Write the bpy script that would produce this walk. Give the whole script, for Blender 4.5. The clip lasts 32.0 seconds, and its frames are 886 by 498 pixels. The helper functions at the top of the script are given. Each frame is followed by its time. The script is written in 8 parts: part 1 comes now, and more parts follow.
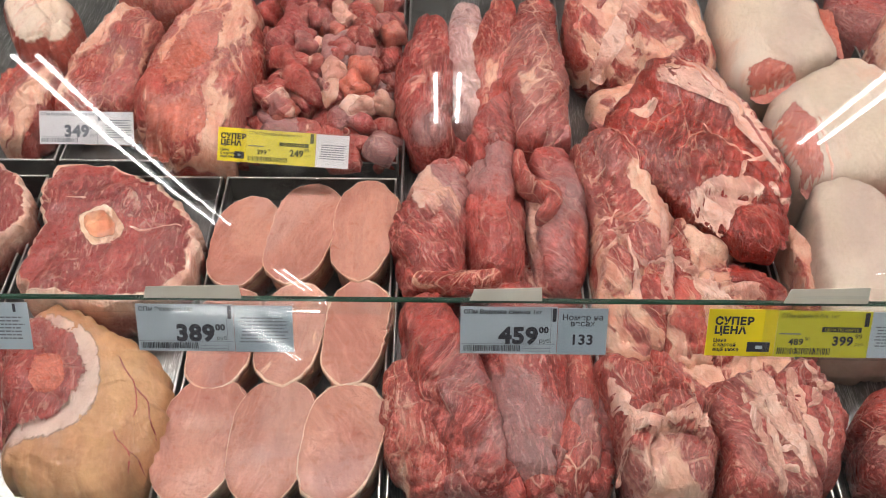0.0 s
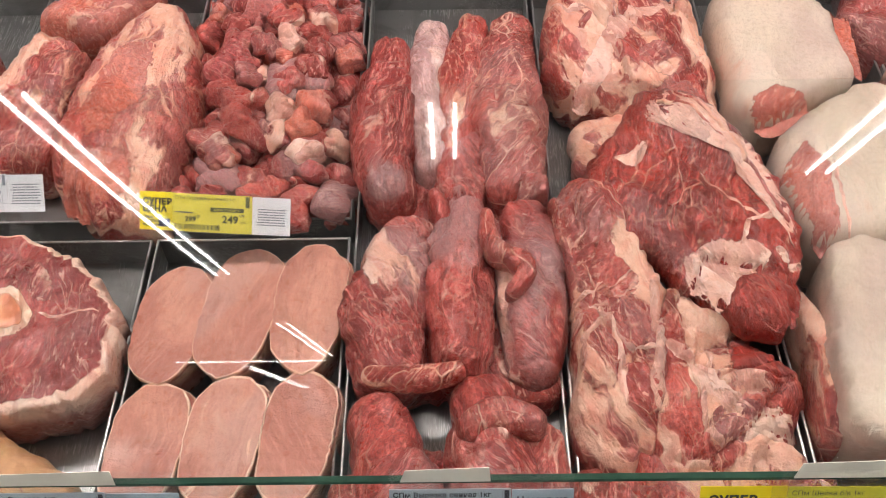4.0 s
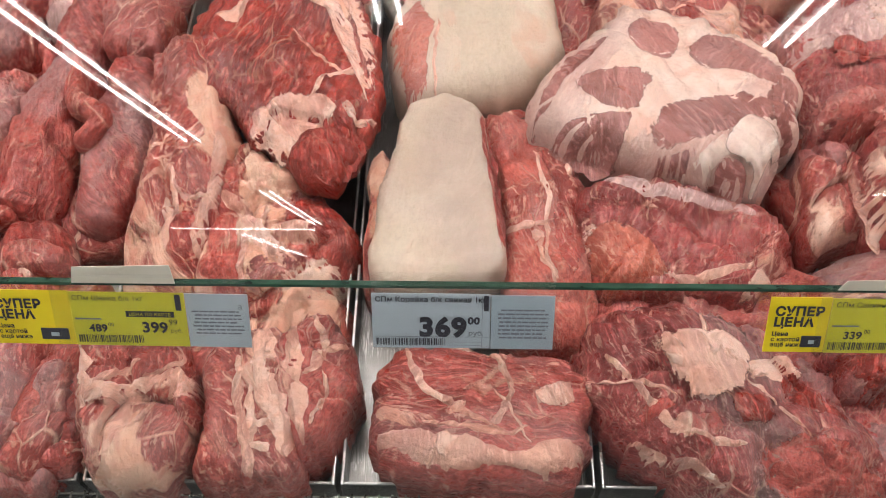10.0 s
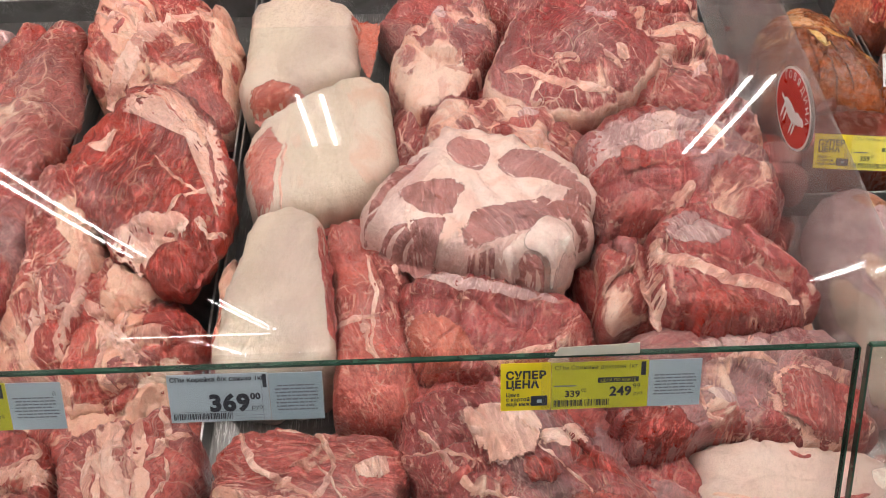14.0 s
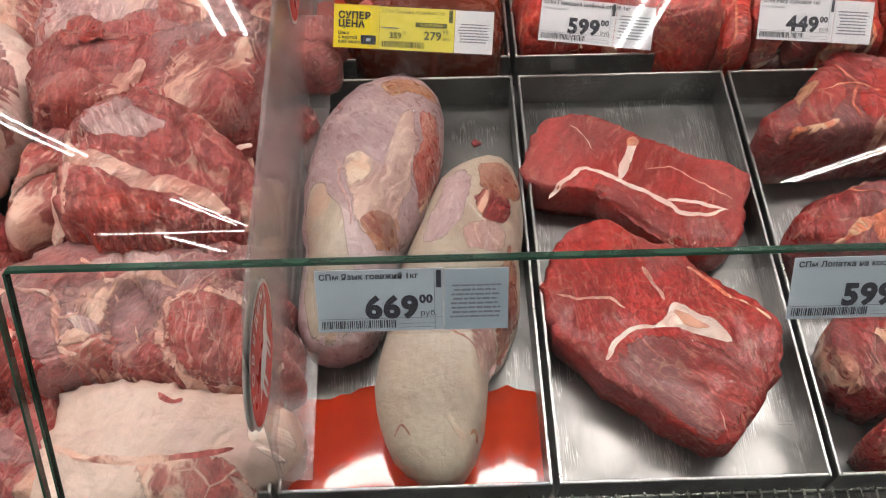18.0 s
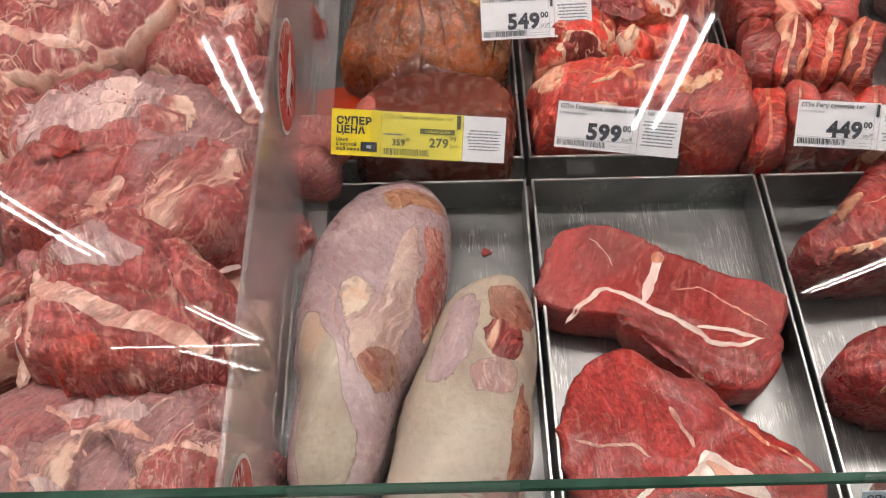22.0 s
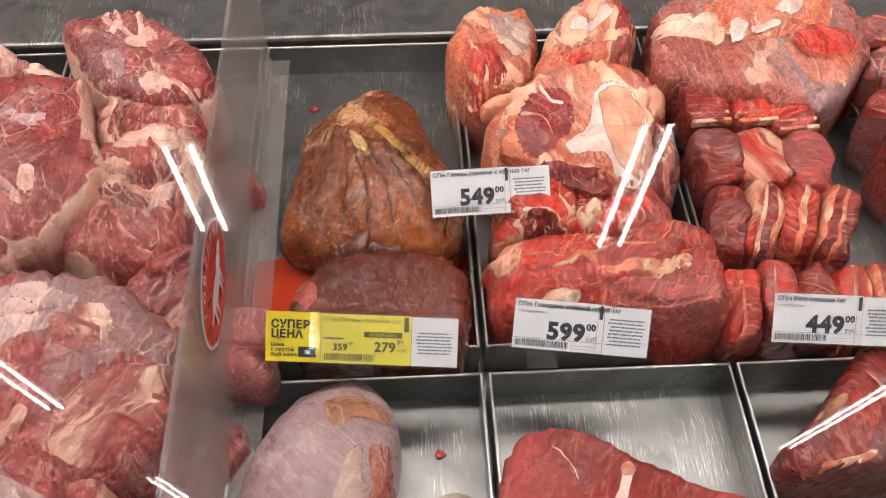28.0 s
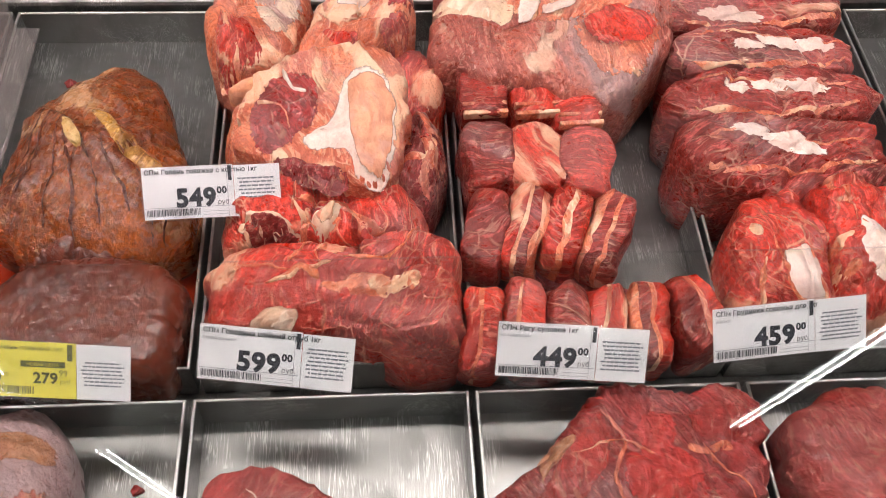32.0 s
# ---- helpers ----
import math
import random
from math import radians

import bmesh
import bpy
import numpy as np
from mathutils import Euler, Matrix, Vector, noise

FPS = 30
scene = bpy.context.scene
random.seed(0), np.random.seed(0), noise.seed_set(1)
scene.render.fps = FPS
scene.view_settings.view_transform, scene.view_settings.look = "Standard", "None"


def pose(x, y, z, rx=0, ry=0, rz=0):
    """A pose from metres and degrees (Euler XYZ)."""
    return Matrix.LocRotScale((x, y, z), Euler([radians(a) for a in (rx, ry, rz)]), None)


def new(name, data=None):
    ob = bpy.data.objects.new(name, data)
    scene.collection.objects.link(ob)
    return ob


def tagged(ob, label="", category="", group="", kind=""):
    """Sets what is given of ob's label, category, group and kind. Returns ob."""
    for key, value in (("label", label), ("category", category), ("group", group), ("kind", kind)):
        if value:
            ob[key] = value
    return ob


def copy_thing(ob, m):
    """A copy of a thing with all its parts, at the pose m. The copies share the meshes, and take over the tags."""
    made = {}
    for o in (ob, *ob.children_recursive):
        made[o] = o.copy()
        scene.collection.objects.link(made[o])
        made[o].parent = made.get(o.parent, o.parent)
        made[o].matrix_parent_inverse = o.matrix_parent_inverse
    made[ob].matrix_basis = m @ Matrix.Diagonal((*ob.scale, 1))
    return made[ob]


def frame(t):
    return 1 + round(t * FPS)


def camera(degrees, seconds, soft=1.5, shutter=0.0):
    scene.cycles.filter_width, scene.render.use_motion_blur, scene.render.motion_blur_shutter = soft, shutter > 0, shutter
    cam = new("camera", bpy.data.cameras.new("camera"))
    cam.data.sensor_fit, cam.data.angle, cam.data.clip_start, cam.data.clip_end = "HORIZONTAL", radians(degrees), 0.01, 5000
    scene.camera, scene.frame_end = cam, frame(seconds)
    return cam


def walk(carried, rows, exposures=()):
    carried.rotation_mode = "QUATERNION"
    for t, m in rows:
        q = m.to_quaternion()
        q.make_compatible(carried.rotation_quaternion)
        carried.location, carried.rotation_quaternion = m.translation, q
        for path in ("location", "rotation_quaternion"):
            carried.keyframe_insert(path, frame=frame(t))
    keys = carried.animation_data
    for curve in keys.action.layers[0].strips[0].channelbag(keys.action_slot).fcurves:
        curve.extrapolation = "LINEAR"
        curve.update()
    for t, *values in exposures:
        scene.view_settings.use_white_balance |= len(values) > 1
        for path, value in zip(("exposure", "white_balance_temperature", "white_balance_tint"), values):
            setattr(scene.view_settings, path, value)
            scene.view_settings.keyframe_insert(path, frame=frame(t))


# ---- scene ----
cam = camera(51.6, 32.0, 1.0)
METRES, EYE, TILT, LEAN, TURN = 2.2, 1.5, -90.0, 0.0, -0.1
ROWS = [
    (0.0, 0.0, 0.0, 0.0, -0.38, 39.92, -0.45),
    (0.5, 0.0049, 0.0068, -0.001, -0.41, 38.82, -0.15),
    (1.0, 0.0112, 0.01, 0.0005, -0.36, 38.07, 0.22),
    (1.5, 0.0164, 0.0096, 0.0033, -0.18, 37.77, 0.47),
    (2.0, 0.0173, 0.0096, 0.0061, -0.0, 37.7, 0.45),
    (2.5, 0.0167, 0.0062, 0.0128, 0.26, 37.71, -0.08),
    (3.0, 0.0333, 0.0026, 0.0361, 0.61, 37.53, -0.73),
    (3.5, 0.0214, 0.0128, 0.0714, 0.68, 36.94, -0.42),
    (5.5, 0.0275, 0.0064, 0.0848, 0.59, 36.84, 2.27),
    (6.0, 0.0816, 0.0066, 0.0731, 0.3, 36.42, 2.57),
    (6.5, 0.1238, 0.0129, 0.0583, 0.01, 35.79, 1.94),
    (7.0, 0.1412, 0.0168, 0.052, -0.17, 34.73, 1.17),
    (7.5, 0.1367, 0.0285, 0.0732, -0.19, 33.47, 0.7),
    (8.0, 0.1557, 0.0318, 0.0713, 0.25, 32.72, -0.16),
    (8.5, 0.1868, 0.032, 0.0609, 0.57, 32.03, -1.02),
    (9.0, 0.1921, 0.035, 0.0598, 0.7, 31.81, -1.45),
    (9.5, 0.1962, 0.0325, 0.0573, 0.74, 31.93, -1.43),
    (10.0, 0.202, 0.0301, 0.0564, 0.77, 32.19, -1.2),
    (10.5, 0.2126, 0.0285, 0.056, 0.83, 32.31, -0.92),
    (11.0, 0.2271, 0.0277, 0.0575, 0.78, 32.54, -0.69),
    (11.5, 0.2425, 0.026, 0.0604, 0.81, 33.62, -0.61),
    (12.0, 0.2512, 0.0108, 0.0567, 0.74, 35.53, -0.5),
    (12.5, 0.2541, -0.0042, 0.0463, 0.48, 37.45, -0.2),
    (13.0, 0.2591, -0.0078, 0.0314, 0.15, 38.51, 0.17),
    (13.5, 0.2628, -0.0086, 0.0214, 0.18, 39.0, 0.7),
    (14.0, 0.2551, -0.0041, 0.024, 0.05, 39.13, 2.2),
    (14.5, 0.2555, 0.0094, 0.0236, -0.55, 38.75, 4.1),
    (15.0, 0.3052, 0.013, 0.0184, -1.33, 38.13, 5.12),
    (15.5, 0.3774, 0.0233, 0.0123, -1.76, 37.05, 5.66),
    (17.5, 0.4851, 0.0541, 0.062, -0.19, 32.77, 3.06),
    (18.0, 0.4825, 0.0546, 0.0608, -0.06, 33.02, 1.78),
    (18.5, 0.4854, 0.0532, 0.0612, 0.05, 33.25, 1.06),
    (19.0, 0.4858, 0.0518, 0.0605, 0.17, 33.61, 0.55),
    (19.5, 0.4868, 0.051, 0.0602, 0.18, 34.03, 0.24),
    (20.0, 0.4875, 0.0488, 0.0603, 0.2, 34.69, 0.14),
    (20.5, 0.4899, 0.0459, 0.0641, 0.25, 35.41, 0.29),
    (21.0, 0.4959, 0.0403, 0.0715, 0.38, 35.66, 0.43),
    (21.5, 0.4997, 0.051, 0.0769, 0.41, 35.17, 0.67),
    (22.0, 0.4869, 0.0591, 0.1108, 0.58, 34.17, 1.1),
    (22.5, 0.4827, 0.076, 0.1345, 0.81, 32.86, 1.25),
    (23.0, 0.486, 0.0779, 0.148, 1.04, 32.56, 0.94),
    (23.5, 0.4831, 0.0704, 0.1598, 1.02, 33.18, 0.55),
    (24.0, 0.4809, 0.0626, 0.17, 0.72, 34.3, 0.54),
    (24.5, 0.4844, 0.0612, 0.1715, 0.5, 35.06, 0.79),
    (25.0, 0.4874, 0.0603, 0.1736, 0.31, 35.71, 1.11),
    (25.5, 0.4909, 0.0606, 0.174, 0.13, 36.2, 1.48),
    (26.0, 0.494, 0.059, 0.1732, 0.05, 36.8, 1.87),
    (26.5, 0.4968, 0.0567, 0.1709, -0.11, 37.27, 2.36),
    (28.5, 0.4956, 0.0546, 0.17, -0.4, 37.77, 3.3),
    (29.0, 0.5003, 0.0608, 0.1685, -0.17, 36.37, 3.84),
    (29.5, 0.5178, 0.0731, 0.1633, 0.07, 34.19, 4.07),
    (30.0, 0.5458, 0.0675, 0.1763, -0.01, 33.41, 3.45),
    (30.5, 0.5722, 0.0597, 0.1839, -0.79, 33.87, 2.79),
    (31.0, 0.5816, 0.0598, 0.1866, -1.71, 34.38, 2.9),
    (31.5, 0.5826, 0.0691, 0.1985, -2.25, 34.3, 2.99),
    (32.0, 0.584, 0.0709, 0.2064, -2.58, 34.35, 3.18),
]
walk(cam, [(t, pose(0, 0, EYE, TILT, LEAN, TURN) @ pose(METRES * x, METRES * y, METRES * z, 90 + pitch, roll, yaw)) for t, x, y, z, yaw, pitch, roll in ROWS])

# ---- world and light ----
world = bpy.data.worlds.new("world")
scene.world = world
world.use_nodes = True
world.node_tree.nodes["Background"].inputs["Color"].default_value = (1.0, 0.97, 0.94, 1)
world.node_tree.nodes["Background"].inputs["Strength"].default_value = 0.05
LAMP_GLOW = 40.0        # ceiling strip lights
COUNTER_GLOW = 24.0     # strip light hung over the meat counter
scene.view_settings.exposure = -0.12

PITCH = 0.2             # tray pitch along the counter
X0 = -0.05              # one tray boundary
RIM, FLOOR_Z = 0.742, 0.706
FRONT_Y = (0.341, 0.741)
BACK_Y = (0.760, 1.145)
SLOPE = 58.5            # lean of the front glass, degrees
EDGE_Y, EDGE_Z = 0.3705, 1.0
DIV_X = 0.955


# ---- materials ----
def tree(name):
    m = bpy.data.materials.new(name)
    m.use_nodes = True
    nt = m.node_tree
    return m, nt, nt.nodes["Principled BSDF"]


def node(nt, kind, links=None, **values):
    n = nt.nodes.new(kind)
    for k, v in values.items():
        if k in ("operation", "blend_type", "data_type", "noise_dimensions", "feature", "attribute_name", "wave_type", "bands_direction", "distance"):
            if k == "operation":
                n.operation = v
            elif k == "blend_type":
                n.blend_type = v
            elif k == "data_type":
                n.data_type = v
            elif k == "feature":
                n.feature = v
            elif k == "attribute_name":
                n.attribute_name = v
        else:
            n.inputs[k.replace("_", " ")].default_value = v
    for k, v in (links or {}).items():
        nt.links.new(v, n.inputs[k])
    return n


def ramp(nt, src, lo, hi, a=0.0, b=1.0):
    n = nt.nodes.new("ShaderNodeMapRange")
    n.interpolation_type = "SMOOTHSTEP"
    n.inputs[1].default_value, n.inputs[2].default_value = lo, hi
    n.inputs[3].default_value, n.inputs[4].default_value = a, b
    nt.links.new(src, n.inputs[0])
    return n.outputs[0]


def maths(nt, op, a, b):
    n = nt.nodes.new("ShaderNodeMath")
    n.operation = op
    for i, v in enumerate((a, b)):
        if isinstance(v, (int, float)):
            n.inputs[i].default_value = v
        else:
            nt.links.new(v, n.inputs[i])
    return n.outputs[0]


def blend(nt, fac, a, b, mode="MIX"):
    n = nt.nodes.new("ShaderNodeMix")
    n.data_type, n.blend_type = "RGBA", mode
    for i, v in ((0, fac), (6, a), (7, b)):
        if isinstance(v, (int, float)):
            n.inputs[i].default_value = v
        elif isinstance(v, tuple):
            n.inputs[i].default_value = (*v, 1)
        else:
            nt.links.new(v, n.inputs[i])
    return n.outputs[2]


def noise_fac(nt, vec, scale, detail=3.0, distortion=0.0, rough=0.55):
    n = nt.nodes.new("ShaderNodeTexNoise")
    n.inputs["Scale"].default_value, n.inputs["Detail"].default_value = scale, detail
    n.inputs["Distortion"].default_value, n.inputs["Roughness"].default_value = distortion, rough
    nt.links.new(vec, n.inputs["Vector"])
    return n.outputs["Fac"]


def shifted(nt, stretch=(1, 1, 1), turn=0.0):
    """Object coordinates, moved by the object's own random number, so that repeats differ."""
    co = nt.nodes.new("ShaderNodeTexCoord")
    info = nt.nodes.new("ShaderNodeObjectInfo")
    add = nt.nodes.new("ShaderNodeVectorMath")
    add.operation = "ADD"
    mul = nt.nodes.new("ShaderNodeVectorMath")
    mul.operation = "SCALE"
    mul.inputs[0].default_value = (7.3, 3.1, 5.7)
    nt.links.new(info.outputs["Random"], mul.inputs["Scale"])
    mp = nt.nodes.new("ShaderNodeMapping")
    mp.inputs["Scale"].default_value = stretch
    mp.inputs["Rotation"].default_value = (0, 0, radians(turn))
    nt.links.new(co.outputs["Object"], mp.inputs["Vector"])
    nt.links.new(mp.outputs[0], add.inputs[0])
    nt.links.new(mul.outputs[0], add.inputs[1])
    return add.outputs[0]


def bump(nt, bsdf, height, strength, dist=0.002):
    b = nt.nodes.new("ShaderNodeBump")
    b.inputs["Strength"].default_value, b.inputs["Distance"].default_value = strength, dist
    nt.links.new(height, b.inputs["Height"])
    nt.links.new(b.outputs[0], bsdf.inputs["Normal"])


def turned(nt, grain):
    """Object coordinates moved by the object's random number, turned to its grain and gently bent, so that fibres flow."""
    vec = shifted(nt)
    info = nt.nodes.new("ShaderNodeObjectInfo")
    rot = nt.nodes.new("ShaderNodeVectorRotate")
    rot.rotation_type = "Z_AXIS"
    nt.links.new(vec, rot.inputs["Vector"])
    spin = maths(nt, "FRACT", maths(nt, "MULTIPLY", info.outputs["Random"], 37.7), 0)
    nt.links.new(maths(nt, "ADD", maths(nt, "MULTIPLY", maths(nt, "SUBTRACT", spin, 0.5), 1.5), radians(grain)), rot.inputs["Angle"])
    nz = nt.nodes.new("ShaderNodeTexNoise")
    nz.inputs["Scale"].default_value, nz.inputs["Detail"].default_value = 17.0, 2.0
    nt.links.new(vec, nz.inputs["Vector"])
    sub = nt.nodes.new("ShaderNodeVectorMath")
    sub.operation = "MULTIPLY_ADD"
    nt.links.new(nz.outputs["Color"], sub.inputs[0])
    sub.inputs[1].default_value = (0.034, 0.034, 0.034)
    nt.links.new(rot.outputs[0], sub.inputs[2])
    return vec, sub.outputs[0]


def stretched(nt, vec, k):
    mp = nt.nodes.new("ShaderNodeVectorMath")
    mp.operation = "MULTIPLY"
    nt.links.new(vec, mp.inputs[0])
    mp.inputs[1].default_value = k
    return mp.outputs[0]


def web(nt, vec, scale, width):
    """Thin lines between uneven cells, of changing width."""
    vo = nt.nodes.new("ShaderNodeTexVoronoi")
    vo.feature = "DISTANCE_TO_EDGE"
    vo.inputs["Scale"].default_value = scale
    nt.links.new(vec, vo.inputs["Vector"])
    return ramp(nt, vo.outputs["Distance"], 0.15 * width, width, 1.0, 0.0)


def meat(name, lean, deep, fat=(0.78, 0.50, 0.38), patches=0.0, veins=0.35, scale=14.0, grain=0.0, rind=0.0, cap=0.0, wet=0.34, fibre=0.5, sheen=0.0, skin=0.2, crackle=0.0, cells=1.0, warm=None):
    """Raw meat: two tones of lean with flowing fibres, fat in frayed sheets, thin threads of fat between
    the bundles, moist silvery skin, and where asked a fat rind at the edge (rind) or a fat cap on top (cap)."""
    beefy = lean[0] > 5 * lean[1]
    k = 0.48 if beefy else 0.72 if lean[0] > 2.4 * lean[1] else 1.0
    red = lean[0] > 2.4 * lean[1]
    warm = warm or (0.60 if beefy else 0.90)
    lean, deep = (lean[0] * (1.16 if beefy else 1.04 if red else 1.0), lean[1] * k, lean[2] * k * (warm if red else 1.0)), (deep[0] * 1.04, deep[1] * k, deep[2] * k * (warm if red else 1.0))
    if red:
        fat = tuple(a * 0.70 + b * 0.30 for a, b in zip(fat, (0.80, 0.60, 0.49)))
    m, nt, bsdf = tree(name)
    vec, flow = turned(nt, grain)
    fib = noise_fac(nt, stretched(nt, flow, (75, 9, 40)), 1.0, 5, 0.3, 0.6)
    thread = noise_fac(nt, stretched(nt, flow, (330, 26, 160)), 1.0, 3, 0.2, 0.6)
    fine = noise_fac(nt, vec, 240, 4, 0.2, 0.65)
    broad = noise_fac(nt, stretched(nt, flow, (1, 0.5, 1)), scale * 0.9, 4, 0.6, 0.5)
    sheetn = noise_fac(nt, stretched(nt, flow, (1, 0.42, 1)), scale, 4, 0.9, 0.48)
    bundle = node(nt, "ShaderNodeAttribute", attribute_name="bundle").outputs["Fac"]
    b_edge = node(nt, "ShaderNodeAttribute", attribute_name="bundle_edge").outputs["Fac"]
    col = blend(nt, ramp(nt, broad, 0.38, 0.62), lean, tuple(c * 0.80 for c in deep))
    col = blend(nt, maths(nt, "MULTIPLY", ramp(nt, bundle, -0.1, -0.5), 0.5 * cells), col, tuple(c * 0.72 for c in deep))
    col = blend(nt, maths(nt, "MULTIPLY", ramp(nt, bundle, 0.2, 0.6), 0.3 * cells), col, tuple(min(1, c * 1.15 + 0.03) for c in lean))
    col = blend(nt, maths(nt, "MULTIPLY", ramp(nt, fib, 0.49, 0.40), min(0.8, 0.75 * fibre)), col, tuple(c * 0.55 for c in deep))
    col = blend(nt, maths(nt, "MULTIPLY", ramp(nt, thread, 0.53, 0.62), min(0.75, 0.8 * fibre)), col, tuple(min(1, c * 1.3 + 0.07) for c in lean))
    col = blend(nt, maths(nt, "MULTIPLY", ramp(nt, fine, 0.51, 0.60), 0.55 if red else 0.22), col, tuple(c * 0.58 for c in deep))
    hair = noise_fac(nt, stretched(nt, flow, (700, 240, 500)), 1.0, 2, 0.2, 0.6)
    col = blend(nt, maths(nt, "MULTIPLY", ramp(nt, hair, 0.52, 0.62), 0.5 if red else 0.15), col, tuple(c * 0.52 for c in deep))
    if red:
        speck = maths(nt, "MULTIPLY", ramp(nt, noise_fac(nt, stretched(nt, flow, (260, 60, 200)), 1.0, 3, 0.4, 0.6), 0.57, 0.63), ramp(nt, broad, 0.40, 0.54))
        col = blend(nt, maths(nt, "MULTIPLY", speck, (0.15 + 0.30 * veins) if beefy else (0.32 + 0.42 * veins)), col, tuple(a * 0.4 + b * 0.6 for a, b in zip(lean, fat)))
    # moist skin: pale, weak in colour
    pale = sum(lean) / 3 * 0.55 + 0.22
    film = maths(nt, "MULTIPLY", ramp(nt, noise_fac(nt, stretched(nt, flow, (1, 0.5, 1)), scale * 0.7, 4, 0.6, 0.55), 0.49, 0.60), skin)
    col = blend(nt, film, col, (pale * 1.12, pale * 0.86, pale * 0.85))
    # sheets of fat with frayed edges
    soft = maths(nt, "ADD", sheetn, maths(nt, "ADD", maths(nt, "MULTIPLY", maths(nt, "SUBTRACT", fib, 0.5), 0.20), maths(nt, "ADD", maths(nt, "MULTIPLY", maths(nt, "SUBTRACT", thread, 0.5), 0.05), maths(nt, "MULTIPLY", maths(nt, "SUBTRACT", fine, 0.5), 0.03))))
    edge = 0.70 - 0.34 * patches
    mask = ramp(nt, soft, edge - 0.012, edge + 0.022) if patches > 0 else None
    # threads of fat between the bundles
    gate = ramp(nt, noise_fac(nt, vec, scale * 1.2, 3, 0.4), 0.66 - 0.20 * veins, 0.74 - 0.16 * veins)
    bold = maths(nt, "MULTIPLY", web(nt, stretched(nt, flow, (1, 0.38, 0.8)), scale * 2.3, 0.026), gate)
    thin = maths(nt, "MULTIPLY", maths(nt, "MULTIPLY", web(nt, stretched(nt, flow, (1, 0.5, 1)), scale * 6.5, 0.075), ramp(nt, noise_fac(nt, vec, scale * 2.1, 3, 0.4), 0.50, 0.62)), 0.55)
    v = maths(nt, "MULTIPLY", maths(nt, "MAXIMUM", bold, thin), min(0.8, 0.15 + 0.55 * veins))
    if not red:
        v = maths(nt, "MULTIPLY", v, 0.45)
    mask = maths(nt, "MAXIMUM", mask, v) if mask else v
    if cells:
        tissue = maths(nt, "ADD", b_edge, maths(nt, "MULTIPLY", maths(nt, "SUBTRACT", fib, 0.5), 0.9))
        some = ramp(nt, noise_fac(nt, vec, scale * 1.2, 3, 0.6), 0.50 - 0.25 * veins, 0.60 - 0.22 * veins)
        mask = maths(nt, "MAXIMUM", mask, maths(nt, "MULTIPLY", maths(nt, "MULTIPLY", ramp(nt, tissue, 0.84, 1.02), some), 0.75 * cells))
        if patches > 0.1:
            sheet = maths(nt, "ADD", bundle, maths(nt, "MULTIPLY", maths(nt, "SUBTRACT", soft, 0.5), 2.2))
            mask = maths(nt, "MAXIMUM", mask, maths(nt, "MULTIPLY", ramp(nt, sheet, 1.34 - patches, 1.40 - patches), 0.9 * cells))
    if crackle:
        line = maths(nt, "MULTIPLY", web(nt, stretched(nt, flow, (1, 0.7, 1)), scale * 3.6, 0.030), ramp(nt, noise_fac(nt, vec, scale * 1.9, 3, 0.5), 0.42, 0.56))
        mask = maths(nt, "MAXIMUM", mask, maths(nt, "MULTIPLY", line, crackle))
    if rind or cap:
        at = node(nt, "ShaderNodeAttribute", attribute_name="rim")
        wob = maths(nt, "ADD", at.outputs["Fac"], maths(nt, "MULTIPLY", maths(nt, "SUBTRACT", noise_fac(nt, vec, scale * 1.3, 5, 0.9), 0.5), 0.42 if rind == 0 else 0.12 + rind))
        if rind:
            mask = maths(nt, "MAXIMUM", mask, maths(nt, "MULTIPLY", ramp(nt, wob, 0.97 - rind, 1.0 - rind), ramp(nt, at.outputs["Fac"], 1.02, 1.07, 1.0, 0.1)))
        else:
            mask = maths(nt, "MAXIMUM", mask, ramp(nt, wob, cap - 0.03, cap + 0.03, 1.0, 0.0))
    # pink where fat thins out over lean
    if patches > 0:
        veil = maths(nt, "MULTIPLY", ramp(nt, soft, edge - 0.06, edge + 0.02), 0.35)
        col = blend(nt, veil, col, tuple(a * 0.45 + b * 0.55 for a, b in zip(lean, fat)))
    fatc = blend(nt, ramp(nt, noise_fac(nt, vec, scale * 2.2, 5, 0.8), 0.36, 0.66), fat, (fat[0] * 0.94, fat[1] * 0.74, fat[2] * 0.68) if cap < 0.5 else (fat[0] * 0.94, fat[1] * 0.90, fat[2] * 0.86))
    fatc = blend(nt, maths(nt, "MULTIPLY", ramp(nt, fib, 0.52, 0.62), 0.34), fatc, lean)
    fatc = blend(nt, maths(nt, "MULTIPLY", ramp(nt, fine, 0.52, 0.62), 0.24), fatc, tuple(c * 0.72 for c in fat))
    col = blend(nt, mask, col, fatc)
    nt.links.new(col, bsdf.inputs["Base Color"])
    nt.links.new(ramp(nt, noise_fac(nt, vec, 120, 5), 0.3, 0.7, wet - 0.09, wet + 0.22), bsdf.inputs["Roughness"])
    bsdf.inputs["Specular IOR Level"].default_value = 0.5 + sheen
    bsdf.inputs["Subsurface Weight"].default_value = 0.05
    bsdf.inputs["Subsurface Radius"].default_value = (0.5, 0.14, 0.1)
    bsdf.inputs["Subsurface Scale"].default_value = 0.005
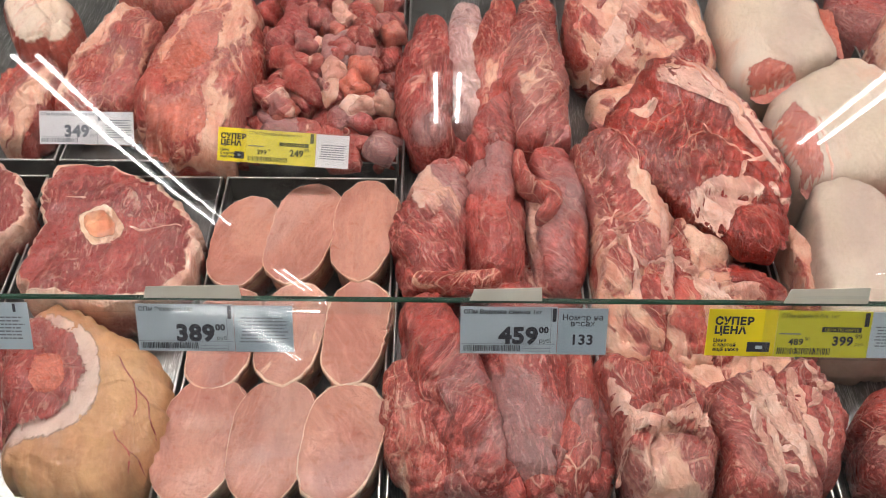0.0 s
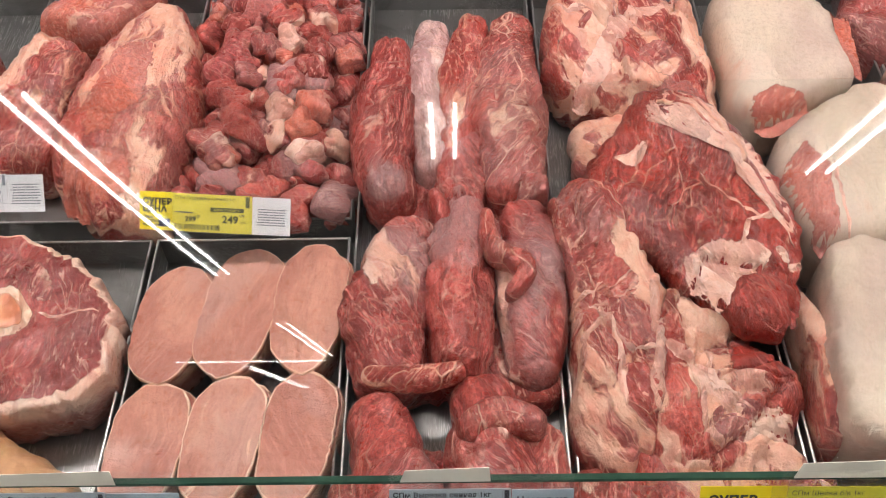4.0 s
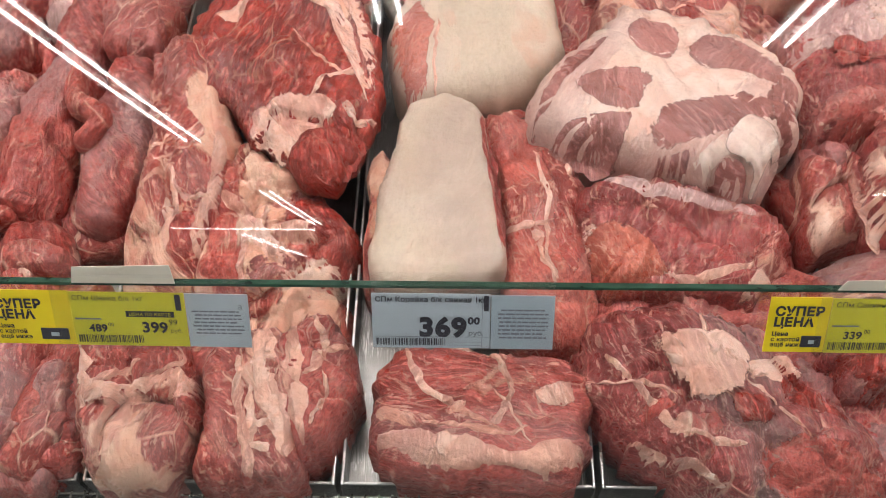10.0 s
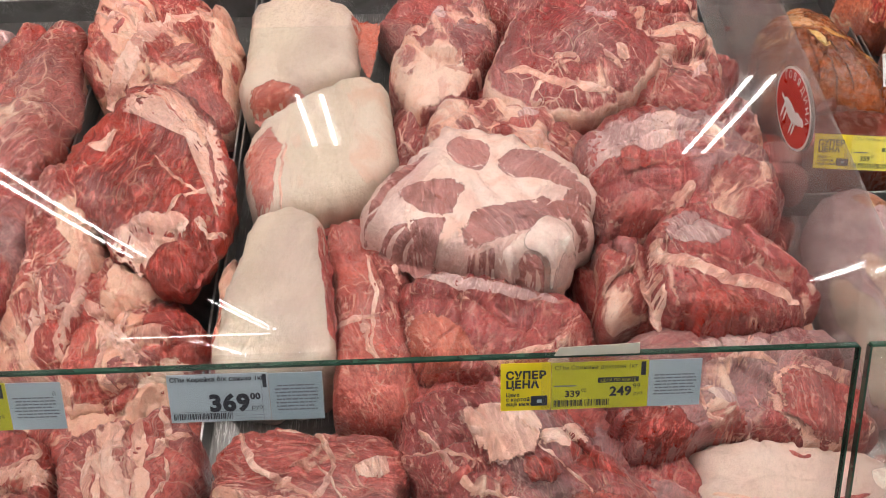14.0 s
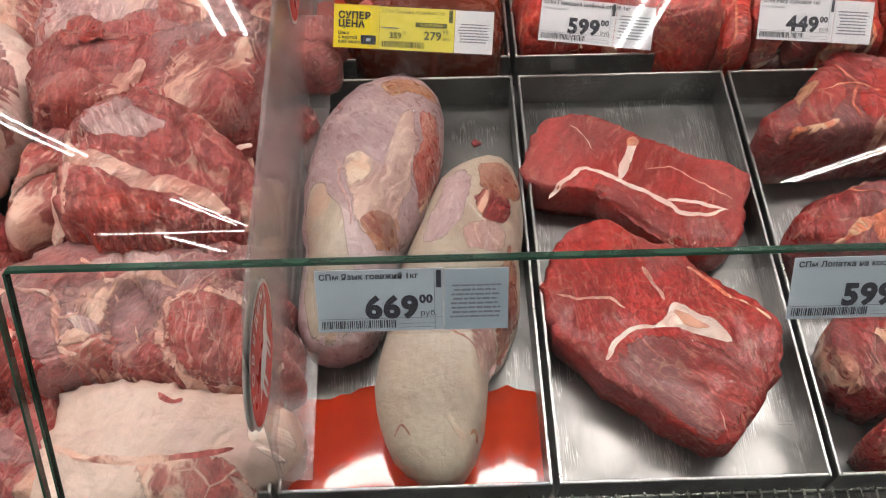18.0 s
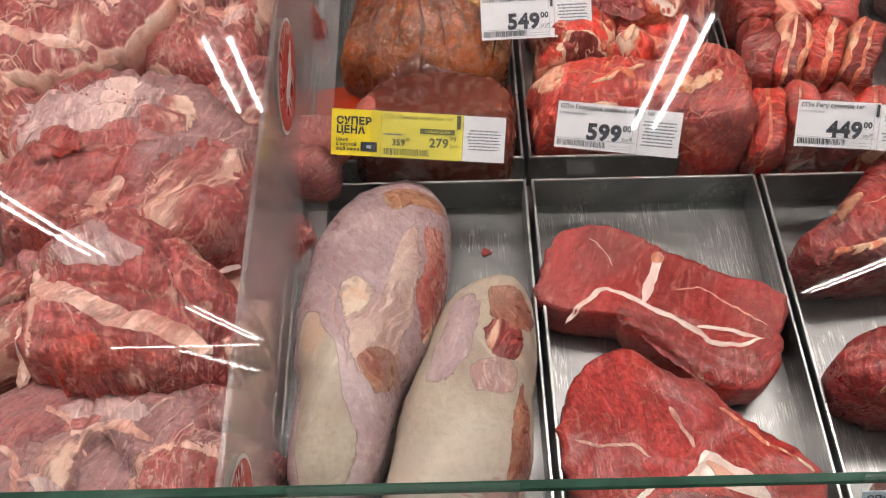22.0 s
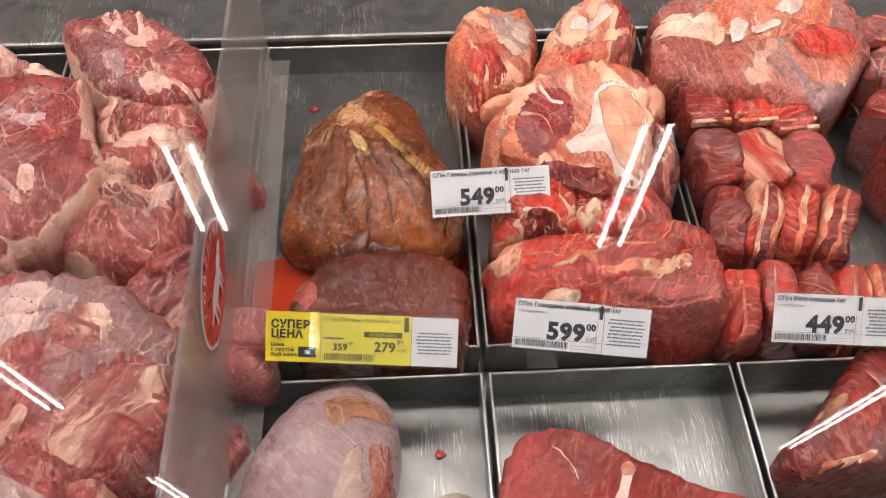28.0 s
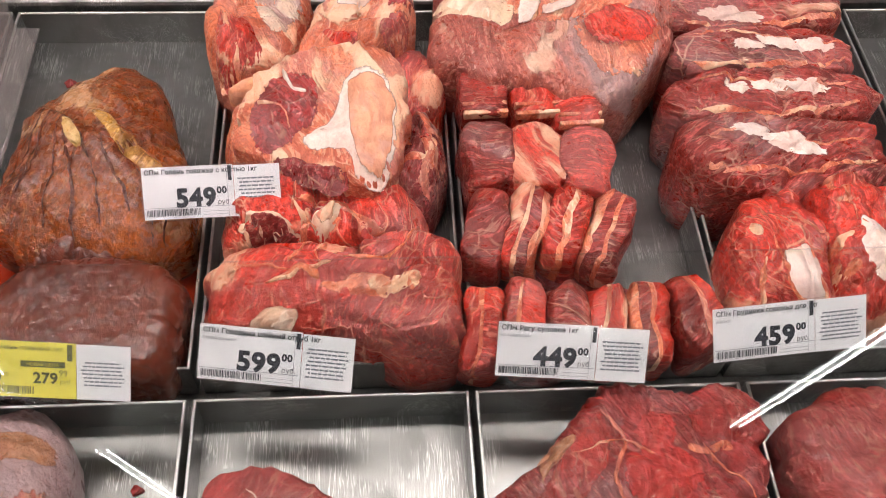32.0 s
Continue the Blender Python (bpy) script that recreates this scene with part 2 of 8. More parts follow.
    h = maths(nt, "ADD", maths(nt, "MULTIPLY", mask, 0.8), maths(nt, "ADD", maths(nt, "MULTIPLY", fib, 2.2 * fibre), maths(nt, "ADD", maths(nt, "MULTIPLY", thread, 1.0 * fibre), maths(nt, "ADD", maths(nt, "MULTIPLY", fine, 1.0), maths(nt, "MULTIPLY", noise_fac(nt, vec, 70, 4, 0.5, 0.5), 2.4)))))
    bump(nt, bsdf, h, min(0.85, 0.28 + 1.2 * fibre), 0.0023)
    bsdf.inputs["Coat Weight"].default_value, bsdf.inputs["Coat Roughness"].default_value = 0.16, 0.12
    # tissue laid over other tissue frays out at its border
    out = node(nt, "ShaderNodeAttribute", attribute_name="feather").outputs["Fac"]
    jag = maths(nt, "ADD", maths(nt, "MULTIPLY", maths(nt, "SUBTRACT", fib, 0.5), 0.6), maths(nt, "ADD", maths(nt, "MULTIPLY", maths(nt, "SUBTRACT", thread, 0.5), 0.35), maths(nt, "MULTIPLY", maths(nt, "SUBTRACT", fine, 0.5), 0.4)))
    tear = 0.6 if fibre > 0.15 else 0.2
    nt.links.new(ramp(nt, maths(nt, "ADD", out, maths(nt, "MULTIPLY", jag, tear)), 0.83, 0.885, 1.0, 0.0), bsdf.inputs["Alpha"])
    return m


def plain(name, a, b, scale=20.0, rough=0.5, metal=0.0, bumpy=0.15, stretch=(1, 1, 1), dist=0.001, spread=0.12):
    m, nt, bsdf = tree(name)
    vec = shifted(nt, stretch)
    n = noise_fac(nt, vec, scale, 6, 0.3)
    nt.links.new(blend(nt, ramp(nt, n, 0.34, 0.66), a, b), bsdf.inputs["Base Color"])
    nt.links.new(ramp(nt, noise_fac(nt, vec, scale * 3, 4), 0.3, 0.7, max(0.02, rough - spread), rough + spread), bsdf.inputs["Roughness"])
    bsdf.inputs["Metallic"].default_value = metal
    if bumpy:
        bump(nt, bsdf, noise_fac(nt, vec, scale * 5, 4), bumpy, dist)
    return m


def scratches(nt, turn, seed_scale, amount):
    """Fine crossing scratches: thin lines of a stretched, bent noise."""
    v = shifted(nt, (46, 2.2, 40), turn)
    n = maths(nt, "ABSOLUTE", maths(nt, "SUBTRACT", noise_fac(nt, v, seed_scale, 2, 0.25, 0.5), 0.5), 0)
    gate = ramp(nt, noise_fac(nt, shifted(nt), 22, 3, 0.5), 0.46, 0.62)
    return maths(nt, "MULTIPLY", maths(nt, "MULTIPLY", ramp(nt, n, 0.0, 0.018, 1.0, 0.0), gate), amount)


def steel(name, base=(0.62, 0.60, 0.58), rough=0.3, dirt=0.35):
    """Brushed tray steel: long fine scratches, dried smears and dull spots."""
    m, nt, bsdf = tree(name)
    vec = shifted(nt)
    scr = noise_fac(nt, shifted(nt, (60, 1.5, 60), 8), 9.0, 4, 0.4)
    scr2 = noise_fac(nt, shifted(nt, (1.5, 70, 60), 25), 8.0, 3, 0.3)
    smear = noise_fac(nt, vec, 16, 6, 1.2)
    col = blend(nt, ramp(nt, smear, 0.42, 0.7, 0.0, dirt), base, tuple(c * 0.42 for c in base))
    col = blend(nt, ramp(nt, scr, 0.6, 0.72, 0.0, 0.3), col, tuple(min(1.0, c * 1.7) for c in base))
    for turn, sc in ((12, 5.0), (-38, 6.0), (64, 5.5)):
        col = blend(nt, scratches(nt, turn, sc, 0.55), col, tuple(min(0.8, c * 2.6 + 0.08) for c in base))
    nt.links.new(col, bsdf.inputs["Base Color"])
    bsdf.inputs["Metallic"].default_value = 0.92
    r = maths(nt, "ADD", ramp(nt, smear, 0.3, 0.7, rough - 0.05, rough + 0.07), maths(nt, "MULTIPLY", scr2, 0.1))
    nt.links.new(r, bsdf.inputs["Roughness"])
    bump(nt, bsdf, maths(nt, "ADD", scr, scr2), 0.07, 0.0006)
    return m


def glow(name, colour, strength):
    m, nt, bsdf = tree(name)
    bsdf.inputs["Base Color"].default_value = (*colour, 1)
    bsdf.inputs["Emission Color"].default_value = (*colour, 1)
    bsdf.inputs["Emission Strength"].default_value = strength
    return m


def clear(name, tint=(0.97, 0.985, 0.975), haze=0.0, rough=0.0, ior=1.5, haze_col=(0.8, 0.8, 0.8)):
    """Thin clear sheet: light passes straight through, gloss by Fresnel; haze adds a little dull film."""
    m, nt, bsdf = tree(name)
    nt.nodes.remove(bsdf)
    out = nt.nodes["Material Output"]
    tr = nt.nodes.new("ShaderNodeBsdfTransparent")
    tr.inputs["Color"].default_value = (*tint, 1)
    gl = nt.nodes.new("ShaderNodeBsdfGlossy")
    gl.inputs["Roughness"].default_value = rough
    face = nt.nodes.new("ShaderNodeLayerWeight")
    face.inputs["Blend"].default_value = 0.5
    f0 = ((ior - 1) / (ior + 1)) ** 2
    gloss = maths(nt, "ADD", maths(nt, "MULTIPLY", maths(nt, "POWER", face.outputs["Facing"], 5.0), 1 - f0), f0)
    mix = nt.nodes.new("ShaderNodeMixShader")
    nt.links.new(gloss, mix.inputs[0])
    nt.links.new(tr.outputs[0], mix.inputs[1])
    nt.links.new(gl.outputs[0], mix.inputs[2])
    last = mix.outputs[0]
    if haze:
        df = nt.nodes.new("ShaderNodeBsdfDiffuse")
        df.inputs["Color"].default_value = (*haze_col, 1)
        mix2 = nt.nodes.new("ShaderNodeMixShader")
        vec = shifted(nt)
        nt.links.new(ramp(nt, noise_fac(nt, vec, 9, 5, 0.8), 0.35, 0.7, haze * 0.5, haze * 1.4), mix2.inputs[0])
        nt.links.new(last, mix2.inputs[1])
        nt.links.new(df.outputs[0], mix2.inputs[2])
        last = mix2.outputs[0]
    nt.links.new(last, out.inputs["Surface"])
    return m


PORK_FAT = (0.80, 0.52, 0.43)
BEEF_FAT = (0.82, 0.62, 0.40)
pork = meat("pork_lean", (0.46, 0.12, 0.105), (0.34, 0.066, 0.06), PORK_FAT, 0.06, 0.4, 13, crackle=0.2)
pork_red = meat("pork_tenderloin", (0.47, 0.115, 0.10), (0.33, 0.055, 0.052), PORK_FAT, 0.16, 0.40, 11, fibre=0.9, skin=0.46)
pork_pale = meat("pork_loin_pale", (0.60, 0.235, 0.17), (0.53, 0.17, 0.125), (0.82, 0.55, 0.40), 0.0, 0.42, 20, wet=0.32, fibre=0.35)
pork_slice = meat("pork_loin_slice", (0.55, 0.245, 0.175), (0.49, 0.18, 0.13), (0.80, 0.56, 0.42), 0.0, 0.12, 16, rind=0.012, wet=0.32, fibre=0.25, cells=0.0)
pork_slice_fat = meat("pork_loin_slice_rind", (0.56, 0.245, 0.175), (0.50, 0.18, 0.13), (0.82, 0.60, 0.46), 0.02, 0.2, 14, rind=0.05, wet=0.32, fibre=0.25, cells=0.0)
pork_neck = meat("pork_neck_marbled", (0.50, 0.12, 0.095), (0.38, 0.06, 0.05), (0.80, 0.46, 0.33), 0.50, 0.9, 15, fibre=0.8)
pork_web = meat("pork_neck_veined", (0.48, 0.13, 0.11), (0.36, 0.075, 0.065), (0.80, 0.52, 0.40), 0.22, 1.0, 11, fibre=0.8)
pork_cap = meat("pork_loin_fat_cap", (0.58, 0.20, 0.155), (0.50, 0.14, 0.11), (0.68, 0.54, 0.43), 0.05, 0.5, 13, cap=0.84, fibre=0.35)
pork_fat = meat("pork_fat", (0.72, 0.40, 0.31), (0.66, 0.30, 0.23), (0.84, 0.57, 0.48), 0.46, 0.5, 22, fibre=0.5)
pork_dark = meat("pork_shoulder", (0.40, 0.10, 0.10), (0.28, 0.052, 0.055), (0.78, 0.52, 0.41), 0.16, 0.6, 10, fibre=0.7, skin=0.45, crackle=0.2)
pork_shoulder_fat = meat("pork_shoulder_fatty", (0.45, 0.125, 0.115), (0.33, 0.07, 0.065), (0.80, 0.54, 0.43), 0.42, 0.9, 12, fibre=0.6)
pork_skin = meat("pork_skin", (0.62, 0.35, 0.17), (0.56, 0.27, 0.13), (0.74, 0.48, 0.28), 0.25, 0.5, 12, wet=0.45, fibre=0.2, cells=0.0)
pork_ham = meat("ham_cut_face", (0.40, 0.105, 0.10), (0.31, 0.07, 0.07), (0.82, 0.58, 0.47), 0.03, 0.6, 13, rind=0.10, fibre=0.5)
pork_rind = meat("pork_rind_pale", (0.74, 0.55, 0.46), (0.68, 0.45, 0.37), (0.78, 0.62, 0.53), 0.25, 0.2, 10, wet=0.42, fibre=0.15, cells=0.0)
fascia = meat("silver_skin", (0.62, 0.40, 0.37), (0.50, 0.27, 0.26), (0.76, 0.60, 0.56), 0.3, 0.5, 14, wet=0.28, fibre=0.6, cells=0.0)
beef = meat("beef_lean", (0.40, 0.066, 0.058), (0.32, 0.045, 0.040), BEEF_FAT, 0.0, 0.20, 15, fibre=0.5, skin=0.12, crackle=0.10, wet=0.46, sheen=-0.15, warm=0.95)
beef_marbled = meat("beef_marbled", (0.62, 0.075, 0.045), (0.44, 0.042, 0.032), (0.80, 0.38, 0.22), 0.27, 0.75, 15, fibre=0.8)
beef_rib = meat("beef_rib_layered", (0.58, 0.075, 0.048), (0.40, 0.04, 0.032), (0.80, 0.40, 0.25), 0.16, 0.6, 18, grain=90, fibre=0.9)
beef_dark = meat("beef_dark", (0.31, 0.040, 0.040), (0.22, 0.022, 0.024), (0.72, 0.42, 0.30), 0.08, 0.5, 14, fibre=0.9, crackle=0.15, warm=0.90)
beef_fat = meat("beef_fat", (0.76, 0.31, 0.165), (0.66, 0.18, 0.095), (0.85, 0.54, 0.33), 0.42, 0.5, 24, fibre=0.6)
bone = meat("bone", (0.78, 0.55, 0.38), (0.70, 0.40, 0.27), (0.86, 0.70, 0.56), 0.5, 0.1, 40, wet=0.45, fibre=0.1, cells=0.0)
marrow = meat("bone_marrow", (0.82, 0.38, 0.20), (0.76, 0.26, 0.13), (0.86, 0.62, 0.42), 0.12, 0.1, 60, wet=0.4, fibre=0.1, cells=0.0)
marrow_pale = meat("sawn_marrow", (0.76, 0.36, 0.21), (0.70, 0.27, 0.15), (0.82, 0.50, 0.34), 0.06, 0.1, 70, wet=0.4, fibre=0.1, cells=0.0)
gristle = meat("white_gristle", (0.84, 0.68, 0.60), (0.80, 0.56, 0.48), (0.88, 0.78, 0.70), 0.25, 0.1, 30, wet=0.3, fibre=0.1, cells=0.0)
tongue_m = meat("tongue_skin", (0.47, 0.385, 0.30), (0.41, 0.32, 0.25), (0.55, 0.46, 0.37), 0.3, 0.1, 14, wet=0.42, fibre=0.1, cells=0.0)
tongue_red = meat("tongue_root", (0.44, 0.15, 0.13), (0.32, 0.075, 0.07), (0.74, 0.50, 0.34), 0.30, 0.7, 18, wet=0.3)
tongue_grey = meat("tongue_grey", (0.52, 0.38, 0.38), (0.42, 0.27, 0.28), (0.54, 0.40, 0.36), 0.2, 0.35, 12, wet=0.3, fibre=0.3, cells=0.0)
liver = meat("liver_brown", (0.36, 0.115, 0.014), (0.20, 0.050, 0.007), (0.52, 0.25, 0.05), 0.22, 0.1, 12, wet=0.2, fibre=0.6, sheen=0.15, skin=0.0, cells=0.0)
liver_yellow = meat("liver_yellow", (0.56, 0.30, 0.07), (0.42, 0.17, 0.035), (0.62, 0.44, 0.18), 0.3, 0.3, 20, wet=0.25, fibre=0.9)
liver_smooth = meat("liver_smooth", (0.165, 0.048, 0.026), (0.12, 0.030, 0.017), (0.30, 0.10, 0.07), 0.0, 0.0, 8, wet=0.17, fibre=0.1, sheen=0.15, skin=0.0, cells=0.0)
tongue_fat = meat("tongue_root_fat", (0.58, 0.40, 0.33), (0.48, 0.27, 0.24), (0.72, 0.58, 0.46), 0.40, 0.5, 20)
rib_strip_m = meat("brisket_rib_layered", (0.34, 0.048, 0.042), (0.23, 0.026, 0.024), (0.80, 0.47, 0.33), 0.02, 0.6, 16, grain=80, fibre=1.0)
pork_neck_dark = meat("pork_neck_dark", (0.40, 0.075, 0.062), (0.30, 0.042, 0.038), PORK_FAT, 0.02, 0.3, 14, fibre=0.9, cells=0.0)
beef_side = meat("beef_cut_side", (0.34, 0.062, 0.050), (0.26, 0.038, 0.034), BEEF_FAT, 0.03, 0.3, 18, fibre=0.6, skin=0.25, wet=0.44, cells=0.0, warm=0.95)
pork_cream = meat("pork_back_fat", (0.62, 0.50, 0.39), (0.58, 0.45, 0.35), (0.66, 0.54, 0.44), 0.3, 0.15, 9, wet=0.46, fibre=0.12, cells=0.0)
tongue_brown = meat("tongue_root_brown", (0.42, 0.19, 0.10), (0.30, 0.085, 0.055), (0.66, 0.46, 0.25), 0.30, 0.5, 22, wet=0.3)
tray_steel = steel("tray_steel", (0.27, 0.265, 0.26), 0.29, 0.45)
rim_steel = steel("tray_rim_steel", (0.52, 0.52, 0.51), 0.28, 0.2)
deck_steel = steel("deck_steel", (0.22, 0.21, 0.20), 0.42, 0.6)
wire_steel = plain("grille_wire", (0.62, 0.62, 0.58), (0.48, 0.47, 0.42), 40, 0.3, 0.9, 0)
enamel = plain("case_enamel", (0.50, 0.53, 0.55), (0.46, 0.49, 0.51), 6, 0.4, 0.0, 0.05)
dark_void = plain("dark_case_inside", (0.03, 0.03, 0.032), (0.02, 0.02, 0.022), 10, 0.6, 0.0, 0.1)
wall_paint = plain("wall_paint", (0.17, 0.17, 0.17), (0.14, 0.14, 0.14), 1.2, 0.7, 0.0, 0.1)
ceiling_paint = plain("ceiling_paint", (0.50, 0.50, 0.49), (0.45, 0.45, 0.44), 1.5, 0.8, 0.0, 0.1)
floor_tile = plain("floor_tile", (0.50, 0.48, 0.45), (0.42, 0.40, 0.38), 2.0, 0.35, 0.0, 0.05)
grout = plain("floor_grout", (0.16, 0.155, 0.15), (0.12, 0.115, 0.11), 12, 0.8, 0.0, 0.1)
lamp_face = glow("lamp_diffuser", (1.0, 0.985, 0.955), LAMP_GLOW)
counter_face = glow("counter_tube", (1.0, 0.90, 0.87), COUNTER_GLOW)
lamp_body = plain("lamp_housing", (0.75, 0.75, 0.75), (0.7, 0.7, 0.7), 8, 0.4)
glass = clear("front_glass", (0.975, 0.99, 0.982))
glass_low = clear("lower_glass", (0.965, 0.985, 0.975), haze=0.004)
glass_edge = plain("glass_edge_green", (0.03, 0.075, 0.05), (0.02, 0.05, 0.035), 30, 0.15, 0.0, 0)
acrylic = clear("frosted_acrylic", (0.90, 0.89, 0.88), haze=0.15, rough=0.22, haze_col=(0.62, 0.55, 0.54))
clip_plastic = clear("clear_plastic", (0.97, 0.97, 0.97), haze=0.015, rough=0.05)
paper_white = plain("paper_white", (0.90, 0.87, 0.90), (0.87, 0.84, 0.87), 30, 0.35, 0.0, 0.03)
# white tag paper with its backlit shade put into a blue-grey colour
paper_shaded_blue = plain("paper_shaded", (0.52, 0.60, 0.66), (0.49, 0.57, 0.63), 30, 0.4, 0.0, 0.03)
paper_shaded_blue2 = plain("paper_shaded_panel", (0.42, 0.51, 0.58), (0.40, 0.49, 0.55), 30, 0.4, 0.0, 0.03)
paper_yellow = plain("paper_yellow", (0.86, 0.68, 0.02), (0.82, 0.64, 0.015), 30, 0.4, 0.0, 0.03)
paper_lemon = plain("paper_lemon", (0.66, 0.62, 0.04), (0.62, 0.58, 0.03), 30, 0.4, 0.0, 0.03)
paper_bright = plain("paper_bright_yellow", (0.86, 0.74, 0.10), (0.82, 0.70, 0.08), 30, 0.35, 0.0, 0.03)
paper_cream = plain("paper_flap", (0.80, 0.76, 0.66), (0.76, 0.71, 0.60), 30, 0.5, 0.0, 0.03)
ink = plain("ink_dark", (0.03, 0.03, 0.045), (0.025, 0.025, 0.04), 30, 0.5, 0.0, 0)
ink_grey = plain("ink_grey", (0.20, 0.21, 0.25), (0.18, 0.19, 0.23), 30, 0.5, 0.0, 0)
ink_olive = plain("ink_olive", (0.10, 0.10, 0.02), (0.09, 0.09, 0.02), 30, 0.5, 0.0, 0)
red_film = plain("sticker_red", (0.55, 0.035, 0.025), (0.50, 0.03, 0.02), 20, 0.35, 0.0, 0.03)
white_film = plain("sticker_white", (0.78, 0.74, 0.72), (0.74, 0.70, 0.68), 20, 0.4, 0.0, 0)


def juice_material():
    m, nt, bsdf = tree("meat_juice")
    bsdf.inputs["Roughness"].default_value = 0.10
    bsdf.inputs["Coat Weight"].default_value = 0.6
    n = noise_fac(nt, shifted(nt), 14, 3, 0.6)
    nt.links.new(blend(nt, ramp(nt, n, 0.3, 0.7), (0.66, 0.060, 0.018), (0.52, 0.030, 0.010)), bsdf.inputs["Base Color"])
    return m


juice = juice_material()


# ---- mesh helpers ----
def finish(name, bm, mat, parent=None, label="", smooth=True):
    me = bpy.data.meshes.new(name)
    bm.to_mesh(me)
    bm.free()
    me.materials.append(mat)
    if smooth:
        me.shade_smooth()
    ob = new(name, me)
    if parent is not None:
        ob.parent = parent
    if label:
        ob["label"] = label
    return ob


def part(name, bm, mat, parent, label="", smooth=False):
    return finish(name, bm, mat, parent, label, smooth)


def box(bm, lo, hi, bevel=0.0):
    """A box with its edges rounded a little."""
    r = bmesh.ops.create_cube(bm, size=1.0)
    vs = r["verts"]
    for v in vs:
        v.co = Vector([lo[i] + (v.co[i] + 0.5) * (hi[i] - lo[i]) for i in range(3)])
    if bevel:
        es = list({e for v in vs for e in v.link_edges})
        bmesh.ops.bevel(bm, geom=es, offset=bevel, segments=2, affect="EDGES", profile=0.5)
    return bm


def boxed(lo, hi, bevel=0.0):
    return box(bmesh.new(), lo, hi, bevel)


def structure(name, lo, hi, mat, label, category, bevel=0.0):
    return tagged(finish(name, boxed(lo, hi, bevel), mat, None, "", False), label, category, kind="structure")


def empty(name, m, label, category, group="", kind=""):
    ob = new(name)
    ob.empty_display_size = 0.02
    ob.matrix_world = m
    return tagged(ob, label, category, group, kind)


def catmull(vals, t, closed=False):
    n = len(vals)
    i = int(math.floor(t))
    f = t - i

    def g(k):
        return vals[k % n] if closed else vals[max(0, min(n - 1, k))]
    a, b, c, d = g(i - 1), g(i), g(i + 1), g(i + 2)
    return 0.5 * ((2 * b) + (c - a) * f + (2 * a - 5 * b + 4 * c - d) * f * f + (3 * b - a - 3 * c + d) * f ** 3)


def bundles(p, sd, size=0.058, stretch=0.5):
    """Muscle bundles: (value of the bundle -1..1, nearness to its edge 0..1, its sloping height) at a point."""
    c, s = math.cos(sd.z), math.sin(sd.z)
    q = Vector((p.x, p.y, p.z)) + noise.noise_vector(p * 26 + sd) * 0.010 + noise.noise_vector(p * 80 + sd) * 0.0025
    q = Vector((q.x * c + q.y * s, (q.y * c - q.x * s) * stretch, q.z)) / size + sd
    d, pts = noise.voronoi(q)
    own = noise.cell_vector(pts[0] * 31.7)
    off = q - pts[0]
    slope = (own.x - 0.5) * off.x + (own.y - 0.5) * off.y / stretch * 0.5
    near = max(0.0, 1 - (d[1] - d[0]) / 0.13)
    return own.z * 2 - 1, near, slope * 1.1 + (own.y - 0.5) * 0.55 - 0.25 * near * near


def astray(x, y, seed, amount):
    """A point of the plan moved a little, so that edges of tissue run unevenly."""
    p = Vector((x, y, 0)) + seed * 0.01
    d = noise.noise_vector(p * 38) * 0.0075 + noise.noise_vector(p * 120) * 0.0026 + noise.noise_vector(p * 330) * 0.0009
    return x + d.x * amount, y + d.y * amount


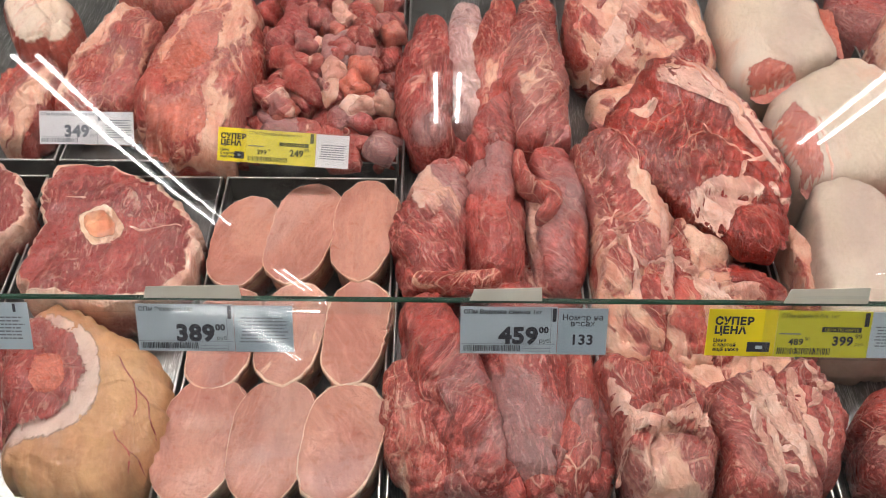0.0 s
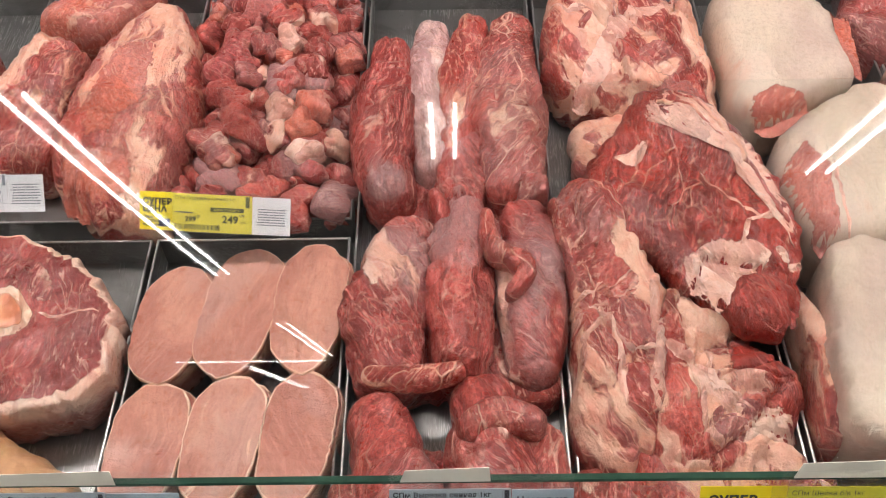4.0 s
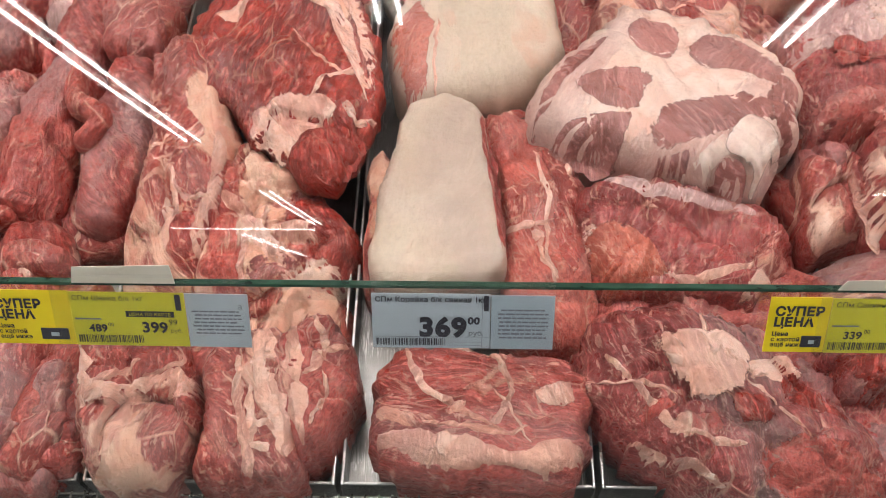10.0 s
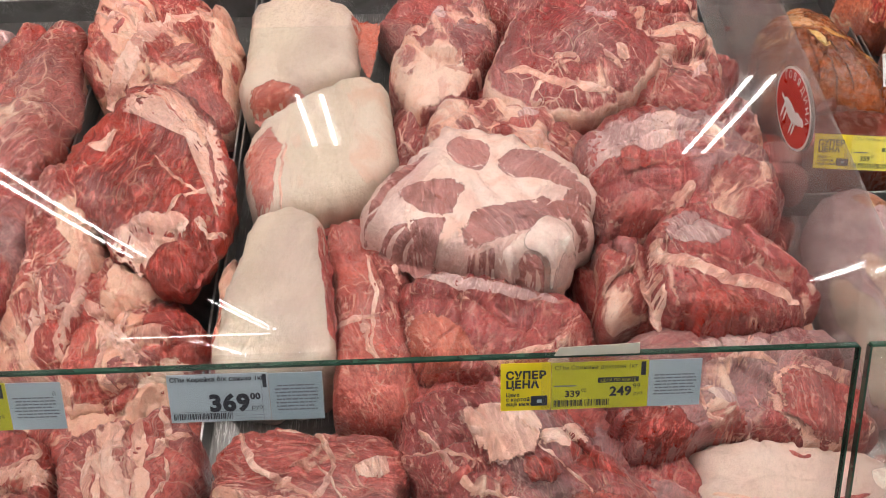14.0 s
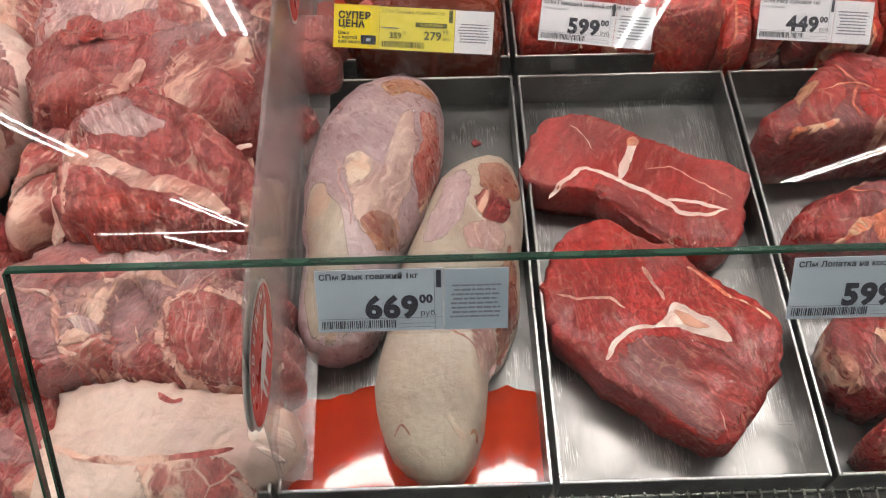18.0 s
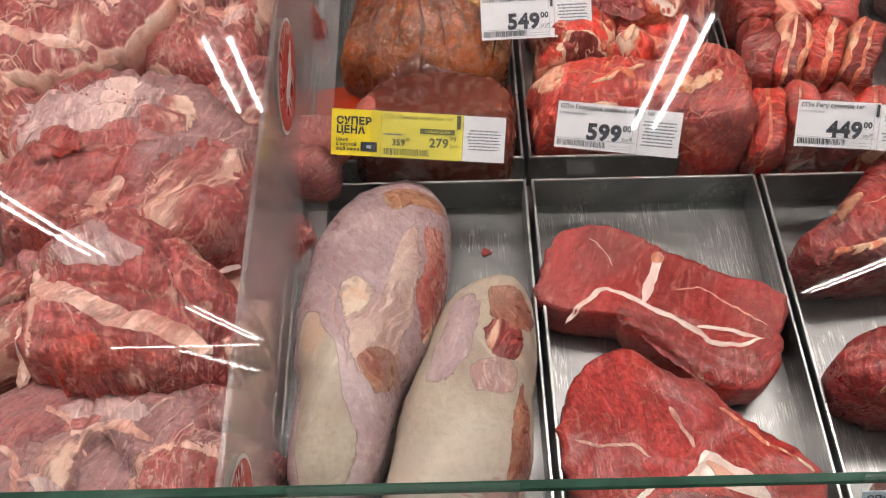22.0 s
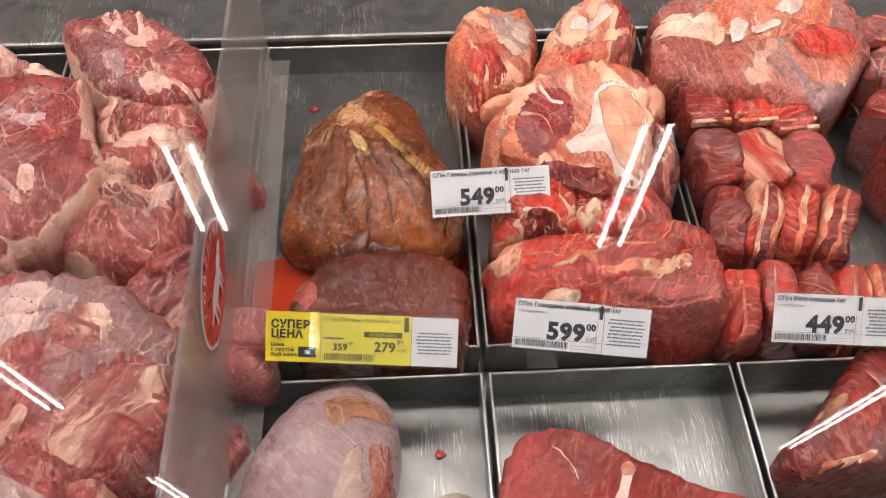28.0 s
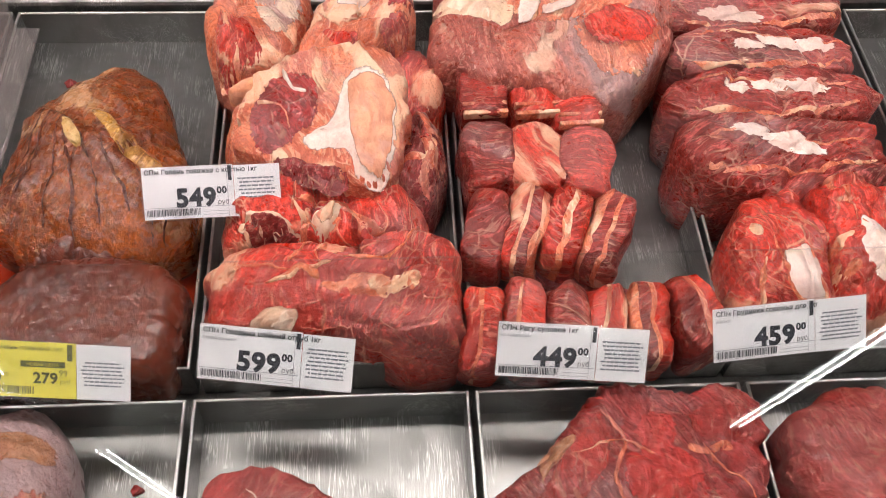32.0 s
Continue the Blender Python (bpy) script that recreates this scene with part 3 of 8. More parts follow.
class Cut:
    """A cut of meat lying flat: a rounded outline of radii (cm, every 30 degrees), a height and a dome."""

    def __init__(self, name, label, category, x, y, top, radii, mat, thick=None, dome=3.5, lump=1.0, seed=0, tilt=(0, 0), group="", segs=96, rings=30, ragged=1.0, sag=1.0):
        self.x, self.y, self.top, self.dome, self.lump = x, y, top, dome * (1.0 if dome < 2.45 else 2.7 if dome < 5 else 1.3), lump
        self.base = FLOOR_Z if thick is None else top - thick
        self.h = top - self.base
        self.radii = [r / 100 for r in radii]
        self.edge, self.facet = (0.92 if dome >= 16 else 0.84 if dome >= 8 else 0.64 if dome >= 5 else 0.50), (min(1.0, lump) if lump >= 0.6 and segs > 40 else 0.0)
        if segs == 96:
            segs, rings = 112, 40
        self.seed, self.tilt, self.ragged, self.sag = Vector((seed * 3.7 + x * 11, seed * 1.9 - y * 7, seed * 5.3)), tilt, ragged, sag
        if tilt == (0, 0) and lump >= 0.7 and dome >= 2.45 and segs > 48:
            tr = random.Random(int(x * 1000) + int(y * 1000) * 7)
            self.tilt = (tr.uniform(-0.16, 0.16), tr.uniform(-0.02, 0.22))
        bm = bmesh.new()
        rim = bm.verts.layers.float.new("rim")
        cell = bm.verts.layers.float.new("bundle")
        near = bm.verts.layers.float.new("bundle_edge")
        levels = [math.sin(math.pi / 2 * i / rings) for i in range(rings + 1)]
        loops = []
        centre = bm.verts.new((0, 0, self.z(0, 0)))
        for f in levels[1:]:
            ring = []
            for k in range(segs):
                a = 2 * math.pi * k / segs
                r = self.radius(a) * f
                px, py = r * math.cos(a), r * math.sin(a)
                v = bm.verts.new((px, py, self.z(px, py)))
                v[rim] = f ** 1.5
                if self.facet:
                    v[cell], v[near], _ = bundles(Vector((px, py, 0)), self.seed)
                ring.append(v)
            loops.append(ring)
        for s, drop in ((1.0, 0.42), (0.985, 0.75), (0.93, 1.0)):
            ring = []
            for k in range(segs):
                a = 2 * math.pi * k / segs
                up = loops[-1][k] if drop == 0.42 else self.lip[k]
                if drop == 0.42:
                    if k == 0:
                        self.lip = []
                    self.lip.append(up)
                w = noise.noise(Vector((up.co.x * 45, up.co.y * 45, drop * 3)) + self.seed) * 0.0025 * self.lump
                q = Vector((up.co.x, up.co.y, 0))
                q = q * s + (q.normalized() * w if q.length > 0 else q)
                v = bm.verts.new((q.x, q.y, up.co.z + (self.base - up.co.z) * drop))
                v[rim] = 1.0 + drop * 0.15
                v[cell], v[near] = up[cell], up[near]
                ring.append(v)
            loops.append(ring)
        for k in range(segs):
            bm.faces.new((centre, loops[0][k], loops[0][(k + 1) % segs]))
        for a, b in zip(loops, loops[1:]):
            for k in range(segs):
                j = (k + 1) % segs
                bm.faces.new((a[k], b[k], b[j], a[j]))
        bm.faces.new(list(reversed(loops[-1])))
        self.ob = finish(name, bm, mat)
        self.ob.location = (x, y, 0)
        tagged(self.ob, label, category, group)

    def radius(self, a):
        t = (a / (2 * math.pi) * len(self.radii)) % len(self.radii)
        r = catmull(self.radii, t, True)
        n = Vector((math.cos(a), math.sin(a), 0)) * 2.2
        return r * (1 + self.ragged * (0.04 * noise.noise(n * 1.6 + self.seed) + 0.07 * noise.noise(n * 4.2 + self.seed) + 0.05 * noise.noise(n * 10 + self.seed) + 0.03 * noise.noise(n * 22 + self.seed)))

    def z(self, px, py):
        r = math.hypot(px, py)
        a = math.atan2(py, px) % (2 * math.pi)
        f = min(1.0, r / max(1e-6, self.radius(a)))
        q = (1 - f ** self.dome) ** 0.5 if f < 1 else 0
        low = self.edge if self.h > 0.03 else max(0.6, self.edge)
        p = Vector((px, py, 0))
        w = p + Vector((noise.noise(p * 22 + self.seed), noise.noise(p * 22 - self.seed), 0)) * 0.012
        c, s = math.cos(self.seed.z), math.sin(self.seed.z)
        band = Vector((w.x * c + w.y * s, (w.y * c - w.x * s) * 0.28, 0))
        n = (0.17 - 0.05 * self.facet) * noise.noise(p * 15 + self.seed) + (0.11 - 0.05 * self.facet) * noise.noise(band * 55 + self.seed) + 0.035 * noise.noise(w * 70 + self.seed)
        if self.facet:
            n += 0.30 * self.facet * bundles(p, self.seed)[2]
        crease = max(0.0, 1 - abs(noise.noise(w * 12 + self.seed * 2)) * 11) ** 2 + 0.6 * max(0.0, 1 - abs(noise.noise(band * 30 + self.seed * 3)) * 9) ** 2
        hh = min(self.h, 0.055)
        z = self.base + self.h * (low + (1 - low) * q) + hh * self.lump * (1.35 * n - 0.10 * crease) * (0.4 + 0.6 * q)
        return z + self.tilt[0] * px + self.tilt[1] * py

    def drape(self, wx, wy):
        return self.z(wx - self.x, wy - self.y)

    def seam(self, name, pts, width, mat, lift=0.0025, label="", ends=0.25, fray=1.0):
        """A band (fat, gristle, bone) that lies in the surface along points of the plan."""
        bm = bmesh.new()
        out = bm.verts.layers.float.new("feather")
        n = 14 * (len(pts) - 1)
        rows = []
        for i in range(n + 1):
            t = i / 14
            px, py = catmull([p[0] for p in pts], t), catmull([p[1] for p in pts], t)
            qx, qy = catmull([p[0] for p in pts], min(t + 0.1, len(pts) - 1)) - catmull([p[0] for p in pts], max(t - 0.1, 0)), catmull([p[1] for p in pts], min(t + 0.1, len(pts) - 1)) - catmull([p[1] for p in pts], max(t - 0.1, 0))
            d = math.hypot(qx, qy) or 1
            u = i / n
            w = width * 0.5 * min(1.0, (min(u, 1 - u) / max(1e-3, ends)) ** 0.5 + 0.12) * (1 + fray * 0.5 * noise.noise(Vector((px * 60, py * 60, 1)) + self.seed) + fray * 0.4 * noise.noise(Vector((px * 190, py * 190, 1)) + self.seed))
            row = []
            for s in (-1.0, -0.7, -0.3, 0.3, 0.7, 1.0):
                vx, vy = astray(px - qy / d * w * s, py + qx / d * w * s, self.seed, min(1.0, 0.35 + fray * 0.5))
                z = self.drape(vx, vy) + lift * 0.7 * (1 - s * s) + 0.0004
                row.append(bm.verts.new((vx - self.x, vy - self.y, z)))
                row[-1][out] = 0.85 * abs(s) * min(1.0, 0.3 + fray)
            rows.append(row)
        for a, b in zip(rows, rows[1:]):
            for k in range(5):
                bm.faces.new((a[k], a[k + 1], b[k + 1], b[k]))
        return finish(name, bm, mat, self.ob, label)

    def dress(self, seams, patches, kinds, seed, width=0.006, size=0.3):
        """Scatter fat seams and patches of other tissue over the cut, each a part of its own."""
        rng = random.Random(seed)
        mean = sum(self.radii) / len(self.radii)
        for _ in range(seams):
            a = rng.uniform(0, 2 * math.pi)
            f = rng.uniform(0.1, 0.6)
            x, y = self.radius(a) * f * math.cos(a), self.radius(a) * f * math.sin(a)
            way, bend = rng.uniform(0, 2 * math.pi), rng.uniform(-0.7, 0.7)
            pts = []
            for k in range(rng.choice((3, 4, 5))):
                b = math.atan2(y, x)
                lim = self.radius(b % (2 * math.pi)) * 0.93
                if math.hypot(x, y) > lim:
                    x, y = lim * math.cos(b), lim * math.sin(b)
                pts.append((self.x + x, self.y + y))
                step = mean * rng.uniform(0.25, 0.45)
                x, y = x + step * math.cos(way), y + step * math.sin(way)
                way += bend + rng.uniform(-0.4, 0.4)
            self.seam("fat_seam", pts, width * rng.uniform(0.45, 1.6), kinds[0], 0.0018, "", 0.4)
        for k in range(patches):
            a = rng.uniform(0, 2 * math.pi)
            f = rng.uniform(0.15, 0.72)
            r = mean * size * rng.uniform(0.5, 1.3)
            self.patch(("fat_patch", "membrane", "muscle")[k % 3], self.x + self.radius(a) * f * math.cos(a), self.y + self.radius(a) * f * math.sin(a), r, r * rng.uniform(0.4, 0.9), rng.uniform(0, 180), kinds[k % len(kinds)], 0.003, "", 0.14)
        return self

    def region(self, name, pts, mat, lift=0.002, label="", stray=0.55):
        """Another tissue in the surface, inside a smooth closed line of the plan."""
        bm = bmesh.new()
        out = bm.verts.layers.float.new("feather")
        proud = lift >= 0.005 or name in ("marrow", "bone_core")
        n, k = 88, len(pts)
        xs, ys = [p[0] for p in pts], [p[1] for p in pts]
        cx, cy = sum(xs) / k, sum(ys) / k
        mid = bm.verts.new((cx - self.x, cy - self.y, self.drape(cx, cy) + lift))
        last = None
        for i in range(1, 13):
            f = (i / 12) ** 0.8
            ring = []
            for j in range(n):
                u = j / n * k
                ex, ey = astray(catmull(xs, u, True), catmull(ys, u, True), self.seed, stray)
                wx, wy = cx + (ex - cx) * f, cy + (ey - cy) * f
                ring.append(bm.verts.new((wx - self.x, wy - self.y, self.drape(wx, wy) + lift * (1 - f ** 8 if proud else max(0.0, 1 - (f / 0.75) ** 2)) + 0.0004)))
                ring[-1][out] = f
            for j in range(n):
                q = (j + 1) % n
                if last is None:
                    bm.faces.new((mid, ring[j], ring[q]))
                else:
                    bm.faces.new((last[j], ring[j], ring[q], last[q]))
            last = ring
        bmesh.ops.recalc_face_normals(bm, faces=bm.faces)
        if sum(f.normal.z for f in bm.faces) < 0:
            bmesh.ops.reverse_faces(bm, faces=bm.faces)
        return finish(name, bm, mat, self.ob, label)

    def patch(self, name, cx, cy, rx, ry, turn, mat, lift=0.003, label="", wob=0.09):
        """An oval patch of another tissue in the surface."""
        bm = bmesh.new()
        out = bm.verts.layers.float.new("feather")
        c, s = math.cos(radians(turn)), math.sin(radians(turn))
        mid = bm.verts.new((cx - self.x, cy - self.y, self.drape(cx, cy) + lift))
        last = None
        for i in range(1, 9):
            f = i / 8
            ring = []
            for k in range(64):
                a = 2 * math.pi * k / 64
                w = 1 + 1.4 * wob * noise.noise(Vector((math.cos(a) * 1.7, math.sin(a) * 1.7, cx * 30)) + self.seed) + wob * noise.noise(Vector((math.cos(a) * 4, math.sin(a) * 4, cy * 30))) + 0.4 * wob * noise.noise(Vector((math.cos(a) * 10, math.sin(a) * 10, cy * 30)))
                ex, ey = rx * f * w * math.cos(a), ry * f * w * math.sin(a)
                wx, wy = astray(cx + ex * c - ey * s, cy + ex * s + ey * c, self.seed, min(1.0, f * 1.6 * min(rx, ry) / 0.02) if wob > 0.05 else 0.3)
                ring.append(bm.verts.new((wx - self.x, wy - self.y, self.drape(wx, wy) + lift * 0.7 * max(0.0, 1 - (f / 0.8) ** 2) + 0.0004)))
                ring[-1][out] = f
            for k in range(64):
                j = (k + 1) % 64
                if last is None:
                    bm.faces.new((mid, ring[k], ring[j]))
                else:
                    bm.faces.new((last[k], ring[k], ring[j], last[j]))
            last = ring
        return finish(name, bm, mat, self.ob, label)


def strip_of_meat(name, label, category, pts, width, top, mat, seed=0, flat=0.8, base=None, group="", taper=(0.55, 0.6)):
    """A long rounded muscle along a line of the plan."""
    base = FLOOR_Z if base is None else base
    sd = Vector((seed * 2.7, seed * 4.1, seed * 1.3))
    bm = bmesh.new()
    rim = bm.verts.layers.float.new("rim")
    cell = bm.verts.layers.float.new("bundle")
    near = bm.verts.layers.float.new("bundle_edge")
    n, segs = 84, 48
    rows = []
    ox, oy = pts[len(pts) // 2]
    half = (top - base) / 2
    xs, ys = [p[0] for p in pts], [p[1] for p in pts]
    m = len(pts) - 1
    for i in range(n + 1):
        u = i / n
        t = u * m
        px, py = catmull(xs, t), catmull(ys, t)
        dx, dy = catmull(xs, min(t + .05, m)) - catmull(xs, max(t - .05, 0)), catmull(ys, min(t + .05, m)) - catmull(ys, max(t - .05, 0))
        d = math.hypot(dx, dy) or 1
        e = 0.12
        cap = 1.0
        if u < e:
            cap = math.sqrt(max(0.0, 1 - ((e - u) / e) ** 2))
        elif u > 1 - e:
            cap = math.sqrt(max(0.0, 1 - ((u - 1 + e) / e) ** 2))
        sw = (taper[0] + (1 - taper[0]) * min(1, u / 0.4)) * (taper[1] + (1 - taper[1]) * min(1, (1 - u) / 0.4))
        w = width / 2 * max(0.03, cap) * sw
        hh = half * max(0.03, cap) * (0.6 + 0.4 * sw)
        row = []
        for k in range(segs):
            a = 2 * math.pi * k / segs
            ca, sa = math.cos(a), math.sin(a)
            cx = math.copysign(abs(ca) ** flat, ca) * w
            cz = math.copysign(abs(sa) ** flat, sa) * hh
            p = Vector((px - dy / d * cx, py + dx / d * cx, cz))
            g = 1 + 0.11 * noise.noise(Vector((p.x * 24, p.y * 24, cz * 24)) + sd) + 0.05 * noise.noise(Vector((p.x * 60, p.y * 60, cz * 50)) + sd)
            g -= 0.16 * max(0.0, 1 - abs(noise.noise(Vector((p.x * 18, p.y * 18, 4)) + sd)) * 8) ** 2
            g += 0.14 * bundles(Vector((cx, u * 0.10, cz)), sd, 0.032, 0.5)[2]
            g += 0.06 * noise.noise(Vector((cx * 110, u * 7, cz * 110)) + sd) + 0.025 * noise.noise(Vector((p.x * 130, p.y * 130, cz * 130)) + sd)
            v = bm.verts.new((px - dy / d * cx * g - ox, py + dx / d * cx * g - oy, base + hh + cz * g + (half - hh) * 0.5))
            v[rim] = abs(ca)
            v[cell], v[near], _ = bundles(Vector((cx, u * 0.10, cz)), sd, 0.032, 0.5)
            row.append(v)
        rows.append(row)
    for a, b in zip(rows, rows[1:]):
        for k in range(segs):
            j = (k + 1) % segs
            bm.faces.new((a[k], a[j], b[j], b[k]))
    bm.faces.new(list(reversed(rows[0])))
    bm.faces.new(rows[-1])
    bmesh.ops.recalc_face_normals(bm, faces=bm.faces)
    ob = finish(name, bm, mat)
    ob.location = (ox, oy, 0)
    return tagged(ob, label, category, group)

# ---- shop: floor, walls, ceiling, lamps ----
structure("floor", (-14, -26, -0.1), (15, 6, -0.004), grout, "dark grouted shop floor under pale tiles", "floor")
structure("wall_north", (-14, 5.8, 0), (15, 6.0, 3.9), wall_paint, "plain light grey painted wall behind the counter", "wall")
structure("wall_south", (-14, -26, 0), (15, -25.8, 3.9), wall_paint, "plain light grey painted far wall of the shop", "wall")
structure("wall_west", (-14, -25.8, 0), (-13.8, 5.8, 3.9), wall_paint, "plain light grey painted side wall of the shop", "wall")
structure("wall_east", (14.8, -25.8, 0), (15, 5.8, 3.9), wall_paint, "plain light grey painted side wall of the shop", "wall")
structure("ceiling", (-13.8, -25.8, 3.9), (14.8, 5.8, 4.0), ceiling_paint, "pale painted shop ceiling", "ceiling")


def strip_light(x, y0, y1, z=3.6):
    """A double-tube ceiling strip along y; also used for the added fill rows."""
    ob = empty("strip_light", pose(x, (y0 + y1) / 2, z), "long white double-tube ceiling strip light, real or added as fill", "ceiling light", "ceiling strip lights")
    h = abs(y1 - y0) / 2
    part("housing", boxed((-0.13, -h, 0.0), (0.13, h, 0.05), 0.008), lamp_body, ob)
    for s in (-0.062, 0.062):
        part("tube", boxed((s - 0.011, -h + 0.02, -0.024), (s + 0.011, h - 0.02, -0.002), 0.005), lamp_face, ob, "glowing white tube")
    for y in (-h * 0.7, h * 0.7):
        part("hanger", boxed((-0.004, y - 0.004, 0.05), (0.004, y + 0.004, 0.3)), lamp_body, ob)


for lx, y0, y1 in ((-2.07, -2.7, -7.25), (-2.12, -10.6, -15.2), (0.02, -2.9, -3.8), (2.32, -2.8, -4.2), (5.73, -5.0, -10.65), (-4.0, -17.1, -25.0)):
    strip_light(lx, y0, y1)
# fill rows added out of view, to light the counter from the front
for lx in (-4.6, -2.07, 0.02, 2.32, 4.6):
    strip_light(lx, 0.5, -1.4)
# one more unseen strip, added for ambient fill
strip_light(-6.6, -4.0, -10.0)


def cross_light(x0, x1, y, z=3.6):
    """A strip light that runs across the shop."""
    ob = empty("strip_light", pose((x0 + x1) / 2, y, z), "long white strip light across the far end of the shop", "ceiling light", "ceiling strip lights")
    h = (x1 - x0) / 2
    part("housing", boxed((-h, -0.08, 0.0), (h, 0.08, 0.05), 0.008), lamp_body, ob)
    part("tube", boxed((-h + 0.02, -0.03, -0.028), (h - 0.02, 0.03, -0.002), 0.006), lamp_face, ob, "glowing white tube")
    for x in (-h * 0.8, h * 0.8):
        part("hanger", boxed((x - 0.004, -0.004, 0.05), (x + 0.004, 0.004, 0.3)), lamp_body, ob)


cross_light(-5.1, -2.28, -16.1)

# ---- the refrigerated counter ----
XL, XR = -1.0, 2.2
counter = empty("meat_counter", pose(0, 0, 0), "refrigerated glass-fronted meat counter with a steel deck", "counter")
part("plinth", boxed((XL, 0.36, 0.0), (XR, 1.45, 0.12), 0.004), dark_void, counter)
part("front_panel", boxed((XL, 0.25, 0.12), (XR, 0.285, 0.70), 0.004), enamel, counter, "pale grey enamelled front panel")
part("front_sill", boxed((XL, 0.215, 0.700), (XR, 0.300, 0.726), 0.006), enamel, counter, "pale grey rounded front sill")
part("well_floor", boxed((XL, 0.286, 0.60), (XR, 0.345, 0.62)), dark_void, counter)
part("deck", boxed((XL, 0.346, 0.690), (XR, 1.150, 0.7035)), deck_steel, counter, "stained steel deck under the trays")
part("deck_lip", boxed((XL, 0.3352, 0.640), (XR, 0.3458, 0.700)), deck_steel, counter)
part("back_ledge", boxed((XL, 1.151, 0.700), (XR, 1.235, 0.748), 0.004), deck_steel, counter, "dull steel ledge behind the trays")
part("back_panel", boxed((XL, 1.236, 0.690), (XR, 1.262, 1.02), 0.004), tray_steel, counter, "brushed steel back panel")
part("back_body", boxed((XL, 1.263, 0.12), (XR, 1.45, 0.90), 0.004), enamel, counter)
part("left_end", boxed((XL - 0.03, 0.25, 0.0), (XL - 0.001, 1.45, 1.02), 0.004), enamel, counter)
part("right_end", boxed((XR + 0.001, 0.25, 0.0), (XR + 0.03, 1.45, 1.02), 0.004), enamel, counter)
seam_rng = random.Random(4)
rust = plain("rust_spots", (0.16, 0.10, 0.05), (0.07, 0.05, 0.04), 60, 0.7, 0.0, 0.2)
for k in range(26):
    sx, sy = seam_rng.uniform(0.9, 1.75), seam_rng.uniform(0.7415, 0.757)
    bm = bmesh.new()
    bmesh.ops.create_circle(bm, cap_ends=True, segments=9, radius=seam_rng.uniform(0.001, 0.0035))
    for v in bm.verts:
        v.co *= seam_rng.uniform(0.6, 1.2)
    ob = part("rust_stain", bm, rust, counter)
    ob.location = (sx, sy, 0.7040)

# strip light hung over the counter
over = empty("counter_light", pose(0.6, 1.07, 2.35), "long pinkish-white strip light hung over the meat counter", "ceiling light")
part("housing", boxed((-2.6, -0.11, 0.0), (2.6, 0.11, 0.06), 0.006), lamp_body, over)
for s in (-0.05, 0.05):
    part("tube", boxed((-2.55, s - 0.036, -0.03), (2.55, s + 0.036, -0.002), 0.008), counter_face, over, "glowing pinkish-white tube")
for x in (-2.2, 0.0, 2.2):
    part("hanger", boxed((x - 0.004, -0.004, 0.06), (x + 0.004, 0.004, 1.55)), lamp_body, over)

# front glass: upper leaf and lower leaf, each in two panes
JOINT = 0.852
GLASS_TOP = (0.215, 0.272)     # way up the slope to the top edge of each upper pane


# the upper glass is gently curved: how far each of its two panes has turned at a way up the slope
BENDS = (lambda v: radians(40.0) * max(0.0, v), lambda v: radians(8.8) * (1 - math.exp(-(max(0.0, v) / 0.11) ** 1.3)))


def bent(s, off, curve):
    """A place on the curved upper glass: way along the slope, height off it."""
    y, z, n = 0.0, 0.0, 60
    for i in range(n):
        a = curve(s * (i + 0.5) / n)
        y, z = y + math.cos(a) * s / n, z - math.sin(a) * s / n
    a = curve(s)
    return (y + off * math.sin(a), z + off * math.cos(a))


def bent_sheet(x0, x1, s0, s1, thick, off):
    bm = bmesh.new()
    n, cols = 60, [x0 + (x1 - x0) * k / 24 for k in range(25)] if x1 - x0 > 0.1 else [x0, x1]
    curve = BENDS[0 if x1 < JOINT + 0.003 else 1]
    for z, turn in ((off, False), (off - thick, True)):
        rows = [[bm.verts.new((x, *bent(s0 + (s1 - s0) * i / n, z, curve))) for x in cols] for i in range(n + 1)]
        for a, b in zip(rows, rows[1:]):
            for k in range(len(cols) - 1):
                q = (a[k], a[k + 1], b[k + 1], b[k])
                bm.faces.new(q[::-1] if turn else q)
    for s in (s0, s1):
        bm.faces.new([bm.verts.new((x, *bent(s, z, curve))) for x, z in ((x0, off), (x1, off), (x1, off - thick), (x0, off - thick))])
    return bm


def pane(name, x0, x1, s0, s1, thick, off, mat, label):
    """A sheet of glass that leans at SLOPE; s is the way up the slope from the lower leaf's top edge."""
    ob = empty(name, pose(0, EDGE_Y, EDGE_Z, SLOPE, 0, 0), label, "glass pane", "front glass panes", "structure")
    if s1 > 0:
        sheet = bent_sheet(x0, x1, s0, s1, thick, off)
    else:
        sheet = boxed((x0, s0, off - thick), (x1, s1, off))
    p = part("sheet", sheet, mat, ob, "", s1 > 0)
    p.visible_shadow = False
    return ob


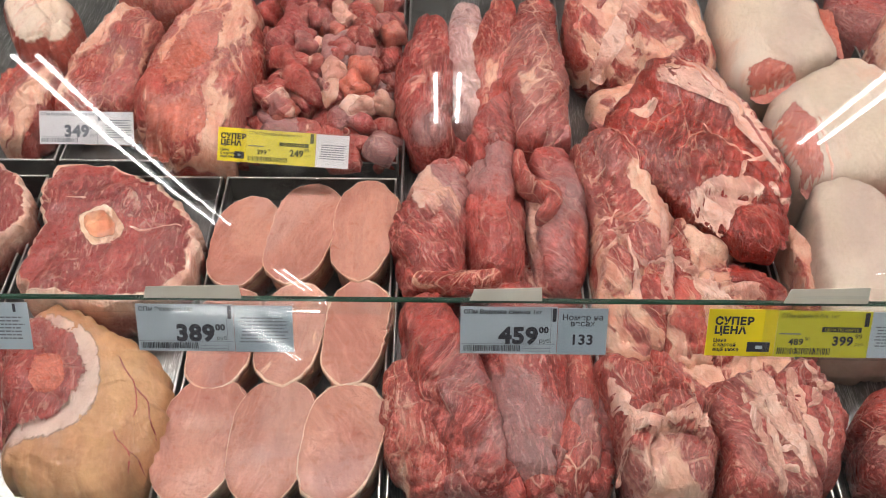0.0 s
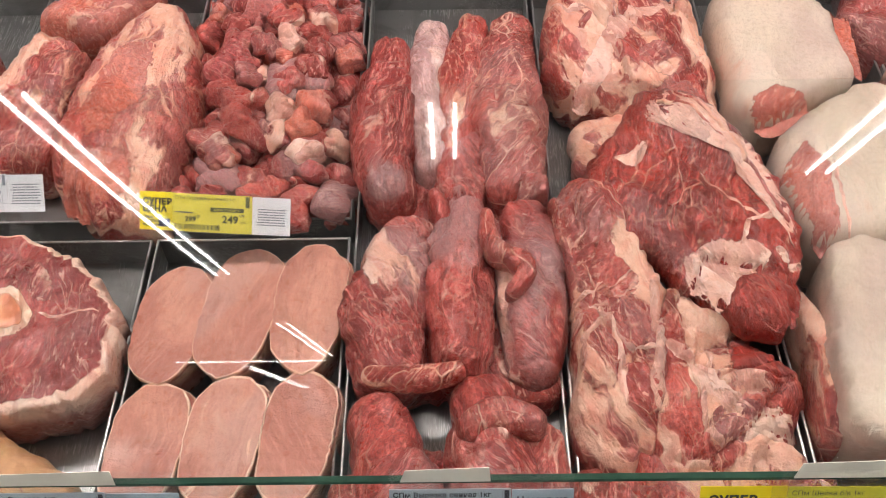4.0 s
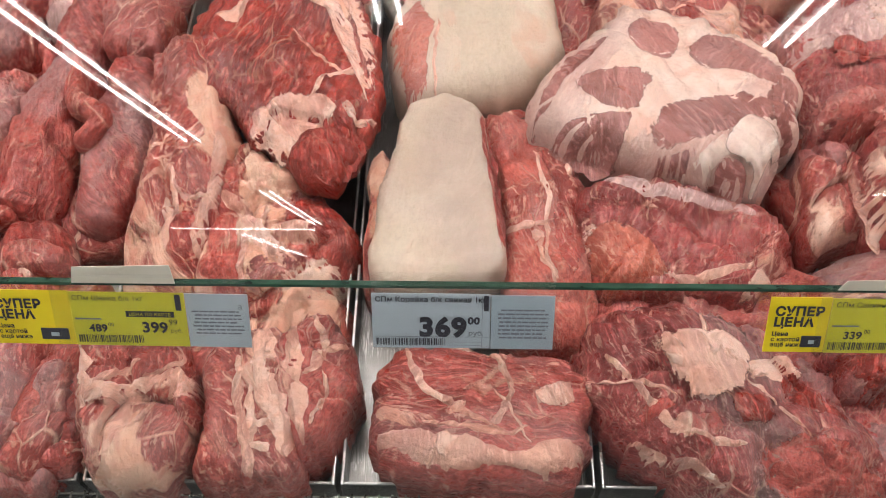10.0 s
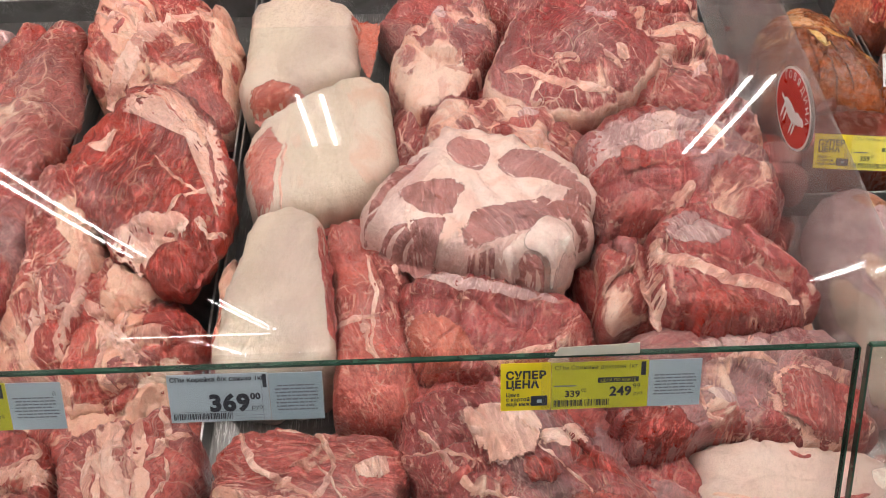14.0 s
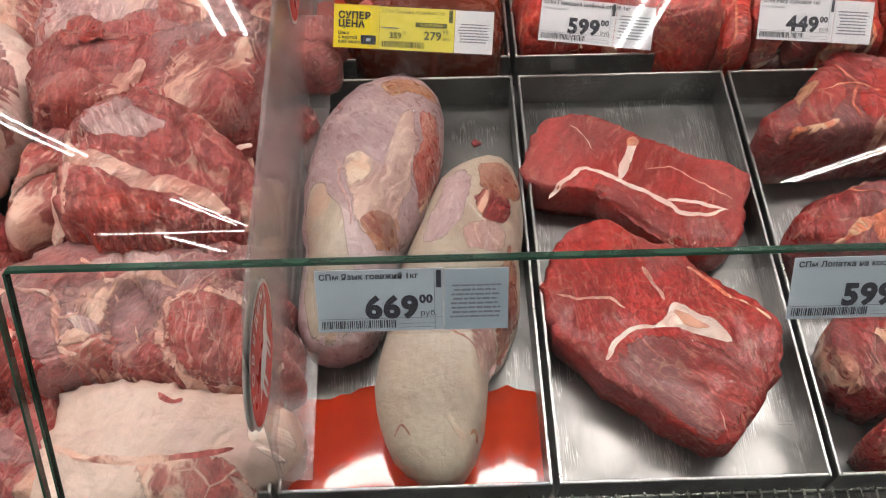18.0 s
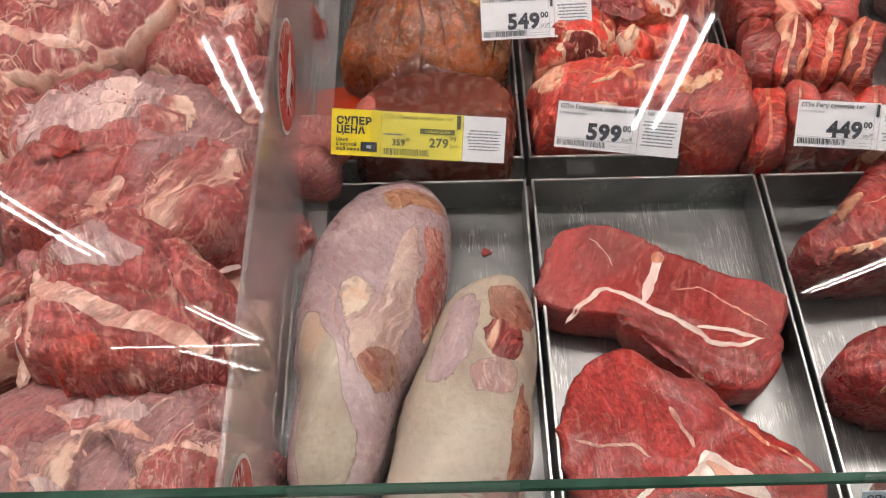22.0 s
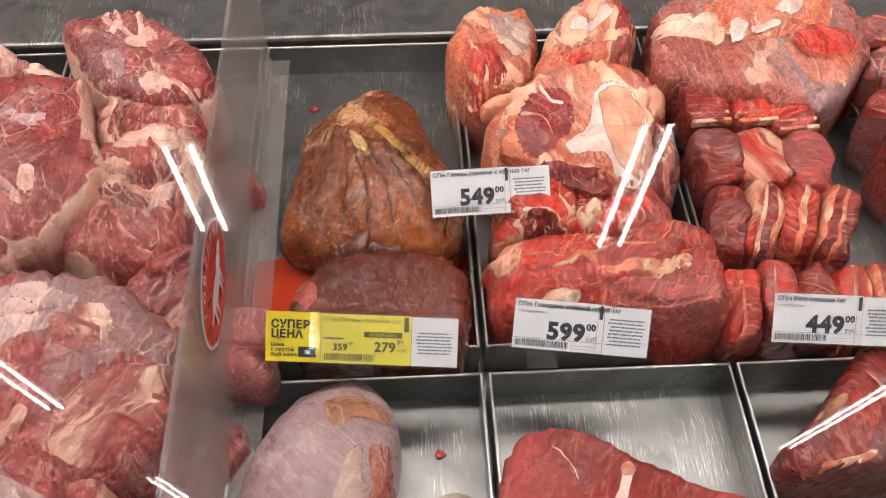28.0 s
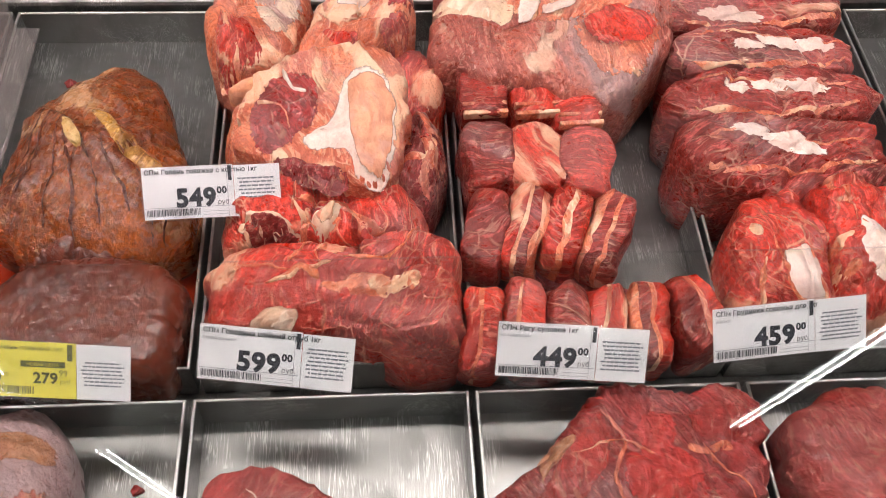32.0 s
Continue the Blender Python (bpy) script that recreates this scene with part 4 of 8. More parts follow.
for i, (a, b) in enumerate(((XL, JOINT - 0.004), (JOINT + 0.005, XR))):
    up = pane("window_%d" % (i + 1), a, b, -0.012, GLASS_TOP[i], 0.0012, -0.008, glass, "clear leaning upper glass of the meat counter")
    low = pane("window_%d" % (i + 3), a, b, -0.30, 0.0, 0.006, 0.0, glass_low, "clear leaning lower glass with a green top edge")
    e = part("top_edge", boxed((a, 0.0002, -0.0058), (b, 0.0018, -0.0004)), glass_edge, low, "polished dark green glass edge")
    for x, s in ((a, 1), (b, -1)):
        if abs(x - JOINT) < 0.01:
            part("side_edge", boxed((min(x, x - s * 0.0014), -0.30, -0.0058), (max(x, x - s * 0.0014), 0.0, -0.0004)), glass_edge, low, "dark green glass edge")
            f = part("side_edge", bent_sheet(min(x, x - s * 0.0008), max(x, x - s * 0.0008), 0.0, GLASS_TOP[i], 0.0056, -0.0082), clip_plastic, up)
            f.visible_shadow = False

# ---- trays ----
def tray(x0, x1, y0, y1, label, rim=RIM):
    """A folded steel tray: floor, four walls, a narrow turned rim, each a part."""
    w, d = x1 - x0, y1 - y0
    ob = empty("meat_tray", pose(x0, y0, 0), label, "tray", "steel meat trays")
    g = 0.0024
    part("tray_floor", boxed((g, g, 0.7037), (w - g, d - g, FLOOR_Z)), tray_steel, ob)
    for nm, lo, hi in (("side_wall", (g, g, 0.7037), (g + 0.0016, d - g, rim)), ("side_wall", (w - g - 0.0016, g, 0.7037), (w - g, d - g, rim)),
                       ("front_wall", (g + 0.0017, g, 0.7037), (w - g - 0.0017, g + 0.0016, rim)), ("back_wall", (g + 0.0017, d - g - 0.0016, 0.7037), (w - g - 0.0017, d - g, rim))):
        part(nm, boxed(lo, hi), tray_steel, ob)
    b = 0.0024
    for lo, hi in (((g, g, rim), (g + b, d - g, rim + 0.0022)), ((w - g - b, g, rim), (w - g, d - g, rim + 0.0022)),
                   ((g + b, g, rim), (w - g - b, g + b, rim + 0.0022)), ((g + b, d - g - b, rim), (w - g - b, d - g, rim + 0.0022))):
        part("rim", boxed(lo, hi, 0.0008), rim_steel, ob)
    return ob


def col(k):
    return X0 + PITCH * k


for k in (-3, -2, -1):
    tray(col(k), col(k + 1), *FRONT_Y, "shallow steel tray holding pork cuts beside the glass")
    tray(col(k), col(k + 1), *BACK_Y, "shallow steel tray holding pork in the rear row")
for k in range(0, 5):
    tray(col(k), col(k + 1), FRONT_Y[0], BACK_Y[1], "long shallow steel tray heaped with pork cuts")
for k in range(5, 10):
    tray(col(k), col(k + 1), *FRONT_Y, "shallow steel tray with beef cuts beside the glass")
    tray(col(k), col(k + 1), *BACK_Y, "shallow steel tray with beef in the rear row")


def pool(x0, x1, y0, y1, z, label, seed, thick=0.003):
    """A puddle of juice that lies on a tray floor, with an uneven far edge."""
    bm = bmesh.new()
    n = 26
    low = [bm.verts.new((x0 + (x1 - x0) * i / n, y0, z)) for i in range(n + 1)]
    mid = [bm.verts.new((v.co.x, y0 + (y1 - y0) * 0.9, z)) for v in low]
    far = [bm.verts.new((v.co.x, y1 + 0.02 * noise.noise(Vector((v.co.x * 22, seed, 0))) + 0.008 * noise.noise(Vector((v.co.x * 70, seed, 2))), z - thick)) for v in low]
    for a, b in ((low, mid), (mid, far)):
        for i in range(n):
            bm.faces.new((a[i], a[i + 1], b[i + 1], b[i]))
    return tagged(finish("juice_pool", bm, juice), label, "juice", kind="stuff")


pool(col(5) + 0.0042, col(6) - 0.0042, FRONT_Y[0] + 0.0042, 0.435, FLOOR_Z + 0.004, "bright red meat juice in a steel tray under beef tongues", 3.0)
pool(col(5) + 0.0042, col(6) - 0.0042, BACK_Y[0] + 0.0042, 0.885, FLOOR_Z + 0.005, "dark red juice in a steel tray round beef liver", 9.0)

# ---- air grille in front of the trays ----
grille = empty("air_grille", pose(0, 0, 0), "steel wire air grille along the front of the meat trays", "grille")
CELL = 0.0104


def wire(name, a, b, r, seg=6):
    bm = bmesh.new()
    d = Vector(b) - Vector(a)
    bmesh.ops.create_cone(bm, cap_ends=True, segments=seg, radius1=r, radius2=r, depth=d.length)
    bmesh.ops.transform(bm, matrix=Matrix.Translation((Vector(a) + Vector(b)) / 2) @ d.to_track_quat("Z", "Y").to_matrix().to_4x4(), verts=bm.verts)
    return part(name, bm, wire_steel, grille, "", True)


for i in range(5):
    y = 0.3015 + i * 0.0088
    wire("long_wire", (XL, y, 0.7330), (XR, y, 0.7330), 0.00085)
first = wire("cross_wire", (-0.70, 0.2995, 0.7346), (-0.70, 0.3385, 0.7346), 0.00085)
for i in range(1, 268):
    c = first.copy()
    c.location.x = i * CELL
    scene.collection.objects.link(c)


# ---- writing and price tags ----
def lettering(text, size, mat, parent, x, y, z=0.0005, align="LEFT", name="lettering", squash=1.0, bold=0.0):
    cu = bpy.data.curves.new(name, "FONT")
    cu.body, cu.size, cu.align_x = text, size, align
    cu.resolution_u, cu.offset = 3, bold
    cu.space_character = 1.0 + (1.7 * bold / size if bold else 0.0)
    tmp = bpy.data.objects.new(name, cu)
    scene.collection.objects.link(tmp)
    me = bpy.data.meshes.new_from_object(tmp.evaluated_get(bpy.context.evaluated_depsgraph_get()))
    bpy.data.objects.remove(tmp)
    bpy.data.curves.remove(cu)
    me.materials.clear()
    me.materials.append(mat)
    for v in me.vertices:
        v.co.x *= squash
    ob = new(name, me)
    ob.parent = parent
    ob.location = (x, y, z)
    return ob


def bars(name, rects, mat, parent, z=0.0005):
    bm = bmesh.new()
    for x0, y0, x1, y1 in rects:
        vs = [bm.verts.new(p) for p in ((x0, y0, z), (x1, y0, z), (x1, y1, z), (x0, y1, z))]
        bm.faces.new(vs)
    return part(name, bm, mat, parent)


def card(parent, x0, x1, h, mat, name="card", y0=0.0, z=0.0, bow=0.0):
    return part(name, boxed((x0, y0, -0.0005 + z), (x1, y0 + h, z), 0.0), mat, parent)


def barcode(parent, x0, x1, y0, y1, mat, seed):
    rng = random.Random(seed)
    rects, x = [], x0
    while x < x1:
        w = rng.choice((0.0003, 0.0005, 0.0008))
        rects.append((x, y0, min(x + w, x1), y1))
        x += w + rng.choice((0.0003, 0.0005, 0.0007))
    bars("barcode", rects, mat, parent)


def small_print(parent, x0, x1, y0, y1, rows, mat, seed):
    rng = random.Random(seed)
    rects = []
    for i in range(rows):
        y = y1 - (i + 1) * (y1 - y0) / rows
        k = x0 + rng.uniform(0, 0.1) * (x1 - x0)
        end = x1 - rng.uniform(0, 0.12) * (x1 - x0)
        while k < end:
            w = rng.uniform(0.0015, 0.005)
            rects.append((k, y, min(k + w, end), y + (y1 - y0) / rows * 0.42))
            k += w + 0.0006
    bars("small_print", rects, mat, parent)


def price_tag(m, title, price, cents, w=0.099, h=0.036, papers=None, sub="", side="", label="", seed=1, flap=0.0, group="price tags", split=0.66, fade=None):
    """A plain price tag: main card, side card, clear sleeve, lettering, barcode."""
    papers = papers or (paper_white, paper_white)
    dark = fade or ink
    ob = empty("price_tag", m, label, "price tag", group)
    a = w * split
    card(ob, 0, a, h, papers[0])
    card(ob, a + 0.0004, w, h * 0.985, papers[1], "side_card", -0.0002, 0.0001)
    s = part("sleeve", boxed((-0.0012, -0.0014, 0.0008), (w + 0.0012, h + 0.0012, 0.0012)), clip_plastic, ob, "clear plastic sleeve")
    s.visible_shadow = False
    lettering(title, h * 0.125, dark, ob, 0.0020, h * 0.86, squash=0.98, bold=0.00012)
    if sub:
        lettering(sub, h * 0.09, ink_grey, ob, 0.0018, h * 0.735)
    lettering(price, h * 0.48, dark, ob, a * 0.80, h * 0.235, align="RIGHT", name="price", bold=0.0008 if papers else 0.00045)
    lettering(cents, h * 0.18, dark, ob, a * 0.812, h * 0.46, name="price", bold=0.0003)
    lettering("руб.", h * 0.125, dark, ob, a * 0.815, h * 0.25, name="lettering")
    barcode(ob, 0.002, a * 0.62, h * 0.06, h * 0.19, dark, seed)
    bars("rule", [(0.001, h * 0.215, a - 0.001, h * 0.223), (a * 0.93, h * 0.02, a * 0.934, h * 0.98), (a * 0.65, h * 0.12, a * 0.93, h * 0.126), (a * 0.65, h * 0.06, a * 0.93, h * 0.066)], ink_grey, ob)
    bars("marker", [(a * 0.945, h * 0.70, a * 0.985, h * 0.98)], dark, ob)
    if side:
        words = side.split("|")
        lettering(words[0], h * 0.17, dark, ob, (a + w) / 2, h * 0.74, align="CENTER", bold=0.0001)
        lettering(words[1], h * 0.17, dark, ob, (a + w) / 2, h * 0.61, align="CENTER", bold=0.0001)
        lettering(words[2], h * 0.30, dark, ob, (a + w) / 2, h * 0.22, align="CENTER", name="price", bold=0.0003)
    else:
        small_print(ob, a + 0.003, w - 0.003, h * 0.2, h * 0.78, 8, ink_grey, seed + 50)
    return ob


def super_tag(m, title, old, price, note, x_card, x_side, w, h=0.036, papers=None, label="", seed=1, group="price tags", fade=None, letter=""):
    """A yellow offer tag: banner card, tinted main card, side card."""
    banner, main, side = papers
    dark = fade or ink
    ob = empty("offer_tag", m, label, "price tag", group)
    card(ob, 0, x_card, h * 1.0, banner, "banner_card", 0.0, 0.0)
    card(ob, x_card + 0.0003, x_side, h * 0.99, main, "card", 0.0, 0.0003)
    card(ob, x_side + 0.0003, w, h * 0.98, side, "side_card", 0.0, 0.0002)
    s = part("sleeve", boxed((x_card * 0.8, -0.0014, 0.0014), (w + 0.0012, h + 0.0012, 0.0018)), clip_plastic, ob, "clear plastic sleeve")
    s.visible_shadow = False
    lettering("СУПЕР", h * 0.22, ink, ob, x_card * 0.1, h * 0.68, bold=0.00035)
    lettering("ЦЕНА", h * 0.22, ink, ob, x_card * 0.1, h * 0.485, bold=0.00035)
    for i, t in enumerate(("Цена", "с картой", "ещё ниже")):
        lettering(t, h * 0.105, ink, ob, x_card * 0.1, h * (0.31 - 0.1 * i), bold=0.0001)
    part("card_picture", boxed((x_card * 0.60, h * 0.10, 0.0), (x_card * 0.93, h * 0.31, 0.0008), 0.0003), ink, ob, "dark green bank card printed on the banner")
    bars("card_mark", [(x_card * 0.72, h * 0.17, x_card * 0.82, h * 0.24)], paper_shaded_blue2, ob, 0.001)
    a = x_side - x_card
    z = 0.0009
    lettering(title, h * 0.125, dark, ob, x_card + 0.002, h * 0.845, z)
    bars("note_field", [(x_card + a * 0.48, h * 0.55, x_card + a * 0.90, h * 0.66)], dark, ob, z)
    lettering(note, h * 0.085, main, ob, x_card + a * 0.69, h * 0.575, z + 0.0003, align="CENTER")
    lettering(old[0], h * 0.19, dark, ob, x_card + a * 0.30, h * 0.27, z, align="RIGHT", name="price", bold=0.0002)
    lettering(old[1], h * 0.1, dark, ob, x_card + a * 0.31, h * 0.37, z, name="price")
    lettering(price[0], h * 0.27, dark, ob, x_card + a * 0.83, h * 0.27, z, align="RIGHT", name="price", bold=0.0003)
    lettering(price[1], h * 0.15, dark, ob, x_card + a * 0.84, h * 0.41, z, name="price")
    lettering("руб.", h * 0.1, dark, ob, x_card + a * 0.85, h * 0.27, z)
    bars("old_price_rule", [(x_card + a * 0.03, h * 0.49, x_card + a * 0.26, h * 0.52)], ink_grey, ob, z)
    barcode(ob, x_card + 0.002, x_card + a * 0.6, h * 0.06, h * 0.2, dark, seed)
    bars("marker", [(x_side - a * 0.08, h * 0.68, x_side - a * 0.03, h * 0.97)], dark, ob, z)
    small_print(ob, x_side + 0.003, w - 0.003, h * 0.25, h * 0.72, 7, ink_grey, seed + 9)
    if letter:
        lettering(letter, h * 0.15, ink_grey, ob, w - 0.006, h * 0.72, z)
    return ob


def on_glass(x, h=0.0345, roll=0.0):
    """A pose on the face of the lower glass, the tag's top at the glass edge."""
    return pose(0, EDGE_Y, EDGE_Z, SLOPE, 0, 0) @ pose(x, -h - 0.0012, 0.0030, 0, 0, roll)


def flap(x0, x1, paper_to, height=0.0125):
    """The clear hook of a tag folded over the glass edge, with a paper end in it."""
    ob = empty("tag_hook", pose(0, EDGE_Y, EDGE_Z, SLOPE, 0, 0), "clear plastic tag hook folded over the edge of the glass", "tag hook", "tag hooks")
    f = part("hook", boxed((x0, -0.003, 0.0012), (x1, 0.0026, 0.0017)), clip_plastic, ob, "clear plastic fold")
    f.visible_shadow = False
    bm = bmesh.new()
    rows = [[bm.verts.new((x, y, z)) for x in (x0, (x0 + x1) / 2, x1)] for y, z in ((0.0026, 0.0015), (0.008, 0.0032), (height, 0.0038))]
    for a, b in zip(rows, rows[1:]):
        for i in range(2):
            bm.faces.new((a[i], a[i + 1], b[i + 1], b[i]))
    f2 = part("fold", bm, clip_plastic, ob)
    f2.visible_shadow = False
    if paper_to:
        bm = bmesh.new()
        k = [bm.verts.new(p) for p in ((x0 + 0.006, 0.0028, 0.0020), (paper_to, 0.0028, 0.0020), (paper_to - 0.001, height + 0.001, 0.0046), (x0 + 0.009, height - 0.0006, 0.0046))]
        q = [bm.verts.new(v.co + Vector((0, 0, -0.0005))) for v in k]
        bm.faces.new(k)
        bm.faces.new(list(reversed(q)))
        for i in range(4):
            j = (i + 1) % 4
            bm.faces.new((k[i], q[i], q[j], k[j]))
        part("paper_slip", bm, paper_cream, ob, "cream paper slip")


# tags on the glass: their shade is in the paper colour
SHADE = (paper_shaded_blue, paper_shaded_blue2)
FT = "paper price tag with blue-grey painted shade, clear sleeve, on the glass"
plain_tag = empty("price_tag", on_glass(-0.356), FT, "price tag", "price tags")
card(plain_tag, 0, 0.076, 0.0345, paper_shaded_blue)
small_print(plain_tag, 0.044, 0.073, 0.008, 0.026, 7, ink_grey, 77)
bars("marker", [(0.066, 0.028, 0.068, 0.034)], ink, plain_tag)
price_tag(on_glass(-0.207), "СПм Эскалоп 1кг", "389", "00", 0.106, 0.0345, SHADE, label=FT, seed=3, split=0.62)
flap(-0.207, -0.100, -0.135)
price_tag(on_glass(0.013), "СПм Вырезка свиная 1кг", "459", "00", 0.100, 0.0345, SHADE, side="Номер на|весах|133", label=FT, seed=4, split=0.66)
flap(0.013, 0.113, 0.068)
LEMON = (paper_yellow, paper_lemon, paper_shaded_blue)
super_tag(on_glass(0.181, roll=-0.4), "СПм Шейка б/к 1кг", ("489", "00"), ("399", "99"), "ЦЕНА ПО КАРТЕ", 0.047, 0.111, 0.146, 0.0345, LEMON, "yellow offer price tag, side card painted blue-grey for shade", 5, letter="а")
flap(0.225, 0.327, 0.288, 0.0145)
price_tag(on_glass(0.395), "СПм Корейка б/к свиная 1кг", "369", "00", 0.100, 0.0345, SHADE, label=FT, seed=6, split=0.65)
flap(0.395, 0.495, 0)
super_tag(on_glass(0.611), "СПм Свинина духовая 1кг", ("339", "00"), ("249", "99"), "ЦЕНА ПО КАРТЕ", 0.033, 0.097, 0.132, 0.0345, LEMON, "yellow offer price tag, side card painted blue-grey for shade", 7)
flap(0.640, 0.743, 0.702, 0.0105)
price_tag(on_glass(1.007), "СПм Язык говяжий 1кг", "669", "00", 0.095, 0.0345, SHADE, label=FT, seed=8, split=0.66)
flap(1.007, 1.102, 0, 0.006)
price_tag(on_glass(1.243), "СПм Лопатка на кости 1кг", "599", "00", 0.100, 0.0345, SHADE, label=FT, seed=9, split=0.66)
flap(1.243, 1.343, 0, 0.006)

BT = "white paper price tag in a clear holder on a tray edge"


def standing(x, y, z, lean=45, yaw=0.0, roll=0.0):
    return pose(x, y, z, lean, 0, yaw) @ pose(0, 0, 0, 0, 0, roll)


def holder(x, y, z):
    """The clear plastic foot that clips a tag to the rim of a tray."""
    ob = empty("tag_holder", pose(x, y, z), "clear plastic tag holder clipped to a tray rim", "tag holder", "tag holders")
    for nm, lo, hi in (("stem", (-0.008, -0.002, -0.03), (0.008, 0.0, 0.016)), ("foot", (-0.012, -0.012, -0.032), (0.012, 0.004, -0.030)), ("jaw", (-0.006, 0.0002, -0.012), (0.006, 0.012, -0.010))):
        p = part(nm, boxed(lo, hi, 0.0005), clip_plastic, ob)
        p.visible_shadow = False


price_tag(standing(-0.442, 0.731, 0.800), "СПм Корейка на кости 1кг", "349", "00", 0.103, 0.036, label=BT, seed=12, split=0.66, fade=ink_grey)
super_tag(standing(-0.244, 0.708, 0.800, 45, -2, -2), "СПм Поджарка свиная 1кг", ("299", "00"), ("249", "99"), "ЦЕНА ПО КАРТЕ", 0.031, 0.106, 0.142, 0.036, (paper_yellow, paper_bright, paper_white), "yellow offer price tag with a white side card", 13, fade=ink_olive)
super_tag(standing(0.985, 0.724, 0.800, 45, -3, -2), "СПм Печень говяжья 1кг", ("359", "00"), ("279", "99"), "НОВАЯ ЦЕНА", 0.040, 0.106, 0.140, 0.037, (paper_yellow, paper_bright, paper_white), "yellow offer price tag with a white side card", 14, fade=ink_olive)
price_tag(standing(1.166, 0.727, 0.800, 45, -5, -3), "СПм Говядина шейный отруб 1кг", "599", "00", 0.100, 0.037, sub="охлажденная", label=BT, seed=15)
price_tag(standing(1.114, 0.862, 0.790, 42, 1, 1), "СПм Голень говяжья с костью 1кг", "549", "00", 0.100, 0.0385, label="white paper price tag in a clear sleeve resting on beef shanks", seed=16)
price_tag(standing(1.360, 0.722, 0.800, 45, -3, -2), "СПм Рагу суповое 1кг", "449", "00", 0.100, 0.037, sub="из говядины", label=BT, seed=17)
price_tag(standing(1.509, 0.726, 0.800, 45, 3, 2), "СПм Грудинка говяжья для 1кг", "459", "00", 0.108, 0.037, sub="жарки", label=BT, seed=18)
for hx in (-0.385, -0.170, 1.050, 1.195, 1.385, 1.555):
    holder(hx, 0.7475, 0.7835)

# ---- divider between pork and beef ----
divider = empty("divider_plate", pose(DIV_X, 0, 0), "frosted clear acrylic plate dividing pork from beef", "divider")
bm = bmesh.new()
prof = [(0.352, 0.7445), (1.120, 0.7445), (1.120, 0.820), (1.02, 0.914), (0.400, 0.914), (0.376, 0.90)]
for s in (-0.0016, 0.0016):
    bm.faces.new([bm.verts.new((s, y, z)) for y, z in prof])
bm.verts.ensure_lookup_table()
n = len(prof)
for i in range(n):
    j = (i + 1) % n
    bm.faces.new((bm.verts[i], bm.verts[j], bm.verts[n + j], bm.verts[n + i]))
plate = part("plate", bm, acrylic, divider)
plate.visible_shadow = False
part("foot", boxed((0.0018, 0.352, 0.7445), (0.022, 1.118, 0.7462)), acrylic, divider, "turned acrylic foot").visible_shadow = False


def sticker(y, z, side):
    """Oval red sticker with a pale animal shape and a word round its top; side: the face of the plate it is on."""
    ob = empty("round_sticker", pose(DIV_X + 0.0020 * side, y, z) @ pose(0, 0, 0, 90, 0, 90 * side), "red oval sticker with a white animal shape on the acrylic plate", "sticker", "stickers")
    for nm, r, mat, zz in (("border", 1.0, white_film, 0.0), ("face", 0.94, red_film, 0.0004)):
        bm = bmesh.new()
        bmesh.ops.create_circle(bm, cap_ends=True, segments=48, radius=1.0)
        for v in bm.verts:
            v.co = Vector((v.co.x * 0.050 * r, v.co.y * 0.038 * r, zz))
        part(nm, bm, mat, ob)
    bm = bmesh.new()
    for i, (cx, cy, rx, ry) in enumerate(((-0.002, -0.005, 0.021, 0.0075), (0.018, 0.001, 0.009, 0.006), (0.027, 0.005, 0.006, 0.004), (-0.018, -0.016, 0.0022, 0.011), (-0.010, -0.016, 0.002, 0.010), (0.010, -0.015, 0.002, 0.011), (0.016, -0.013, 0.002, 0.010), (-0.026, -0.006, 0.006, 0.0016))):
        r = bmesh.ops.create_circle(bm, cap_ends=True, segments=20, radius=1.0)
        for v in r["verts"]:
            v.co = Vector((cx + v.co.x * rx, cy + v.co.y * ry, 0.0008 + i * 0.00003))
    part("animal_shape", bm, white_film, ob, "plain white animal shape")
    for i, ch in enumerate("ГОВЯДИНА"):
        a = radians(152 - i * 17.7)
        le = lettering(ch, 0.0112, white_film, ob, 0, 0, 0.0009, align="CENTER", bold=0.0003)
        le.matrix_local = Matrix.Translation((0.0375 * math.cos(a), 0.0262 * math.sin(a), 0.0009)) @ Matrix.Rotation(math.atan2(math.sin(a) * 0.050, math.cos(a) * 0.038) - math.pi / 2, 4, "Z")


for sy in (0.751, 0.394):
    for side in (1, -1):
        sticker(sy, 0.862, side)

# ---- pork, front and rear trays ----
def cut(name, label, *a, **k):
    return Cut(name, label, k.pop("category", "meat"), *a, **k)


# hams, far end of the pork
ham = cut("ham_slice", "thick slice of raw ham with rind and a round bone", -0.348, 0.622, 0.785, (9.2, 8.5, 7.9, 7.6, 8.1, 8.9, 10.6, 12.3, 10.7, 7.9, 7.3, 7.9, 9.4, 9.9, 9.0, 9.1, 9.3, 10.5, 11.4, 10.4), pork_ham, None, 9, 0.5, 1)
ham.region("bone", ((-0.384, 0.635), (-0.376, 0.652), (-0.355, 0.657), (-0.329, 0.630), (-0.332, 0.605), (-0.358, 0.598)), bone, 0.003, "round cut bone")
ham.region("marrow", ((-0.376, 0.634), (-0.369, 0.646), (-0.354, 0.647), (-0.338, 0.629), (-0.339, 0.612), (-0.359, 0.608)), marrow, 0.004)
ham.region("muscle", ((-0.414, 0.686), (-0.376, 0.698), (-0.330, 0.677), (-0.306, 0.638), (-0.326, 0.638), (-0.355, 0.661), (-0.390, 0.662)), pork_dark, 0.0015, "darker muscle")
